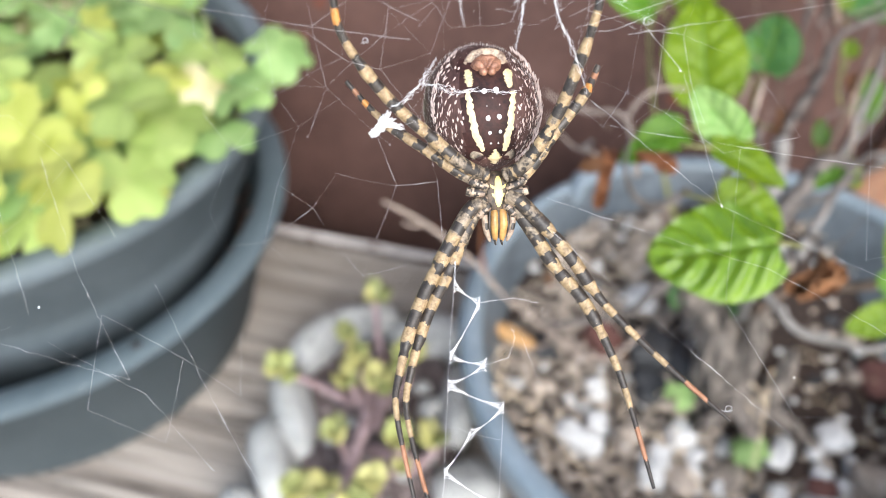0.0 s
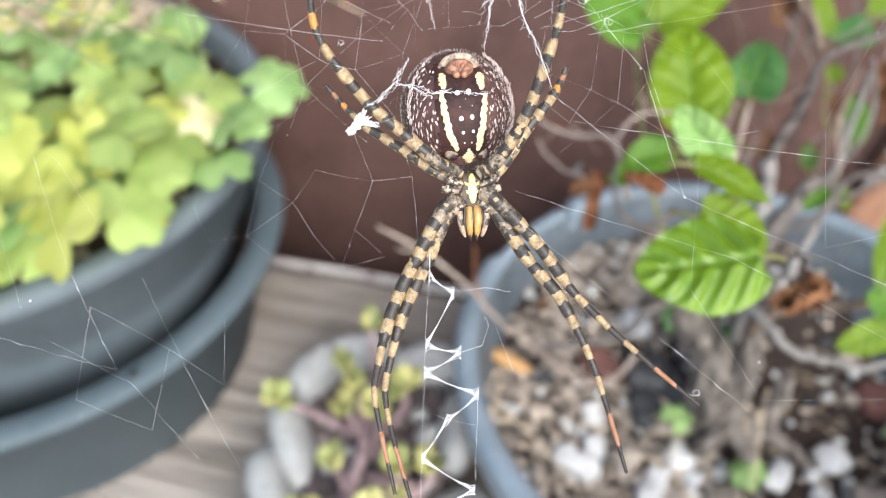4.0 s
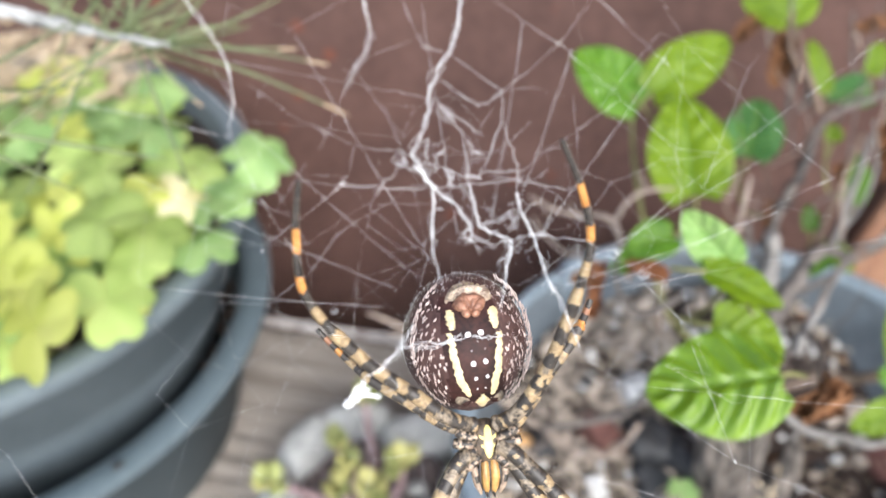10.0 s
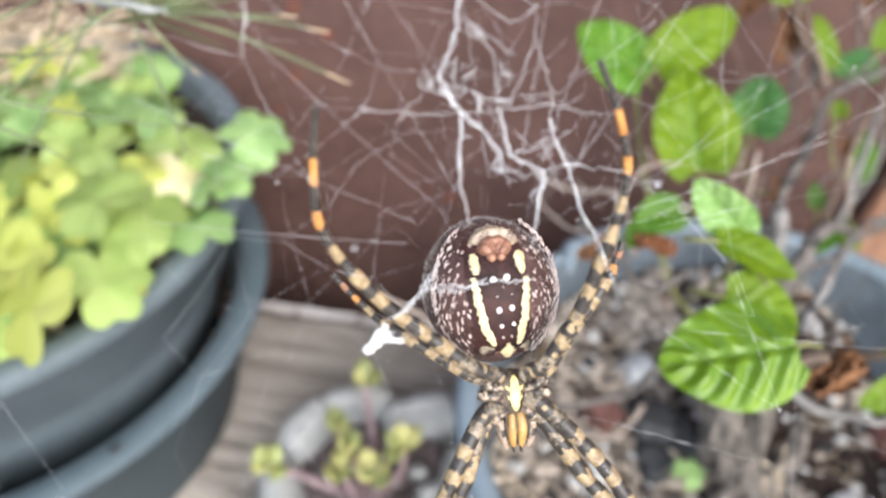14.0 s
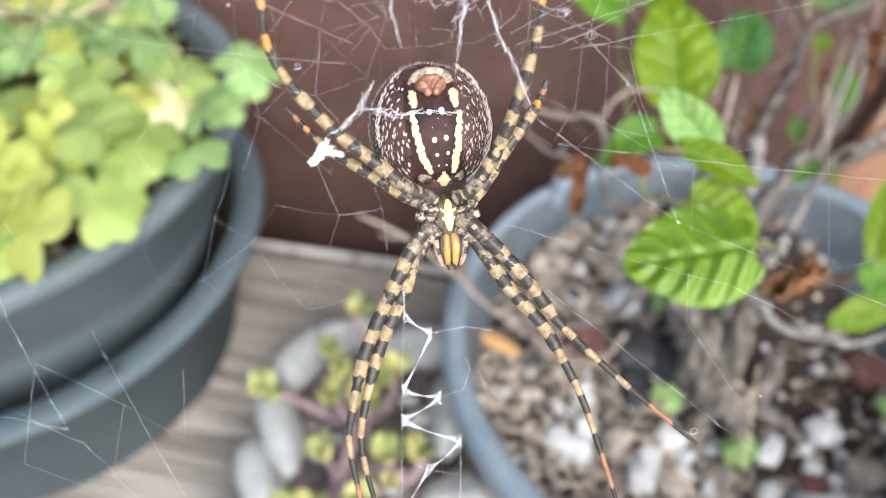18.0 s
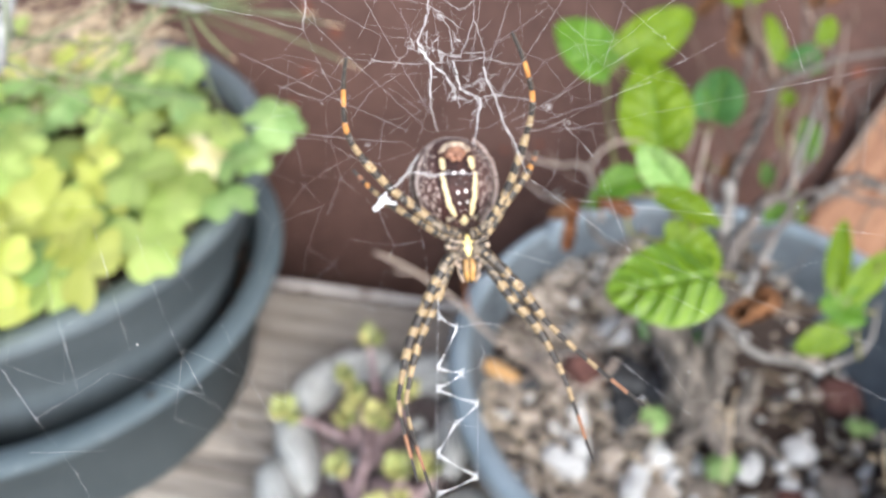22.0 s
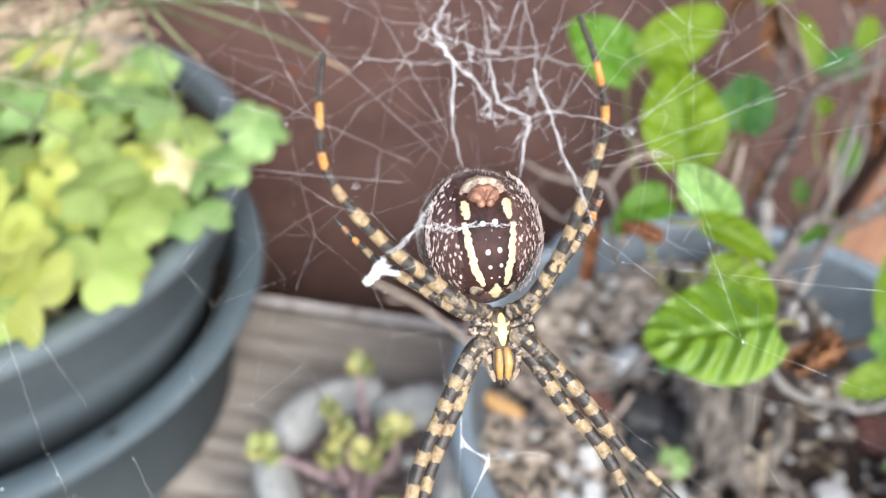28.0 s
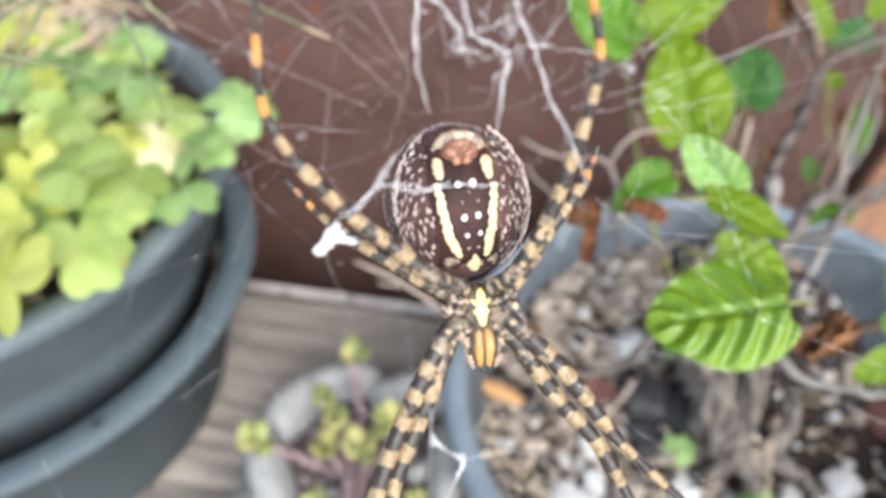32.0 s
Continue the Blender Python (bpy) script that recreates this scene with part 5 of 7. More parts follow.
SMALL_LEAVES = [((0.1830, 0.3412, 0.2370), (0.1656, 0.3497, 0.2452), 0.0168, "leaf_bright", E3),
                ((0.1830, 0.3412, 0.2370), (0.1972, 0.3476, 0.2450), 0.0140, "leaf_bright", E3),
                ((0.1988, 0.3049, 0.1977), (0.2008, 0.3099, 0.2033), 0.0084, "leaf_bright", E3),
                ((0.1950, 0.2719, 0.1673), (0.1819, 0.2626, 0.1600), 0.0088, "leaf", E3),
                ((0.1949, 0.2711, 0.1662), (0.2024, 0.2639, 0.1590), 0.0094, "leaf_bright", E3),
                ((0.1247, 0.2423, 0.1237), (0.1254, 0.2361, 0.1119), 0.0073, "leaf_dark", E3),
                ((0.1570, 0.2339, 0.1254), (0.1453, 0.2290, 0.1157), 0.0096, "leaf_dark", E3)]
LEAVES = CROWN + SIDE_SHOOTS + SMALL_LEAVES
for k, (b, t, w, mat, face) in enumerate(LEAVES):
    ln = (Vector(t) - Vector(b)).length
    bv, bf, vein = blade(ln, w, k * 1.3, 0.20 if k == 5 else 0.12, 0.22 if k != 5 else -0.22, 24 if ln > 0.02 else 14, 3.0 if k == 5 else 2.0 if mat in ("leaf_dark", "leaf_pale") else 1.2, 0.3 if k == 5 else 2.2 if k in (1, 3) else 1.2)
    lf = part("leaf", mesh_of("leaf", bv, bf, [M[mat], M["leaf_pale" if mat == "leaf_pale" else "leaf_vein"]], vein), bonsai, "", frame_of(Vector(b) - BO, Vector(t) - BO, face))
    part("petiole", tube_mesh("petiole", [(0, 0, 0), (0.0006, -0.004, -0.0012), (0.0002, -0.008, -0.0035)], [0.0007, 0.0006], M["green_stem"], 5, 5), lf)


def dead_leaf(b, t, w, mat, face, roll, seed):
    ln = (Vector(t) - Vector(b)).length
    bv, bf, _ = blade(ln, w, seed, 0.3, 0.0, 12)
    out = []
    for p in bv:
        a = p.x / w * roll
        out.append(Vector((w / roll * math.sin(a), p.y, w / roll * (1 - math.cos(a)) + p.z * 0.8 + 0.42 * w * noise.noise(p * 170 + Vector((seed, 0, 0))) + 0.18 * w * noise.noise(p * 480 + Vector((0, seed, 0))))))
    part("dead_leaf", mesh_of("dead_leaf", out, bf, M[mat]), bonsai, "curled dry brown leaf", frame_of(Vector(b) - BO, Vector(t) - BO, face))


dead_leaf((0.1125, 0.1505, 0.2200), (0.1285, 0.1550, 0.2262), 0.019, "dead_leaf", (-0.3, -0.4, 0.8), 5.6, 3)
dead_leaf((0.116, 0.150, 0.222), (0.1235, 0.158, 0.2275), 0.012, "dead_leaf", (0.3, -0.7, 0.5), 4.0, 13)
dead_leaf((0.0840, 0.2135, 0.2179), (0.0976, 0.2110, 0.2164), 0.0105, "rust_leaf", (0, -0.5, 0.8), 3.6, 5)
dead_leaf((0.0745, 0.2160, 0.2191), (0.0716, 0.2060, 0.2008), 0.0100, "rust_leaf", (-0.1, -0.7, 0.6), 4.2, 6)
dead_leaf((0.0735, 0.2140, 0.2168), (0.0654, 0.2120, 0.2155), 0.0080, "dead_leaf", (-0.4, -0.7, 0.5), 3.0, 7)
dead_leaf((0.2141, 0.3000, 0.2083), (0.2225, 0.2880, 0.1839), 0.011, "dead_leaf", E3, 4.2, 8)
dead_leaf((0.2190, 0.3000, 0.2068), (0.2233, 0.2970, 0.1959), 0.0095, "rust_leaf", E3, 2.6, 10)
dead_leaf((0.1726, 0.3200, 0.2413), (0.1713, 0.3120, 0.2201), 0.013, "dead_leaf", E3, 2.4, 21)
dead_leaf((0.1622, 0.3260, 0.2453), (0.1535, 0.3240, 0.2378), 0.01, "dead_leaf", E3, 3.0, 22)
dead_leaf((0.1539, 0.2620, 0.2018), (0.1536, 0.2580, 0.1903), 0.006, "dead_leaf", E3, 4.0, 23)
dead_leaf((0.2086, 0.3280, 0.2376), (0.2237, 0.3280, 0.2419), 0.01, "dead_leaf", E3, 3.0, 24)
dead_leaf((0.1815, 0.2720, 0.2101), (0.1859, 0.2700, 0.2009), 0.008, "dead_leaf", E3, 3.4, 25)

# ---- loose twigs, dry grass heads ----
tw = thing("fallen_twig", "long bleached twig reaching over the pot rim", "twig", pose(0.0979, 0.224, 0.085))
TB = Vector((0.0979, 0.224, 0.085))
part("stem", tube_mesh("stem", [Vector(p) - TB for p in ((0.1170, 0.247, 0.090), (0.1035, 0.236, 0.0850), (0.0875, 0.236, 0.0855), (0.0745, 0.242, 0.0950), (0.0602, 0.242, 0.1100), (0.0460, 0.241, 0.1287), (0.0349, 0.242, 0.1451), (0.0163, 0.243, 0.1652), (-0.0011, 0.243, 0.1786))], [0.0013, 0.0012, 0.0010, 0.0008, 0.0009, 0.0010, 0.0008], M["pale_twig"], 40, 7, 0.35), tw)
part("side_shoot", tube_mesh("side_shoot", [Vector(p) - TB for p in ((0.0430, 0.2415, 0.1313), (0.0386, 0.243, 0.1471), (0.0377, 0.243, 0.1665))], [0.0008, 0.0007, 0.0004], M["rust_leaf"], 10, 5, 0.3), tw, "thin rusty side shoot")
for pts in (((0.0745, 0.242, 0.0950), (0.066, 0.232, 0.098), (0.056, 0.228, 0.101)), ((0.0875, 0.236, 0.0855), (0.080, 0.246, 0.096), (0.068, 0.250, 0.104)), ((0.0163, 0.243, 0.1652), (0.0100, 0.2445, 0.1640), (0.0060, 0.2445, 0.1660))):
    part("side_shoot", tube_mesh("side_shoot", [Vector(p) - TB for p in pts], [0.0007, 0.0006, 0.0003], M["pale_twig"], 10, 5, 0.3), tw)
for k, pts in enumerate((((0.090, 0.160, 0.072), (0.070, 0.183, 0.096), (0.040, 0.206, 0.121)), ((0.145, 0.145, 0.066), (0.128, 0.166, 0.083), (0.112, 0.192, 0.090)), ((0.215, 0.150, 0.065), (0.219, 0.165, 0.09), (0.218, 0.175, 0.102)), ((0.150, 0.172, 0.066), (0.152, 0.184, 0.095), (0.155, 0.196, 0.112)))):
    g = thing("dry_grass", "dry straw-coloured grass stem with open seed head", "grass", pose(*pts[0]), "dry grass in the pot")
    o = Vector(pts[0])
    part("stem", tube_mesh("stem", [Vector(p) - o for p in pts], [0.00032, 0.00022], M["straw"], 10, 5), g)
    for i in range(7):
        s = 0.6 + 0.4 * i / 6
        c = Vector(pts[1]).lerp(Vector(pts[2]), (s - 0.5) * 2) - o
        d = Vector((random.Random(k * 9 + i).uniform(-1, 1), random.Random(k * 7 + i).uniform(-0.6, 1), 0.4)).normalized() * 0.0095
        part("spikelet", mesh_of("spikelet", *tube(smooth_line([c, c + d * 0.6, c + d * 0.75, c + d], 8), [0.0002, 0.0002, 0.0007, 0.0002], 5), M["straw"]), g)

# ---- pine branch over the planter ----
pine = thing("pine_branch", "pale lichen-covered pine twig with sparse needles", "branch", pose(-0.203, 0.2483, 0.3086))
PO = Vector((-0.20, 0.245, 0.305))
part("stem", tube_mesh("stem", [Vector(p) - PO for p in ((-0.20, 0.245, 0.305), (-0.114, 0.2397, 0.302), (-0.087, 0.2368, 0.301), (-0.0656, 0.232, 0.2974), (-0.0424, 0.227, 0.2938))], [0.0026, 0.0020, 0.0019, 0.0015, 0.0008], M["lichen_bark"], 60, 10, 0.9), pine)
part("side_stem", tube_mesh("side_stem", [Vector(p) - PO for p in ((-0.100, 0.239, 0.3015), (-0.0925, 0.2250, 0.3080), (-0.0888, 0.2008, 0.3140), (-0.0898, 0.1885, 0.3057), (-0.0920, 0.1825, 0.2998))], [0.0012, 0.0017, 0.0018, 0.0012], M["lichen_bark"], 60, 10, 0.9), pine)
rnd = random.Random(51)
NT = [((-0.045, 0.2275, 0.294), (0.0031, 0.2186, 0.2749)), ((-0.045, 0.2275, 0.294), (-0.0016, 0.2282, 0.2853)), ((-0.048, 0.2275, 0.294), (-0.0097, 0.2318, 0.2886)), ((-0.050, 0.228, 0.295), (-0.0368, 0.2235, 0.277)),
      ((-0.046, 0.2275, 0.294), (-0.0251, 0.2375, 0.2936)), ((-0.046, 0.2275, 0.294), (-0.0135, 0.2415, 0.2991)), ((-0.050, 0.228, 0.295), (-0.030, 0.245, 0.305)), ((-0.055, 0.229, 0.295), (-0.052, 0.250, 0.305)), ((-0.058, 0.2295, 0.296), (-0.066, 0.252, 0.312)),
      ((-0.055, 0.229, 0.295), (-0.095, 0.195, 0.277)), ((-0.055, 0.229, 0.295), (-0.110, 0.205, 0.275)), ((-0.060, 0.23, 0.296), (-0.080, 0.200, 0.268)), ((-0.052, 0.228, 0.295), (-0.040, 0.205, 0.262)), ((-0.062, 0.231, 0.297), (-0.100, 0.252, 0.31)),
      ((-0.0920, 0.1850, 0.3022), (-0.0409, 0.1950, 0.2799)), ((-0.0921, 0.1850, 0.3018), (-0.0622, 0.1880, 0.2768)), ((-0.0885, 0.1860, 0.3039), (-0.0835, 0.2000, 0.3318)), ((-0.0903, 0.1860, 0.3018), (-0.0579, 0.2050, 0.3114)), ((-0.0918, 0.1850, 0.3029), (-0.0946, 0.1900, 0.3275)), ((-0.0885, 0.1886, 0.3077), (-0.060, 0.215, 0.29))]
for k in range(34):
    q = rnd.uniform(0.55, 1.0)
    a = Vector((-0.114, 0.2397, 0.302)).lerp(Vector((-0.0424, 0.227, 0.2938)), q)
    d = Vector((rnd.uniform(-0.9, 0.9), rnd.uniform(-0.2, 1.0), rnd.uniform(-0.5, 0.8))).normalized() * rnd.uniform(0.018, 0.040)
    NT.append((tuple(a), tuple(a + d)))
for k, (a, b) in enumerate(NT):
    a, b = Vector(a) - PO, Vector(b) - PO
    line = smooth_line([a, a.lerp(b, 0.5) + Vector((0, 0, rnd.uniform(-0.002, 0.002))), b], 12)
    v, f = tube(line, [0.0004, 0.00048, 0.0004, 0.0002], 5)
    fm = [1 if (i // 5) > 9 and k < 4 else 0 for i in range(len(f))]
    part("needle", mesh_of("needle", v, f, [M["needle"], M["needle_tip"]], fm), pine)

# ---- the spider: hangs head down behind its web, belly to the camera ----
SPIDER = pose(0.0195, 0.079, 0.327, 63.26, 0, 0)
spider = thing("spider", "large banded orb spider hanging head down, dark flecked striped abdomen", "spider", SPIDER)
MM = 0.001
TAN, MOTTLED, BLACK, ORANGE, RUST = 0, 1, 2, 3, 4
# bands in millimetres from the foot upwards
FRONT_BANDS = [(4.9, BLACK), (2.4, ORANGE), (2.2, BLACK), (1.7, ORANGE), (2.0, BLACK), (1.8, TAN), (1.5, BLACK), (1.7, TAN), (1.5, BLACK), (1.6, TAN)]
BACK_BANDS = [(3.4, BLACK), (3.4, RUST), (2.6, BLACK), (2.1, TAN), (2.4, BLACK), (2.0, TAN), (2.0, BLACK), (1.7, TAN), (1.8, BLACK), (1.5, TAN), (1.8, BLACK), (1.4, TAN)]
SHORT_BANDS = [(1.1, BLACK), (0.8, RUST), (0.9, BLACK), (0.9, ORANGE), (0.9, BLACK), (1.0, TAN), (1.0, BLACK), (1.1, TAN)]


def P3(x, b, c=0.0):
    return Vector((x, b, c)) * MM


def banded_leg(pts, r0, r1, seed, pattern, knee=0.6):
    """A jointed leg ringed in tan and black, orange or rust towards its foot, with fine spines."""
    r = random.Random(seed)
    S, K = 300, 20
    line = smooth_line([P3(*p) for p in pts], S)
    radii = []
    for i in range(S + 1):
        s = i / S
        q = r0 * (1 - 0.26 * s / knee) if s < knee else r0 * 0.56 + (r1 - r0 * 0.56) * (s - knee) / (1 - knee)
        if abs(s - knee) < 0.03:
            q = r0 * (0.74 - 0.18 * (s - knee + 0.03) / 0.06)
        for joint in (0.05, 0.34, knee):
            q *= 1 - 0.16 * math.exp(-((s - joint) / 0.010) ** 2) + 0.08 * math.exp(-((s - joint + 0.03) / 0.015) ** 2)
        radii.append(q * (1 + 0.03 * noise.noise(Vector((s * 30, seed, 0)))) * MM)
    v, f = tube(line, radii, K)
    away = [0.0]
    for i in range(S, 0, -1):
        away.append(away[-1] + (line[i] - line[i - 1]).length / MM)
    away.reverse()
    bands, pos = [], 0.0
    for wide, kind in pattern:
        wide *= r.uniform(0.88, 1.12)
        bands.append((pos, pos + wide, kind))
        pos += wide
    while pos < away[0]:
        for wide, kind in ((1.40, BLACK), (1.40, TAN)):
            wide *= r.uniform(0.8, 1.2)
            bands.append((pos, pos + wide, kind))
            pos += wide
    patterned = bands[len(pattern) - 1][1]
    fm = []
    for i in range(S):
        for k in range(K):
            a = 2 * math.pi * k / K
            rim = Vector((math.cos(a) * 1.4, math.sin(a) * 1.4, i * 17 / S + seed))
            d = (away[i] + away[i + 1]) / 2 + 0.30 * noise.noise(rim)
            kind = next((c for lo, hi, c in bands if lo <= d < hi), BLACK)
            if d > patterned:  # the thick upper part: broken rings and blotches
                spot = noise.noise(Vector((math.cos(a) * 0.9, math.sin(a) * 0.9, i * 27.2 / S + seed * 3)))
                if kind == BLACK and spot < -0.30:
                    kind = TAN
                elif kind == TAN and spot > 0.36:
                    kind = MOTTLED
                elif kind == TAN and d > 0.86 * away[0]:
                    kind = MOTTLED
            fm.append(kind)
    fm += [BLACK, BLACK]
    leg = part("leg", mesh_of("leg", v, f, [M["leg_tan"], M["leg_mottled"], M["leg_black"], M["leg_orange"], M["leg_rust"]], fm), spider, "tan and black banded leg")
    hairs = []
    for k in range(170):
        i = r.randrange(4, S - 2)
        d = (line[i + 1] - line[i]).normalized()
        o = d.orthogonal().normalized()
        o.rotate(Matrix.Rotation(r.uniform(0, 6.283), 3, d))
        a = line[i] + o * radii[i] * 0.9
        hairs.append(tube([a, a + (o * 0.6 + d * 0.8) * r.uniform(0.2, 0.5) * MM], [0.010 * MM, 0.004 * MM], 3))
    part("leg_hairs", mesh_of("leg_hairs", *joined(hairs), M["leg_grey"]), leg, "", None, "stuff")
    return leg


banded_leg([(-1.2, 1.5, -0.6), (-4.0, 3.2, 0.6), (-7.7, 6.6, 1.1), (-12.4, 11.2, 2.2), (-17.0, 18.3, 3.8), (-17.3, 24.7, 5.0), (-16.5, 29.9, 6.0)], 0.86, 0.27, 1, FRONT_BANDS)
banded_leg([(-1.5, 0.6, -1.2), (-4.2, 1.9, -0.6), (-7.9, 4.4, -1.2), (-11.9, 6.9, -2.4), (-14.6, 9.2, -3.6), (-17.2, 12.2, -4.2)], 0.78, 0.26, 2, SHORT_BANDS, 0.66)
banded_leg([(1.1, 1.5, -0.6), (3.2, 3.0, 0.4), (5.8, 7.0, 0.9), (7.9, 12.1, 1.7), (10.3, 20.9, 3.4), (9.4, 26.9, 4.7), (7.2, 32.3, 5.8)], 0.86, 0.27, 3, FRONT_BANDS)
banded_leg([(1.3, 0.6, -1.2), (3.6, 1.8, -0.8), (7.0, 6.4, -1.5), (10.0, 9.9, -2.4), (11.6, 12.2, -3.6), (12.2, 13.6, -4.0)], 0.82, 0.32, 4, SHORT_BANDS, 0.7)
banded_leg([(-1.6, -1.6, -0.4), (-3.5, -2.8, 0.5), (-7.1, -8.5, 2.9), (-10.0, -13.6, 5.8), (-11.7, -18.7, 9.0), (-12.2, -22.4, 11.7), (-10.2, -31.4, 17.0)], 0.96, 0.20, 5, BACK_BANDS)
banded_leg([(-1.3, -2.2, -0.8), (-2.8, -3.4, -0.4), (-5.8, -9.1, 2.4), (-8.5, -13.9, 4.7), (-10.4, -19.2, 7.5), (-11.0, -24.0, 10.2), (-8.2, -33.9, 16.5)], 0.96, 0.20, 6, BACK_BANDS)
banded_leg([(1.5, -1.0, -0.4), (3.0, -1.7, 0.5), (8.0, -7.0, 2.2), (12.1, -12.6, 4.9), (18.1, -18.2, 8.8), (25.0, -23.7, 13.6)], 1.0, 0.20, 7, BACK_BANDS, 0.56)
banded_leg([(1.3, -1.8, -0.8), (2.8, -3.0, -0.3), (6.9, -9.1, 2.3), (10.2, -13.0, 4.1), (13.3, -19.2, 7.0), (14.9, -24.2, 9.7), (16.6, -31.4, 14.7)], 0.96, 0.20, 8, BACK_BANDS, 0.58)

# abdomen: an egg tilted tail-back
AC, AX, AY, AZ = Vector((-1.25, 8.6, -8.0)), 7.0, 8.1, 5.9
AT = Matrix.Rotation(radians(4.5), 3, "Z") @ Matrix.Rotation(radians(-20), 3, "X")


def egg(v):
    """A point of the unit sphere laid onto the abdomen, in the spider's millimetres."""
    k = 1.0 - 0.10 * max(0.0, -v.y) ** 2 - 0.05 * v.y
    return AC + AT @ Vector((v.x * AX * k, v.y * AY * (0.90 if v.y > 0 else 1.0), v.z * AZ * k))


def belly(x, b, lift=0.05):
    """The abdomen's underside over that place, lifted a little."""
    lo = AT.transposed() @ (Vector((x, b, 0)) - AC)
    best = None
    for _ in range(6):
        u = Vector((lo.x / AX, lo.y / AY / (0.90 if lo.y > 0 else 1.0), 0))
        s = min(0.98, u.x * u.x + u.y * u.y)
        best = egg(Vector((u.x, u.y, math.sqrt(1 - s))))
        lo += (AT.transposed() @ (Vector((x, b, best.z)) - best)) * 0.9
    return (best + Vector((0, 0, lift))) * MM


v, f, fm = [], [], []
nu, nv = 56, 80
for i in range(nu + 1):
    th = math.pi * i / nu
    for k in range(nv):
        ph = 2 * math.pi * k / nv
        u = Vector((math.sin(th) * math.cos(ph), -math.cos(th), math.sin(th) * math.sin(ph)))
        p = egg(u) * (1 + 0.006 * noise.noise(u * 7))
        v.append(p * MM)
for i in range(nu):
    for k in range(nv):
        q = (k + 1) % nv
        f.append((i * nv + k, i * nv + q, i * nv + nv + q, i * nv + nv + k))
        c = (AT.transposed() @ ((v[f[-1][0]] + v[f[-1][2]]) / 2 / MM - AC))
        fm.append(1 if c.z > 0 and abs(c.x - 0.5) < 3.0 + 0.5 * noise.noise(Vector((0, c.y, 2))) and -6.8 < c.y < 5.0 else 0)
abdomen = part("abdomen", mesh_of("abdomen", v, f, [M["abdomen"], M["belly"]], fm), spider, "dark brown abdomen flecked with white")


def ribbon(name, line, widths, mat, lift=0.06, label="cream yellow stripe"):
    """A raised marking with ragged edges laid on the belly along a line of (x, b)."""
    rr = random.Random(len(line) + int(line[0][0] * 10))
    n = 30
    L = smooth_line([(x, b, 0) for x, b in line], n)
    v, f = [], []
    for i, p in enumerate(L):
        d = (L[min(i + 1, n)] - L[max(i - 1, 0)]).normalized()
        o = Vector((-d.y, d.x, 0))
        w = np.interp(i / n, np.linspace(0, 1, len(widths)), widths) * 0.5
        for q in (-1, -0.45, 0.45, 1):
            ww = w * (1 + (0.42 * rr.uniform(-1, 1) if abs(q) == 1 else 0))
            pt = p + o * q * ww
            v.append(belly(pt.x, pt.y, lift if abs(q) < 1 else -0.02))
    for i in range(n):
        for k in range(3):
            a = i * 4 + k
            f.append((a, a + 1, a + 5, a + 4))
    return part(name, mesh_of(name, v, f, mat), abdomen, label)


ribbon("stripe", [(-3.25, 11.2), (-2.95, 9.6), (-2.6, 7.5), (-2.0, 5.6), (-1.35, 4.0)], [0.6, 0.75, 0.85, 0.95, 1.0, 0.5], M["cream"])
ribbon("stripe", [(2.2, 10.9), (2.05, 9.2), (1.8, 7.1), (1.5, 5.3), (1.15, 3.9)], [0.6, 0.75, 0.85, 0.95, 1.0, 0.5], M["cream"])
ribbon("stripe", [(-3.15, 13.3), (-3.0, 12.5), (-2.95, 11.5)], [0.5, 1.15, 1.0, 0.5], M["cream"], 0.1)
ribbon("stripe", [(1.55, 13.3), (1.65, 12.5), (1.85, 11.3)], [0.5, 1.15, 1.0, 0.5], M["cream"], 0.1)
ribbon("stripe", [(-3.4, 13.9), (-2.4, 14.9), (-0.85, 15.3), (0.8, 14.9), (1.7, 13.9)], [0.4, 0.6, 0.7, 0.6, 0.4], M["halo"], 0.05, "pale streaked ring")


def bump_on(name, x, b, size, mat, parent, label="", lift=0.0, seed=0, base=None):
    rv, rf = rock(size, seed, 0.16, base or ICO3)
    at = belly(x, b, lift)
    return part(name, mesh_of(name, [at + p * MM for p in rv], rf, mat), parent, label)


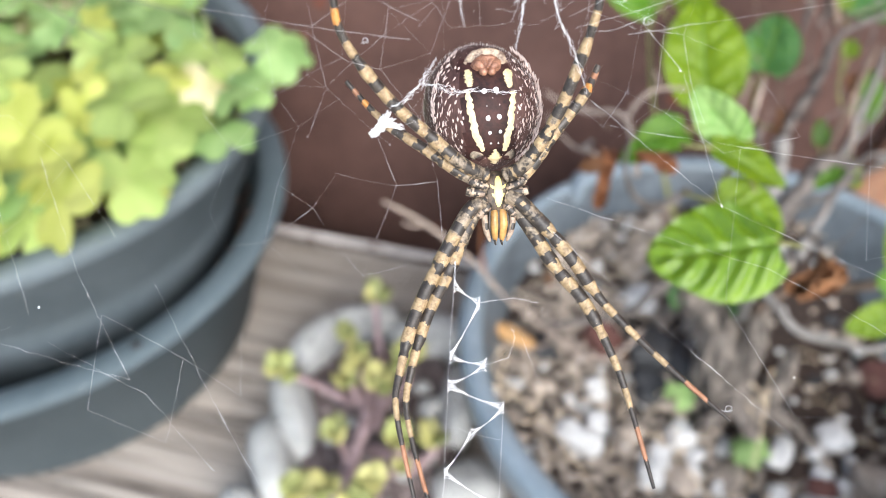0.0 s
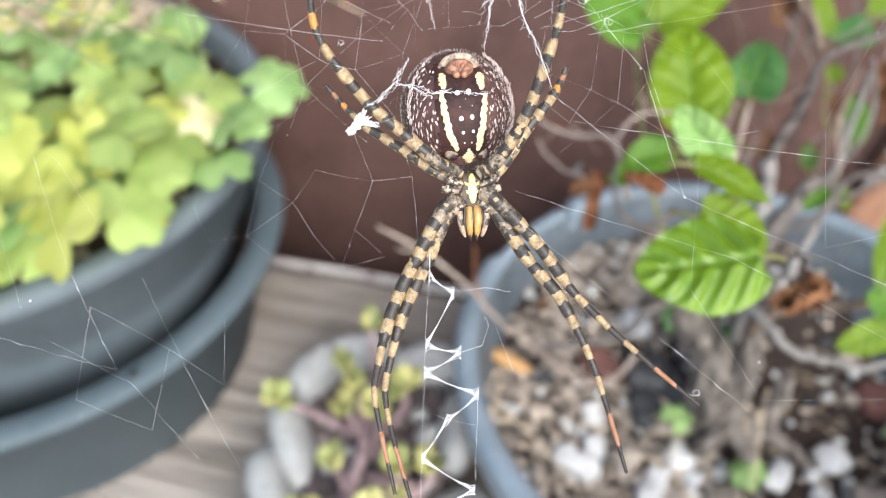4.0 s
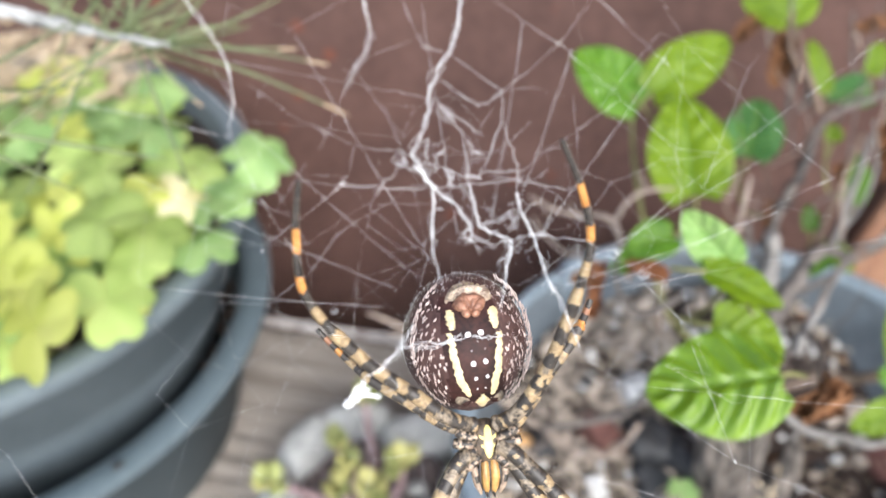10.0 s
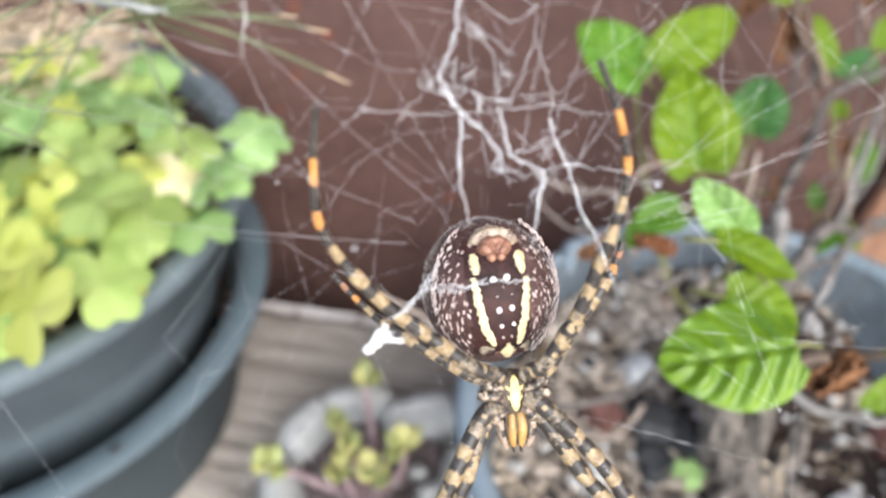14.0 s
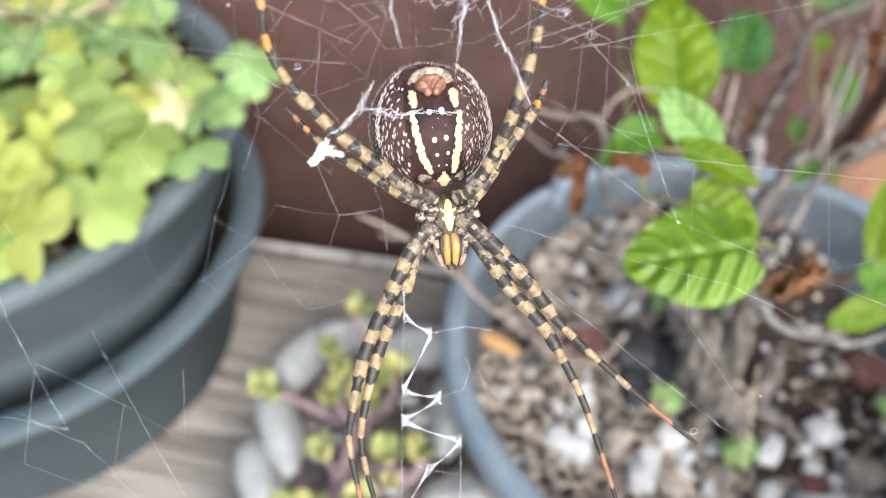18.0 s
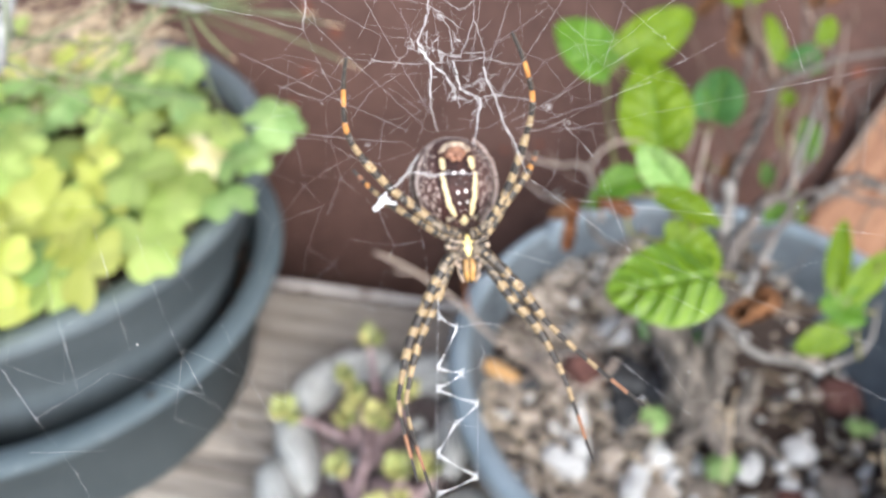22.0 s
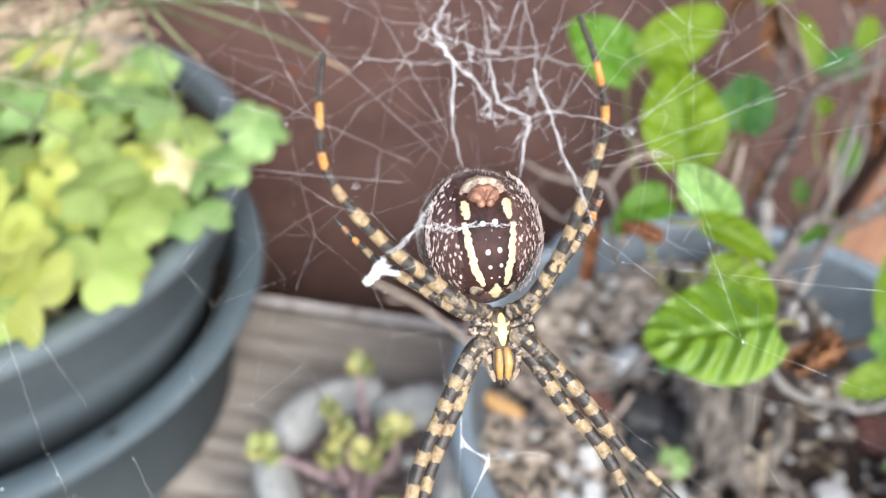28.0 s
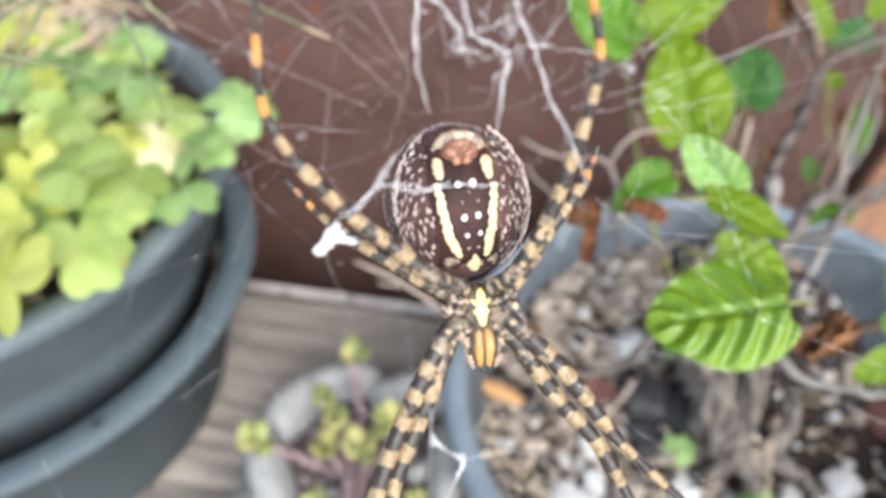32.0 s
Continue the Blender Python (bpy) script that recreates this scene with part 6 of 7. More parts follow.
for k, (x, b, s) in enumerate(((-0.85, 8.0, 0.35), (0.45, 8.15, 0.35), (-0.65, 6.3, 0.25), (0.6, 6.4, 0.24), (-1.25, 11.0, 0.40), (0.1, 11.1, 0.42), (-0.5, 5.0, 0.12), (0.4, 5.0, 0.12), (-1.0, 9.4, 0.08), (0.5, 9.5, 0.08), (-0.3, 10.3, 0.07))):
    bump_on("white_dot", x, b, (s * 0.82, s * 0.9, 0.14), M["white_dot"], abdomen, "white dot", 0, k)
rnd = random.Random(61)
flecks = []
rows = {}
for k in range(1500):
    side = rnd.choice((-1, 1))
    edge = rnd.random() ** 0.75
    bb = rnd.uniform(2.2, 15.8)
    half = 6.9 * math.sqrt(max(0.0, 1 - ((bb - 8.8) / 7.4) ** 2))
    mid = -0.55 - 0.02 * (bb - 8)
    x = mid + side * (3.1 + edge * (half - 3.2))
    if half < 3.6 or rnd.random() > 0.22 + 0.78 * edge:
        continue
    cell = (round((x + 0.1 * math.sin(bb * 3)) / 0.55), round(bb / 0.95 + (round(x / 0.55) % 2) * 0.5))
    if cell in rows and edge < 0.88:
        continue
    rows[cell] = 1
    s, ln = rnd.uniform(0.11, 0.19) * (1 - 0.45 * edge), rnd.uniform(0.22, 0.42) * (1 + 0.5 * edge)
    rv, rf = rock((s, ln, 0.05), k * 1.7, 0.5)
    q = Matrix.Rotation(side * (bb - 9.0) * 0.075 + rnd.gauss(0, 0.25), 3, "Z")
    at = belly(x, bb, 0.0)
    flecks.append(([at + (q @ p) * MM for p in rv], rf))
part("fleck", mesh_of("fleck", *joined(flecks), M["fleck"]), abdomen, "pinkish white flecks down the flanks", None, "stuff")

# spinnerets: a puckered reddish mound in a pale ring
bump_on("halo", -0.80, 14.3, (2.35, 1.35, 0.45), M["halo"], spider, "pale tan ring round the spinnerets", -0.12, 14)
sp = bump_on("spinneret", -0.80, 13.75, (1.75, 1.25, 0.75), M["spinneret"], spider, "reddish-brown spinneret mound", 0.1, 4)
for k, (dx, db, w) in enumerate(((-1.0, 0.25, 0.62), (1.0, 0.25, 0.62), (-0.45, -0.45, 0.55), (0.45, -0.45, 0.55), (-0.45, 0.75, 0.5), (0.45, 0.75, 0.5), (0.0, 0.15, 0.35))):
    p0, p1 = belly(-0.80 + dx * 1.25, 13.75 + db * 1.2, 0.25), belly(-0.80 + dx * 0.35, 13.55 + db * 0.4, 1.25)
    part("spinneret_tip", mesh_of("spinneret_tip", *tube(smooth_line([p0, p0.lerp(p1, 0.55) + P3(dx * 0.15, db * 0.15, 0.2), p1], 7), [w * 0.8 * MM, w * MM, w * 0.75 * MM, 0.16 * MM], 10), M["spinneret"]), sp)
for k in range(9):
    a = 0.5 + 2.2 * k / 8
    p0, p1 = belly(-0.8 + 2.35 * math.cos(a), 13.9 + 1.45 * math.sin(a), 0.05), belly(-0.8 + 1.5 * math.cos(a), 13.9 + 0.95 * math.sin(a), 0.35)
    part("halo_ray", mesh_of("halo_ray", *tube([p0, p1], [0.20 * MM, 0.12 * MM], 6), M["cream"]), sp, "pale streak")
hairs = []
rnd = random.Random(63)
for k in range(1700):
    a, z = rnd.uniform(0, 6.283), rnd.uniform(-0.15, 0.75)
    u = Vector((math.sqrt(1 - z * z) * math.cos(a), math.sqrt(1 - z * z) * math.sin(a), z))
    if abs(u.x) < 0.45 and z > 0.5:
        continue
    p, q = egg(u) * MM, egg(u * 1.05) * MM
    d = (q - p).normalized() * 0.42 + Vector((rnd.uniform(-0.3, 0.3), rnd.uniform(0.3, 1.0), rnd.uniform(-0.2, 0.3)))
    hairs.append(tube([p, p + d * rnd.uniform(0.18, 0.42) * MM], [0.013 * MM, 0.005 * MM], 3, caps=False))
part("abdomen_hairs", mesh_of("abdomen_hairs", *joined(hairs), M["hair"]), abdomen, "short pale hairs", None, "stuff")
for k, (x, bb) in enumerate(((-2.1, 3.6), (1.75, 3.5))):
    bump_on("plate_edge", x, bb, (0.80, 0.70, 0.18), M["leg_mottled"], spider, "mottled tan plate beside the breast", 0.0, k + 20)
    bump_on("plate_hollow", x + (0.25 if k == 0 else -0.15), bb - 0.35, (0.55, 0.42, 0.16), M["belly"], spider, "dark red-brown hollow", 0.16, k + 30)
ribbon("epigyne", [(0.05, 4.3), (0.1, 3.6), (0.12, 2.9), (0.12, 2.3)], [0.2, 0.6, 1.5, 1.2, 0.6], M["cream"], 0.3, "pale cream plate")

# front body: sternum, leg bases, jaws
rv, rf = rock((2.4, 3.0, 1.5), 3.0, 0.1, ICO3)
thorax = part("cephalothorax", mesh_of("cephalothorax", [P3(0, -1.2, -1.4) + p * MM for p in rv], rf, M["thorax"]), spider, "mottled dark brown front body")


def breast(x, b, lift):
    s = (x / 2.4) ** 2 + ((b + 1.2) / 3.0) ** 2
    return P3(x, b, -1.4 + 1.5 * math.sqrt(max(0.05, 1 - s)) + lift)


def flat_marking(name, line, mat, label, lift=0.05):
    """A marking on the breast plate along a line of (x, b, half width)."""
    v, f, n = [], [], 18
    L = smooth_line([(x, b, w) for x, b, w in line], n)
    for i, p in enumerate(L):
        d = (L[min(i + 1, n)] - L[max(i - 1, 0)]).to_2d().normalized()
        for q in (-1, 0, 1):
            v.append(breast(p.x - d.y * q * p.z, p.y + d.x * q * p.z, lift + (0.07 if q == 0 else 0)))
    for i in range(n):
        for k in range(2):
            a = i * 3 + k
            f.append((a, a + 1, a + 4, a + 3))
    part(name, mesh_of(name, v, f, mat), thorax, label)


flat_marking("sternum_stripe", [(0.2, 1.45, 0.12), (0.2, 1.0, 0.36), (0.22, 0.3, 0.42), (0.24, -0.5, 0.50), (0.28, -1.4, 0.42), (0.3, -2.1, 0.15)], M["yellow"], "bright yellow stripe down the breast plate")
for side in (-1, 1):
    for b, ln in ((0.25, 0.95), (-0.75, 0.75)):
        flat_marking("sternum_lobe", [(0.22 + side * 0.3, b - 0.15, 0.13), (0.22 + side * ln * 0.75, b + 0.05, 0.15), (0.22 + side * ln, b + 0.28, 0.05)], M["yellow"], "yellow side lobe", 0.06)
for k, (a0, ln) in enumerate(((150, 2.5), (172, 2.4), (200, 2.3), (228, 2.2), (30, 2.5), (8, 2.4), (-20, 2.3), (-48, 2.2))):
    a = radians(a0)
    c0, c1 = P3(0.15 + 1.25 * math.cos(a), -0.7 + 1.45 * math.sin(a), -0.5), P3(0.1 + (1.25 + ln) * math.cos(a), -0.7 + (1.45 + ln * 0.9) * math.sin(a), -0.2)
    vv, ff = tube(smooth_line([c0, c0.lerp(c1, 0.5) + P3(0, 0, 0.35), c1], 16), [0.40 * MM, 0.60 * MM, 0.50 * MM, 0.62 * MM, 0.5 * MM], 12)
    kinds = []
    for i in range(len(ff)):
        ring, spoke = i // 12, 2 * math.pi * (i % 12) / 12
        w = noise.noise(Vector((math.cos(spoke) * 1.3, math.sin(spoke) * 1.3, ring * 0.45 + k * 9)))
        kinds.append(1 if ring in (0, 8) or (ring in (1, 7, 9, 15) and w > -0.2) or w > 0.16 else 2 if w > -0.12 else 0)
    part("leg_base", mesh_of("leg_base", vv, ff, [M["plate"], M["leg_black"], M["leg_mottled"]], kinds), thorax, "pale leg base marked with black")
# mouthparts: two amber jaws with a dark seam, held between paler feelers
for k, (xa, xb, xc, w) in enumerate(((-0.20, -0.22, -0.05, 0.50), (0.75, 0.85, 0.72, 0.52))):
    vv, ff = tube(smooth_line([P3(xa, -2.2, -0.6), P3(xb, -4.3, 0.15), P3(xc, -6.5, -0.35)], 16), [w * 0.7 * MM, w * MM, w * 1.05 * MM, w * 0.85 * MM, w * 0.35 * MM], 12)
    jaw = part("jaw", mesh_of("jaw", vv, ff, [M["fang"], M["leg_black"]], [1 if i // 12 in (0, 1) else 0 for i in range(len(ff))]), thorax, "amber jaw")
    vv, ff = tube(smooth_line([P3(xc - 0.12, -6.2, 0.0), P3(xc + 0.02, -6.75, -0.05), P3(xc + 0.1, -6.95, -0.35)], 6), [0.17 * MM, 0.13 * MM, 0.05 * MM], 6)
    part("fang_tip", mesh_of("fang_tip", vv, ff, M["leg_black"]), jaw)
for xa, xb, xc in ((0.26, 0.30, 0.32), (-0.72, -0.80, -0.55), (1.28, 1.42, 1.25)):
    vv, ff = tube(smooth_line([P3(xa, -2.4, -0.3), P3(xb, -4.4, 0.30), P3(xc, -6.0, 0.0)], 10), [0.16 * MM, 0.17 * MM, 0.13 * MM, 0.05 * MM], 6)
    part("jaw_seam", mesh_of("jaw_seam", vv, ff, M["leg_black"]), thorax)
for side in (-1, 1):
    vv, ff = tube(smooth_line([P3(0.25 + side * 1.5, -1.9, -0.6), P3(0.3 + side * 1.65, -3.6, 0.0), P3(0.3 + side * 1.45, -5.0, 0.15), P3(0.3 + side * 1.0, -6.4, -0.1)], 16), [0.34 * MM, 0.36 * MM, 0.40 * MM, 0.36 * MM, 0.14 * MM], 9)
    part("feeler", mesh_of("feeler", vv, ff, [M["plate"], M["leg_black"]], [1 if (i // 9) in (2, 3, 7, 8, 9) and (i % 9) < 6 else 0 for i in range(len(ff))]), thorax, "tan feeler marked with black")

# ---- the web ----
web = thing("spider_web", "ragged orb web of white silk with a zigzag band", "web", SPIDER)


def wc(b):
    """How far the web stands before the spider's body, in millimetres: it leans out towards its foot."""
    return 5.5 + 0.30 * max(0.0, min(5.0 - b, 39.0))


def strand(pts, r, name="thread", sag=0.0, seed=0, bead=0.0):
    L = [Vector((p[0], p[1], (p[2] if len(p) > 2 else wc(p[1])))) * MM for p in pts]
    rr = random.Random(seed)
    S = []
    for i in range(len(L) - 1):
        n = 7 if (L[i + 1] - L[i]).length < 0.012 else 22
        for k in range(n):
            q = L[i].lerp(L[i + 1], k / n)
            q.y -= sag * MM * 4 * (k / n) * (1 - k / n)
            S.append(q + Vector((rr.gauss(0, 1), rr.gauss(0, 1), rr.gauss(0, 1))) * bead * MM * (k > 0))
    S.append(L[-1])
    R = [r * MM * (1 + (0.9 * max(0, rr.gauss(0, 0.5)) if bead else 0)) * (min(1.0, 0.3 + 3.0 * (1 - i / (len(S) - 1))) if name == "tangle_strand" else 1.0) for i in range(len(S))]
    if name in ("radial_thread", "guy_thread"):
        R = [q * rr.choice((0.5, 0.6, 0.7, 0.8, 1.0, 2.1)) for q in R]
    return S, R


def thread(pts, r, name="thread", mat="silk_fine", sag=0.0, seed=0, bead=0.0, label=""):
    S, R = strand(pts, r, name, sag, seed, bead)
    return part(name, mesh_of(name, *tube(S, R, 5), M[mat]), web, label)


# thick tangled silk above the hub: cords, then the strands that tie them
CORDS = [[(-1.3, 45.1), (-1.7, 42.7), (-2.4, 40.7), (-4.4, 37.6), (-4.8, 34.6), (-6.3, 31.6), (-4.6, 28.6), (-4.9, 22.4), (-4.1, 18.7)], [(-1.2, 28.7), (-0.9, 26.5), (-0.4, 24.6), (2.5, 23.1), (1.9, 19.9), (1.3, 16.3)], [(3.0, 27.6), (3.7, 25.3), (4.6, 23.4), (5.9, 19.0), (6.8, 17.5), (8.9, 11.6)], [(-6.3, 30.7), (-4.8, 28.9), (-2.4, 26.6), (-1.3, 24.9), (-2.1, 23.6)], [(-10.5, 51.4), (-9.7, 45.1), (-9.3, 42.9), (-9.7, 40.8), (-10.7, 39.6), (-12.1, 37.1)], [(-27.6, 51.4), (-24.3, 45.2), (-22.2, 41.8), (-21.5, 39.3), (-22.1, 34.0)]]
TIES = [[(2.0, 36.8), (1.8, 34.3), (0.3, 30.4), (-1.2, 28.7)], [(2.0, 34.2), (2.8, 31.2), (3.3, 28.9), (3.0, 27.6)], [(-7.6, 32.2), (-4.7, 30.7), (-2.3, 29.6), (1.5, 29.6), (4.1, 30.0)], [(-4.8, 28.6), (-1.2, 28.7), (3.1, 28.9), (6.8, 27.9), (8.6, 27.8)], [(-0.6, 24.9), (2.1, 25.4), (3.7, 25.3)], [(-3.8, 36.2), (-1.6, 33.3), (-1.5, 31.4), (-1.2, 28.7)], [(-3.8, 35.8), (-2.0, 34.7), (0.3, 33.0)], [(-2.1, 23.6), (1.1, 22.9), (4.6, 23.7), (9.4, 22.7), (12.2, 21.4)], [(2.0, 36.8), (-0.2, 35.6), (-3.7, 38.2)], [(-12.9, 29.3), (-9.5, 28.9), (-4.8, 28.6)], [(-9.8, 28.1), (-7.6, 30.8)]]
GUYS = [[(2.0, 36.8), (-2.5, 40.3), (-4.9, 41.0), (-6.4, 44.9), (-9.1, 51.4)], [(2.0, 36.8), (7.1, 40.7), (9.8, 44.1), (15.1, 51.4)], [(-12.1, 37.1), (-14.5, 32.4)], [(-22.1, 34.0), (-19.8, 28.0), (-16.9, 22.1)], [(-35.3, 37.8), (-27.6, 35.9), (-22.1, 34.0)], [(-21.4, 40.6), (-10.8, 38.1), (-5.0, 36.7)], [(-20.3, 38.7), (-15.8, 35.2), (-11.1, 32.7), (-7.1, 32.1)], [(-11.3, 32.7), (-12.1, 30.4), (-12.9, 29.3), (-16.4, 30.0)], [(-7.2, 49.4), (1.5, 44.5), (7.1, 40.7), (12.5, 35.8), (17.5, 31.0), (22.6, 30.1)]]
GUYS += [[(1.6, 52.3), (10.7, 44.1), (16.7, 38.6), (20.0, 33.5), (22.8, 30.1)], [(9.3, 52.3), (16.2, 43.8), (18.6, 40.1), (23.5, 35.3), (33.0, 27.1)], [(18.4, 39.9), (17.8, 30.8), (18.4, 27.2), (18.5, 21.7)], [(12.2, 21.4), (18.7, 27.2), (22.6, 30.1), (36.5, 39.7)], [(9.3, 18.1), (12.1, 18.4), (18.7, 21.2), (23.6, 23.3), (38.7, 30.0)], [(3.1, 29.3), (6.9, 32.1), (9.8, 33.8), (12.3, 35.4)]]
tuft_rnd = random.Random(19)
for k, pts in enumerate(CORDS):
    far = 0.6 if k >= 4 else 1.0
    thread(pts, 0.042 * far, "tangle_strand", "silk", 0, k, 0.09, "thick white tangled silk")
    thread([(x + 0.06, b - 0.05, wc(b) - 0.08) for x, b in pts], 0.022 * far, "tangle_strand", "silk", 0, k + 900, 0.20, "thick white tangled silk")
    thread([(x - 0.15, b + 0.1, wc(b) - 0.2) for x, b in pts], 0.013 * far, "tangle_strand", "silk", 0, k + 950, 0.25, "fine white tangled silk")
for k, pts in enumerate(TIES):
    thread(pts, 0.019, "tangle_strand", "silk", 0.1, k + 20, 0.11, "white tangled silk")
for k in range(38):
    cx, cb, sx, sb = ((1.6, 25.2, 3.2, 2.0), (-4.9, 31.0, 1.4, 2.6), (2.4, 22.6, 2.6, 1.6), (-1.4, 28.6, 2.6, 2.4))[k % 4]
    x, bb, a, ln = cx + tuft_rnd.gauss(0, sx * 0.6), cb + tuft_rnd.gauss(0, sb * 0.6), tuft_rnd.uniform(0, 6.28), tuft_rnd.uniform(0.8, 2.4)
    ex, eb = x + ln * math.cos(a), bb + ln * math.sin(a)
    thread([(x, bb), ((x + ex) / 2 + tuft_rnd.gauss(0, 0.3), (bb + eb) / 2 + tuft_rnd.gauss(0, 0.3)), (ex, eb)], tuft_rnd.choice((0.008, 0.012, 0.018, 0.030)), "tangle_strand", "silk", 0, k + 400, 0.08, "white tangled silk")
for k, pts in enumerate(GUYS):
    thread(pts, 0.0090, "guy_thread", "silk_fine", 0.1, k + 200, 0.05)


def curl(x, b, size, seed):
    """A loose end of silk rolled into a small loop."""
    r = random.Random(seed)
    a0, pts = r.uniform(0, 6.28), []
    for i in range(15):
        a, q = a0 + i * 0.62, size * (1 - i * 0.035)
        pts.append(P3(x + q * math.cos(a) + i * 0.02, b + q * 0.8 * math.sin(a), wc(b) + 0.03 * i))
    part("silk_curl", mesh_of("silk_curl", *tube(smooth_line(pts, 44), [0.018 * MM] * 45, 5), M["silk"]), web, "loose curl of silk")


for k, (x, b, s) in enumerate(((-7.6, 31.2, 0.75), (-7.3, 30.9, 0.5), (11.9, 21.3, 0.6), (12.4, 21.5, 0.4), (14.9, 19.0, 0.5), (-14.5, 17.5, 0.4), (-12.9, 29.4, 0.3), (-3.2, 35.2, 0.7), (-2.9, 34.7, 0.5), (2.5, 24.7, 0.6), (24.3, -22.0, 0.6))):
    curl(x, b, s, k)
# the silk tuft beside the body: a ragged patch with drawn-out ends
tuft = random.Random(17)
TUFT = [((-13.9, 7.6), (-13.5, 8.2), (-13.1, 9.0), (-12.7, 9.8)), ((-13.3, 8.3), (-12.6, 8.7), (-11.8, 8.6), (-10.6, 8.4)), ((-12.9, 9.3), (-12.4, 9.6), (-12.0, 10.1)), ((-13.9, 7.9), (-13.2, 8.1), (-12.6, 8.4)), ((-12.9, 9.2), (-12.2, 9.0), (-11.8, 9.3))]
for k, line in enumerate(TUFT):
    for lane in range(4):
        L = [p + Vector((tuft.gauss(0, 1), tuft.gauss(0, 1), tuft.gauss(0, 0.5))) * 0.06 * MM for p in smooth_line([P3(x + tuft.gauss(0, 0.16), bb + tuft.gauss(0, 0.16), wc(bb) + 0.1 * lane - 0.2) for x, bb in line], 18)]
        R = [(0.24 - 0.18 * i / 18) * MM * tuft.uniform(0.6, 1.25) * (0.8 if lane else 1.25) for i in range(19)]
        part("silk_tuft", mesh_of("silk_tuft", *tube(L, R, 6), M["silk"]), web, "solid white silk tuft")
for k, pts in enumerate((((-12.0, 10.6), (-10.4, 11.3), (-8.4, 13.0), (-8.1, 14.2)), ((-10.8, 11.0), (-9.4, 12.4), (-8.1, 13.8), (-7.2, 15.6)), ((-8.6, 12.8, 4.5), (-6.2, 12.3, 2.0), (-4.0, 11.3, 0.0), (-1.2, 11.3, -1.6), (0.5, 11.0, -1.8), (2.6, 11.0, -2.0)), ((-7.4, 12.6, 4.0), (-5.2, 11.2, 1.0), (-2.2, 11.8, -1.4)))):
    for lane in range(3):
        thread([(p[0] + tuft.gauss(0, 0.14), p[1] + tuft.gauss(0, 0.14)) + tuple(p[2:]) for p in pts], 0.024 if lane == 0 else 0.014, "silk_tuft", "silk", 0, 33 + k * 5 + lane, 0.12, "drawn-out white silk")
# zigzag band below, between two upright threads
ZIG = [(-5.4, -6.3), (-5.5, -8.2), (-2.8, -10.1), (-6.2, -15.7), (-2.2, -16.6), (-6.5, -18.7), (-0.4, -21.2), (-4.1, -23.9), (-7.1, -27.9), (-1.2, -31.6), (-7.5, -33.6)]
for k in range(len(ZIG) - 1):
    a, q = ZIG[k], ZIG[k + 1]
    L = smooth_line([P3(a[0], a[1], wc(a[1])), P3((a[0] + q[0]) / 2, (a[1] + q[1]) / 2 - 0.25, wc((a[1] + q[1]) / 2)), P3(q[0], q[1], wc(q[1]))], 20)
    for lane in range(5):
        r = random.Random(k * 5 + lane)
        side = (lane - 2) * 0.13 * r.uniform(0.7, 1.4)
        pts = [p + P3(0, side * (11.0 * abs(i / 20 - 0.5) ** 2.2 + 0.25) + r.gauss(0, 0.03), side * 0.4) for i, p in enumerate(L)]
        part("zigzag_band", mesh_of("zigzag_band", *tube(pts, [(0.014 + 0.046 * abs(i / 20 - 0.5)) * MM * r.uniform(0.7, 1.4) for i in range(21)], 5), M["silk"]), web, "white zigzag silk band")
thread([(-5.4, -6.0), (-6.2, -14.8), (-7.5, -33.6), (-7.8, -40.0)], 0.012, seed=62, bead=0.03)
thread([(-0.4, -20.4), (-0.8, -26.0), (-1.2, -31.6)], 0.014, seed=64, bead=0.03)
thread([ZIG[2], (0.9, -9.7), (3.6, -10.3)], 0.020, seed=61, bead=0.04)
thread([ZIG[4], (0.2, -16.0), (1.0, -13.8), (0.6, -12.8)], 0.014, seed=66, bead=0.06)
thread([(1.8, -14.0), (3.8, -19.4)], 0.010, seed=67, bead=0.02)
thread([(-5.5, -23.2), ZIG[7], (-0.9, -24.6)], 0.012, seed=68, bead=0.02)

# long radial threads out to the frame of the web
RADIAL = [[(12.7, 17.7), (60.4, 24.3), (76.2, 26.1)], [(9.4, 11.0), (24.1, -0.6), (62.7, -17.7)], [(11.6, 8.2), (48.4, 2.1), (74.3, -2.7)], [(-13.2, 28.9), (-20.4, 24.1), (-26.7, 26.7)], [(5.4, -2.9), (17.3, -13.0), (31.8, -25.3)], [(4.6, 0.7), (29.4, -7.4), (65.8, -26.9)], [(-37.6, -7.4), (-32.4, -18.5), (-27.2, -28.6)], [(-68.7, -13.0), (-59.5, -26.9), (-54.9, -38.8)]]
RADIAL += [[(44.5, 37.0), (48.5, 30.0), (50.8, 24.1)], [(24.1, -0.6), (19.2, 13.7), (12.6, 21.1)], [(-65.1, -18.7), (-72.5, -6.1), (-80.0, 8.0)], [(-58.7, -15.7), (-61.0, -6.0), (-63.1, 4.0)], [(-51.0, -10.2), (-52.8, -3.2), (-55.0, 8.0)], [(-40.7, -17.1), (-45.7, -6.3), (-49.1, 6.0)], [(-49.2, -13.0), (-39.2, -18.5), (-32.0, -26.9)], [(-65.1, -18.7), (-54.0, -13.0), (-40.7, -17.1)]]
for k, pts in enumerate(RADIAL):
    thread(pts, 0.0085, "radial_thread", "silk_fine", 0.15, 100 + k, 0.05)
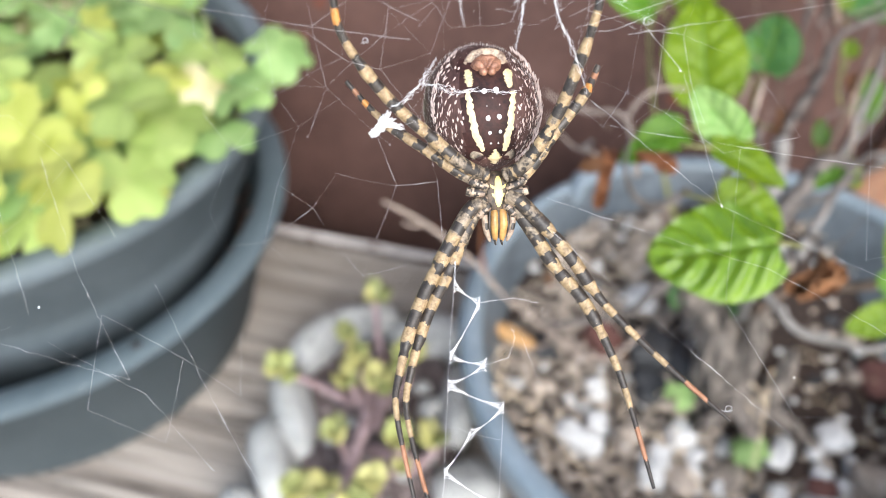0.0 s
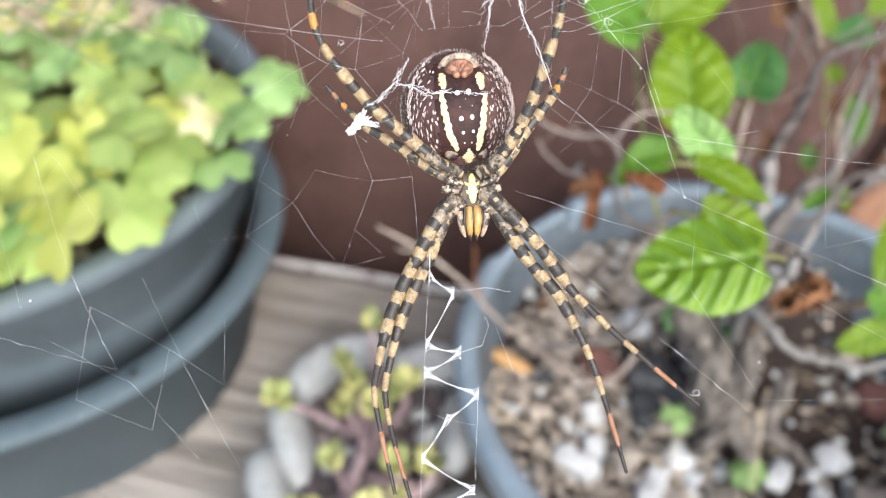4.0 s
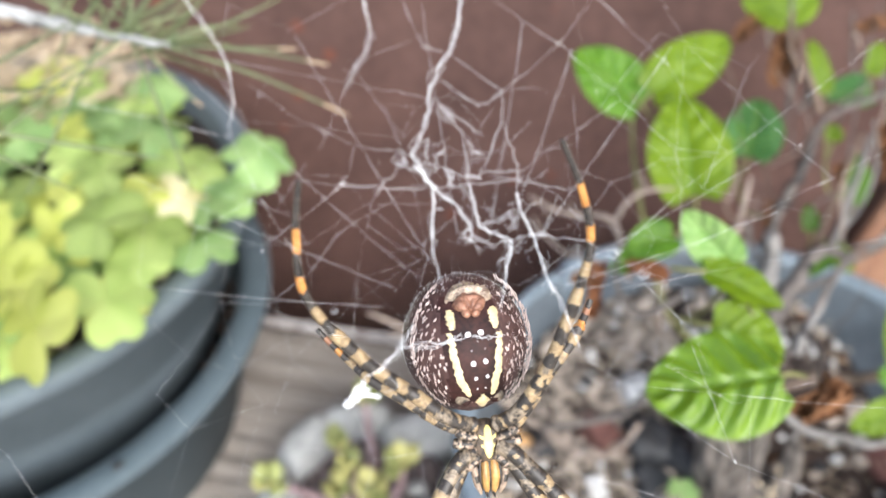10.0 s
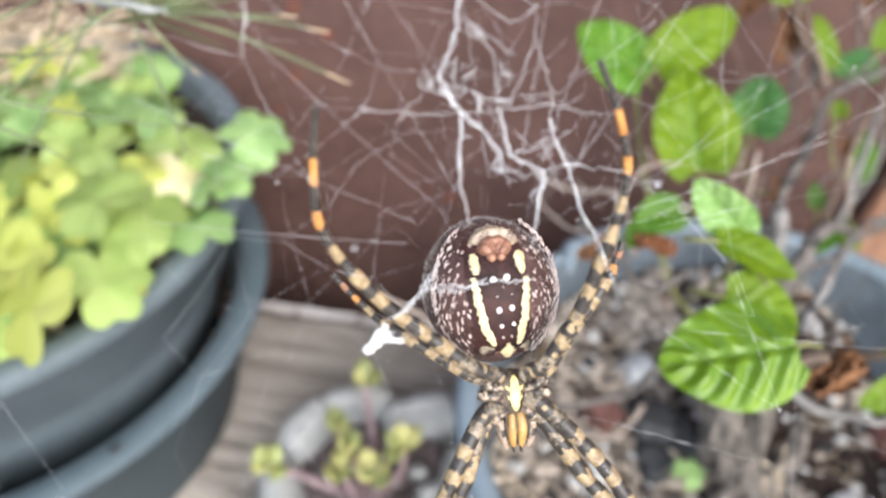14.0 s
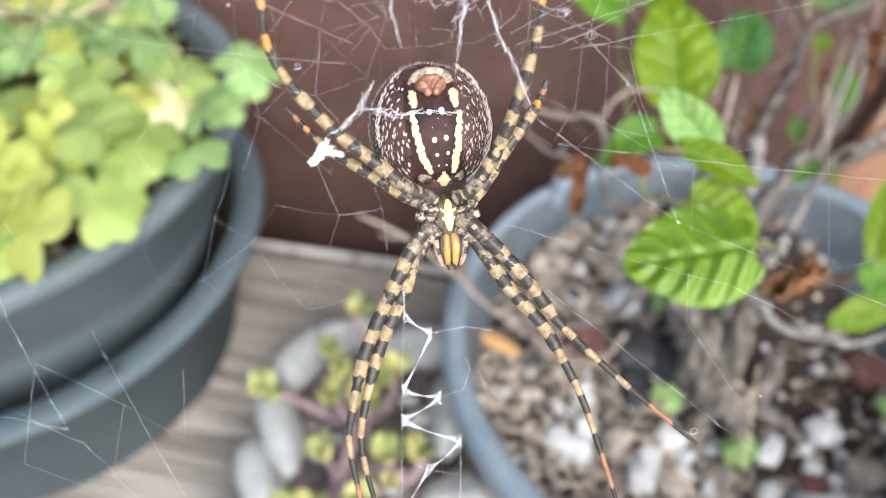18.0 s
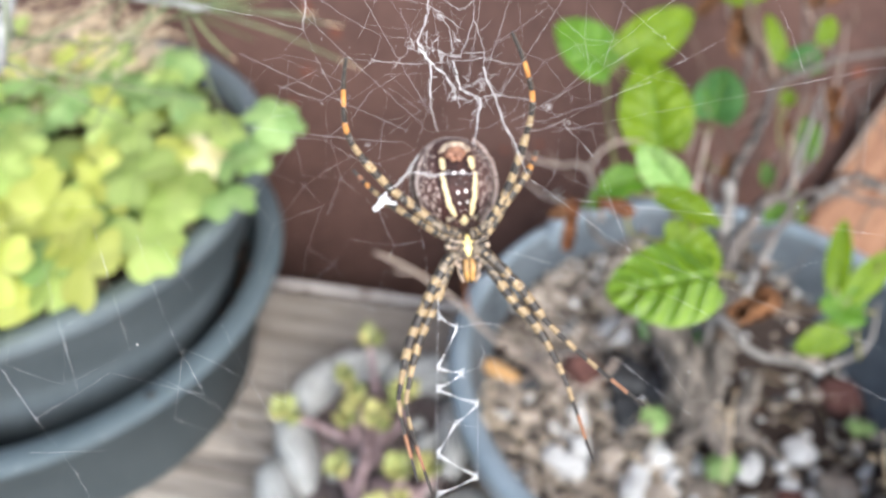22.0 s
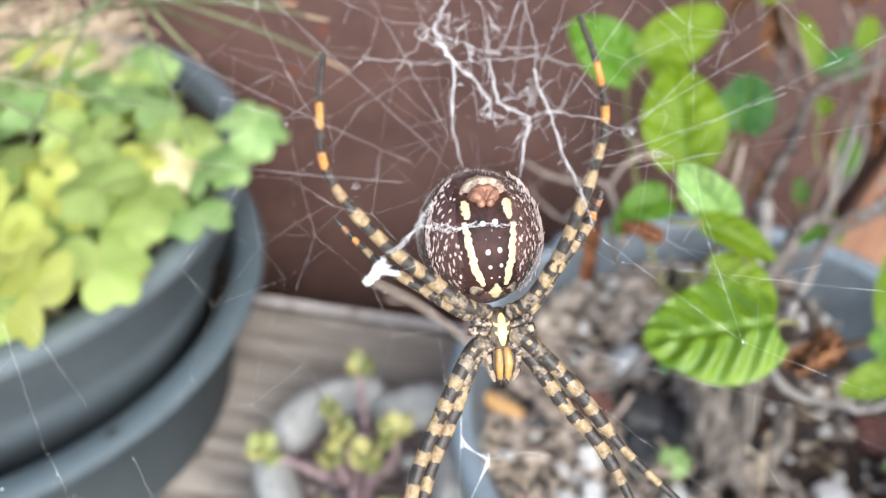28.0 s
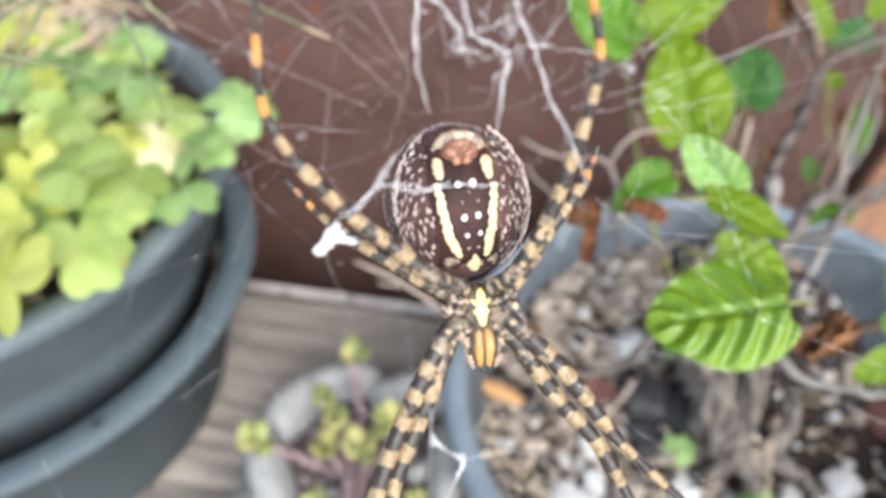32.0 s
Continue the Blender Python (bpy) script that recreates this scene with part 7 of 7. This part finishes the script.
for k, (x, b) in enumerate(((-20.4, 23.6), (-13.2, 28.9), (12.4, 21.2), (18.8, 13.9), (43.8, 37.0), (24.1, -0.6), (-50, -9.4), (29.5, 30.5), (-65.1, -18.7), (51, 4), (32, -19))):
    rv, rf = rock((0.10, 0.13, 0.09), k * 2.2, 0.8)
    part("silk_knot", mesh_of("silk_knot", [P3(x, b, wc(b)) + p * MM for p in rv], rf, M["silk"]), web, "small white silk knot")

# the orb itself: torn netting of fine threads
rnd = random.Random(77)
pieces = []


def fine(a, b, r, sag=0.0, bead=0.0):
    S, R = strand([a, b], r, sag=sag, seed=rnd.randrange(10 ** 6), bead=bead)
    pieces.append(tube(S, R, 4, caps=False))
    if rnd.random() < 0.3:
        rv, rf = rock((0.05, 0.06, 0.05), rnd.random() * 50, 0.4)
        q = S[rnd.randrange(len(S))]
        pieces.append(([q + p * MM for p in rv], rf))


def net(x0, x1, b0, b1, space, r, keep, wild):
    """Torn netting: scattered knots, each tied to the neighbours that it sees."""
    knots, tries = [], 0
    while tries < 4000:
        tries += 1
        x, b = rnd.uniform(x0, x1), rnd.uniform(b0, b1)
        if (((x + 1.0) / 7.6) ** 2 + ((b - 9.5) / 8.2) ** 2 < 1) or (abs(x) < 6 and b < 4):
            continue
        if all((x - k[0]) ** 2 + (b - k[1]) ** 2 > space * space for k in knots):
            knots.append((x, b, wc(b) + rnd.gauss(0, 0.35)))
    A = np.array(knots)[:, :2]
    for i in range(len(A)):
        for j in range(i):
            d2 = ((A[i] - A[j]) ** 2).sum()
            if d2 > (space * 2.0) ** 2 or (np.maximum(((A - A[i]) ** 2).sum(1), ((A - A[j]) ** 2).sum(1)) < d2 * 0.74).sum() > 0 or rnd.random() > keep:
                continue
            fine(knots[i], knots[j], 0.62 * r * rnd.choice((0.5, 0.7, 0.9, 1.2, 1.6)), rnd.uniform(-0.08, 0.18), wild)
    for k in knots:
        rv, rf = rock((r * 3, r * 3, r * 2.5), k[0], 0.7)
        pieces.append(([Vector(k) * MM + p * MM for p in rv], rf))


net(-9, 9, 17, 37, 2.6, 0.0086, 0.62, 0.04)
net(-6, 6, 20, 32, 1.5, 0.0100, 0.25, 0.05)
net(-32, -5, -7, 31, 3.9, 0.0086, 0.80, 0.02)
net(-26, -6, 4, 32, 5.4, 0.0074, 0.6, 0.02)
net(-30, 0, 24, 46, 5.0, 0.0078, 0.7, 0.02)
net(7, 22, 8, 32, 4.2, 0.0082, 0.7, 0.02)
net(8, 34, 4, 46, 8.0, 0.0070, 0.6, 0.02)
net(-70, -28, -24, 12, 7.0, 0.0070, 0.55, 0.03)
net(22, 62, -24, 24, 13.0, 0.0070, 0.35, 0.02)
for k in range(10):
    a = radians(20 + 16 * k + rnd.uniform(-6, 6))
    q = rnd.uniform(26, 36)
    fine((9 * math.cos(a) - 1, 16 + 7 * math.sin(a)), (q * math.cos(a), 14 + q * math.sin(a)), 0.012, 0.2, 0.03)
part("netting", mesh_of("netting", *joined(pieces), M["silk_fine"]), web, "fine torn netting", None, "stuff")
rv, rf = rock((0.35, 0.9, 0.3), 3.3, 0.6)
part("debris", mesh_of("debris", [P3(29.0, 36.8, 5.5) + p * MM for p in rv], rf, M["dark_twig"]), web, "brown speck of debris caught in the web")
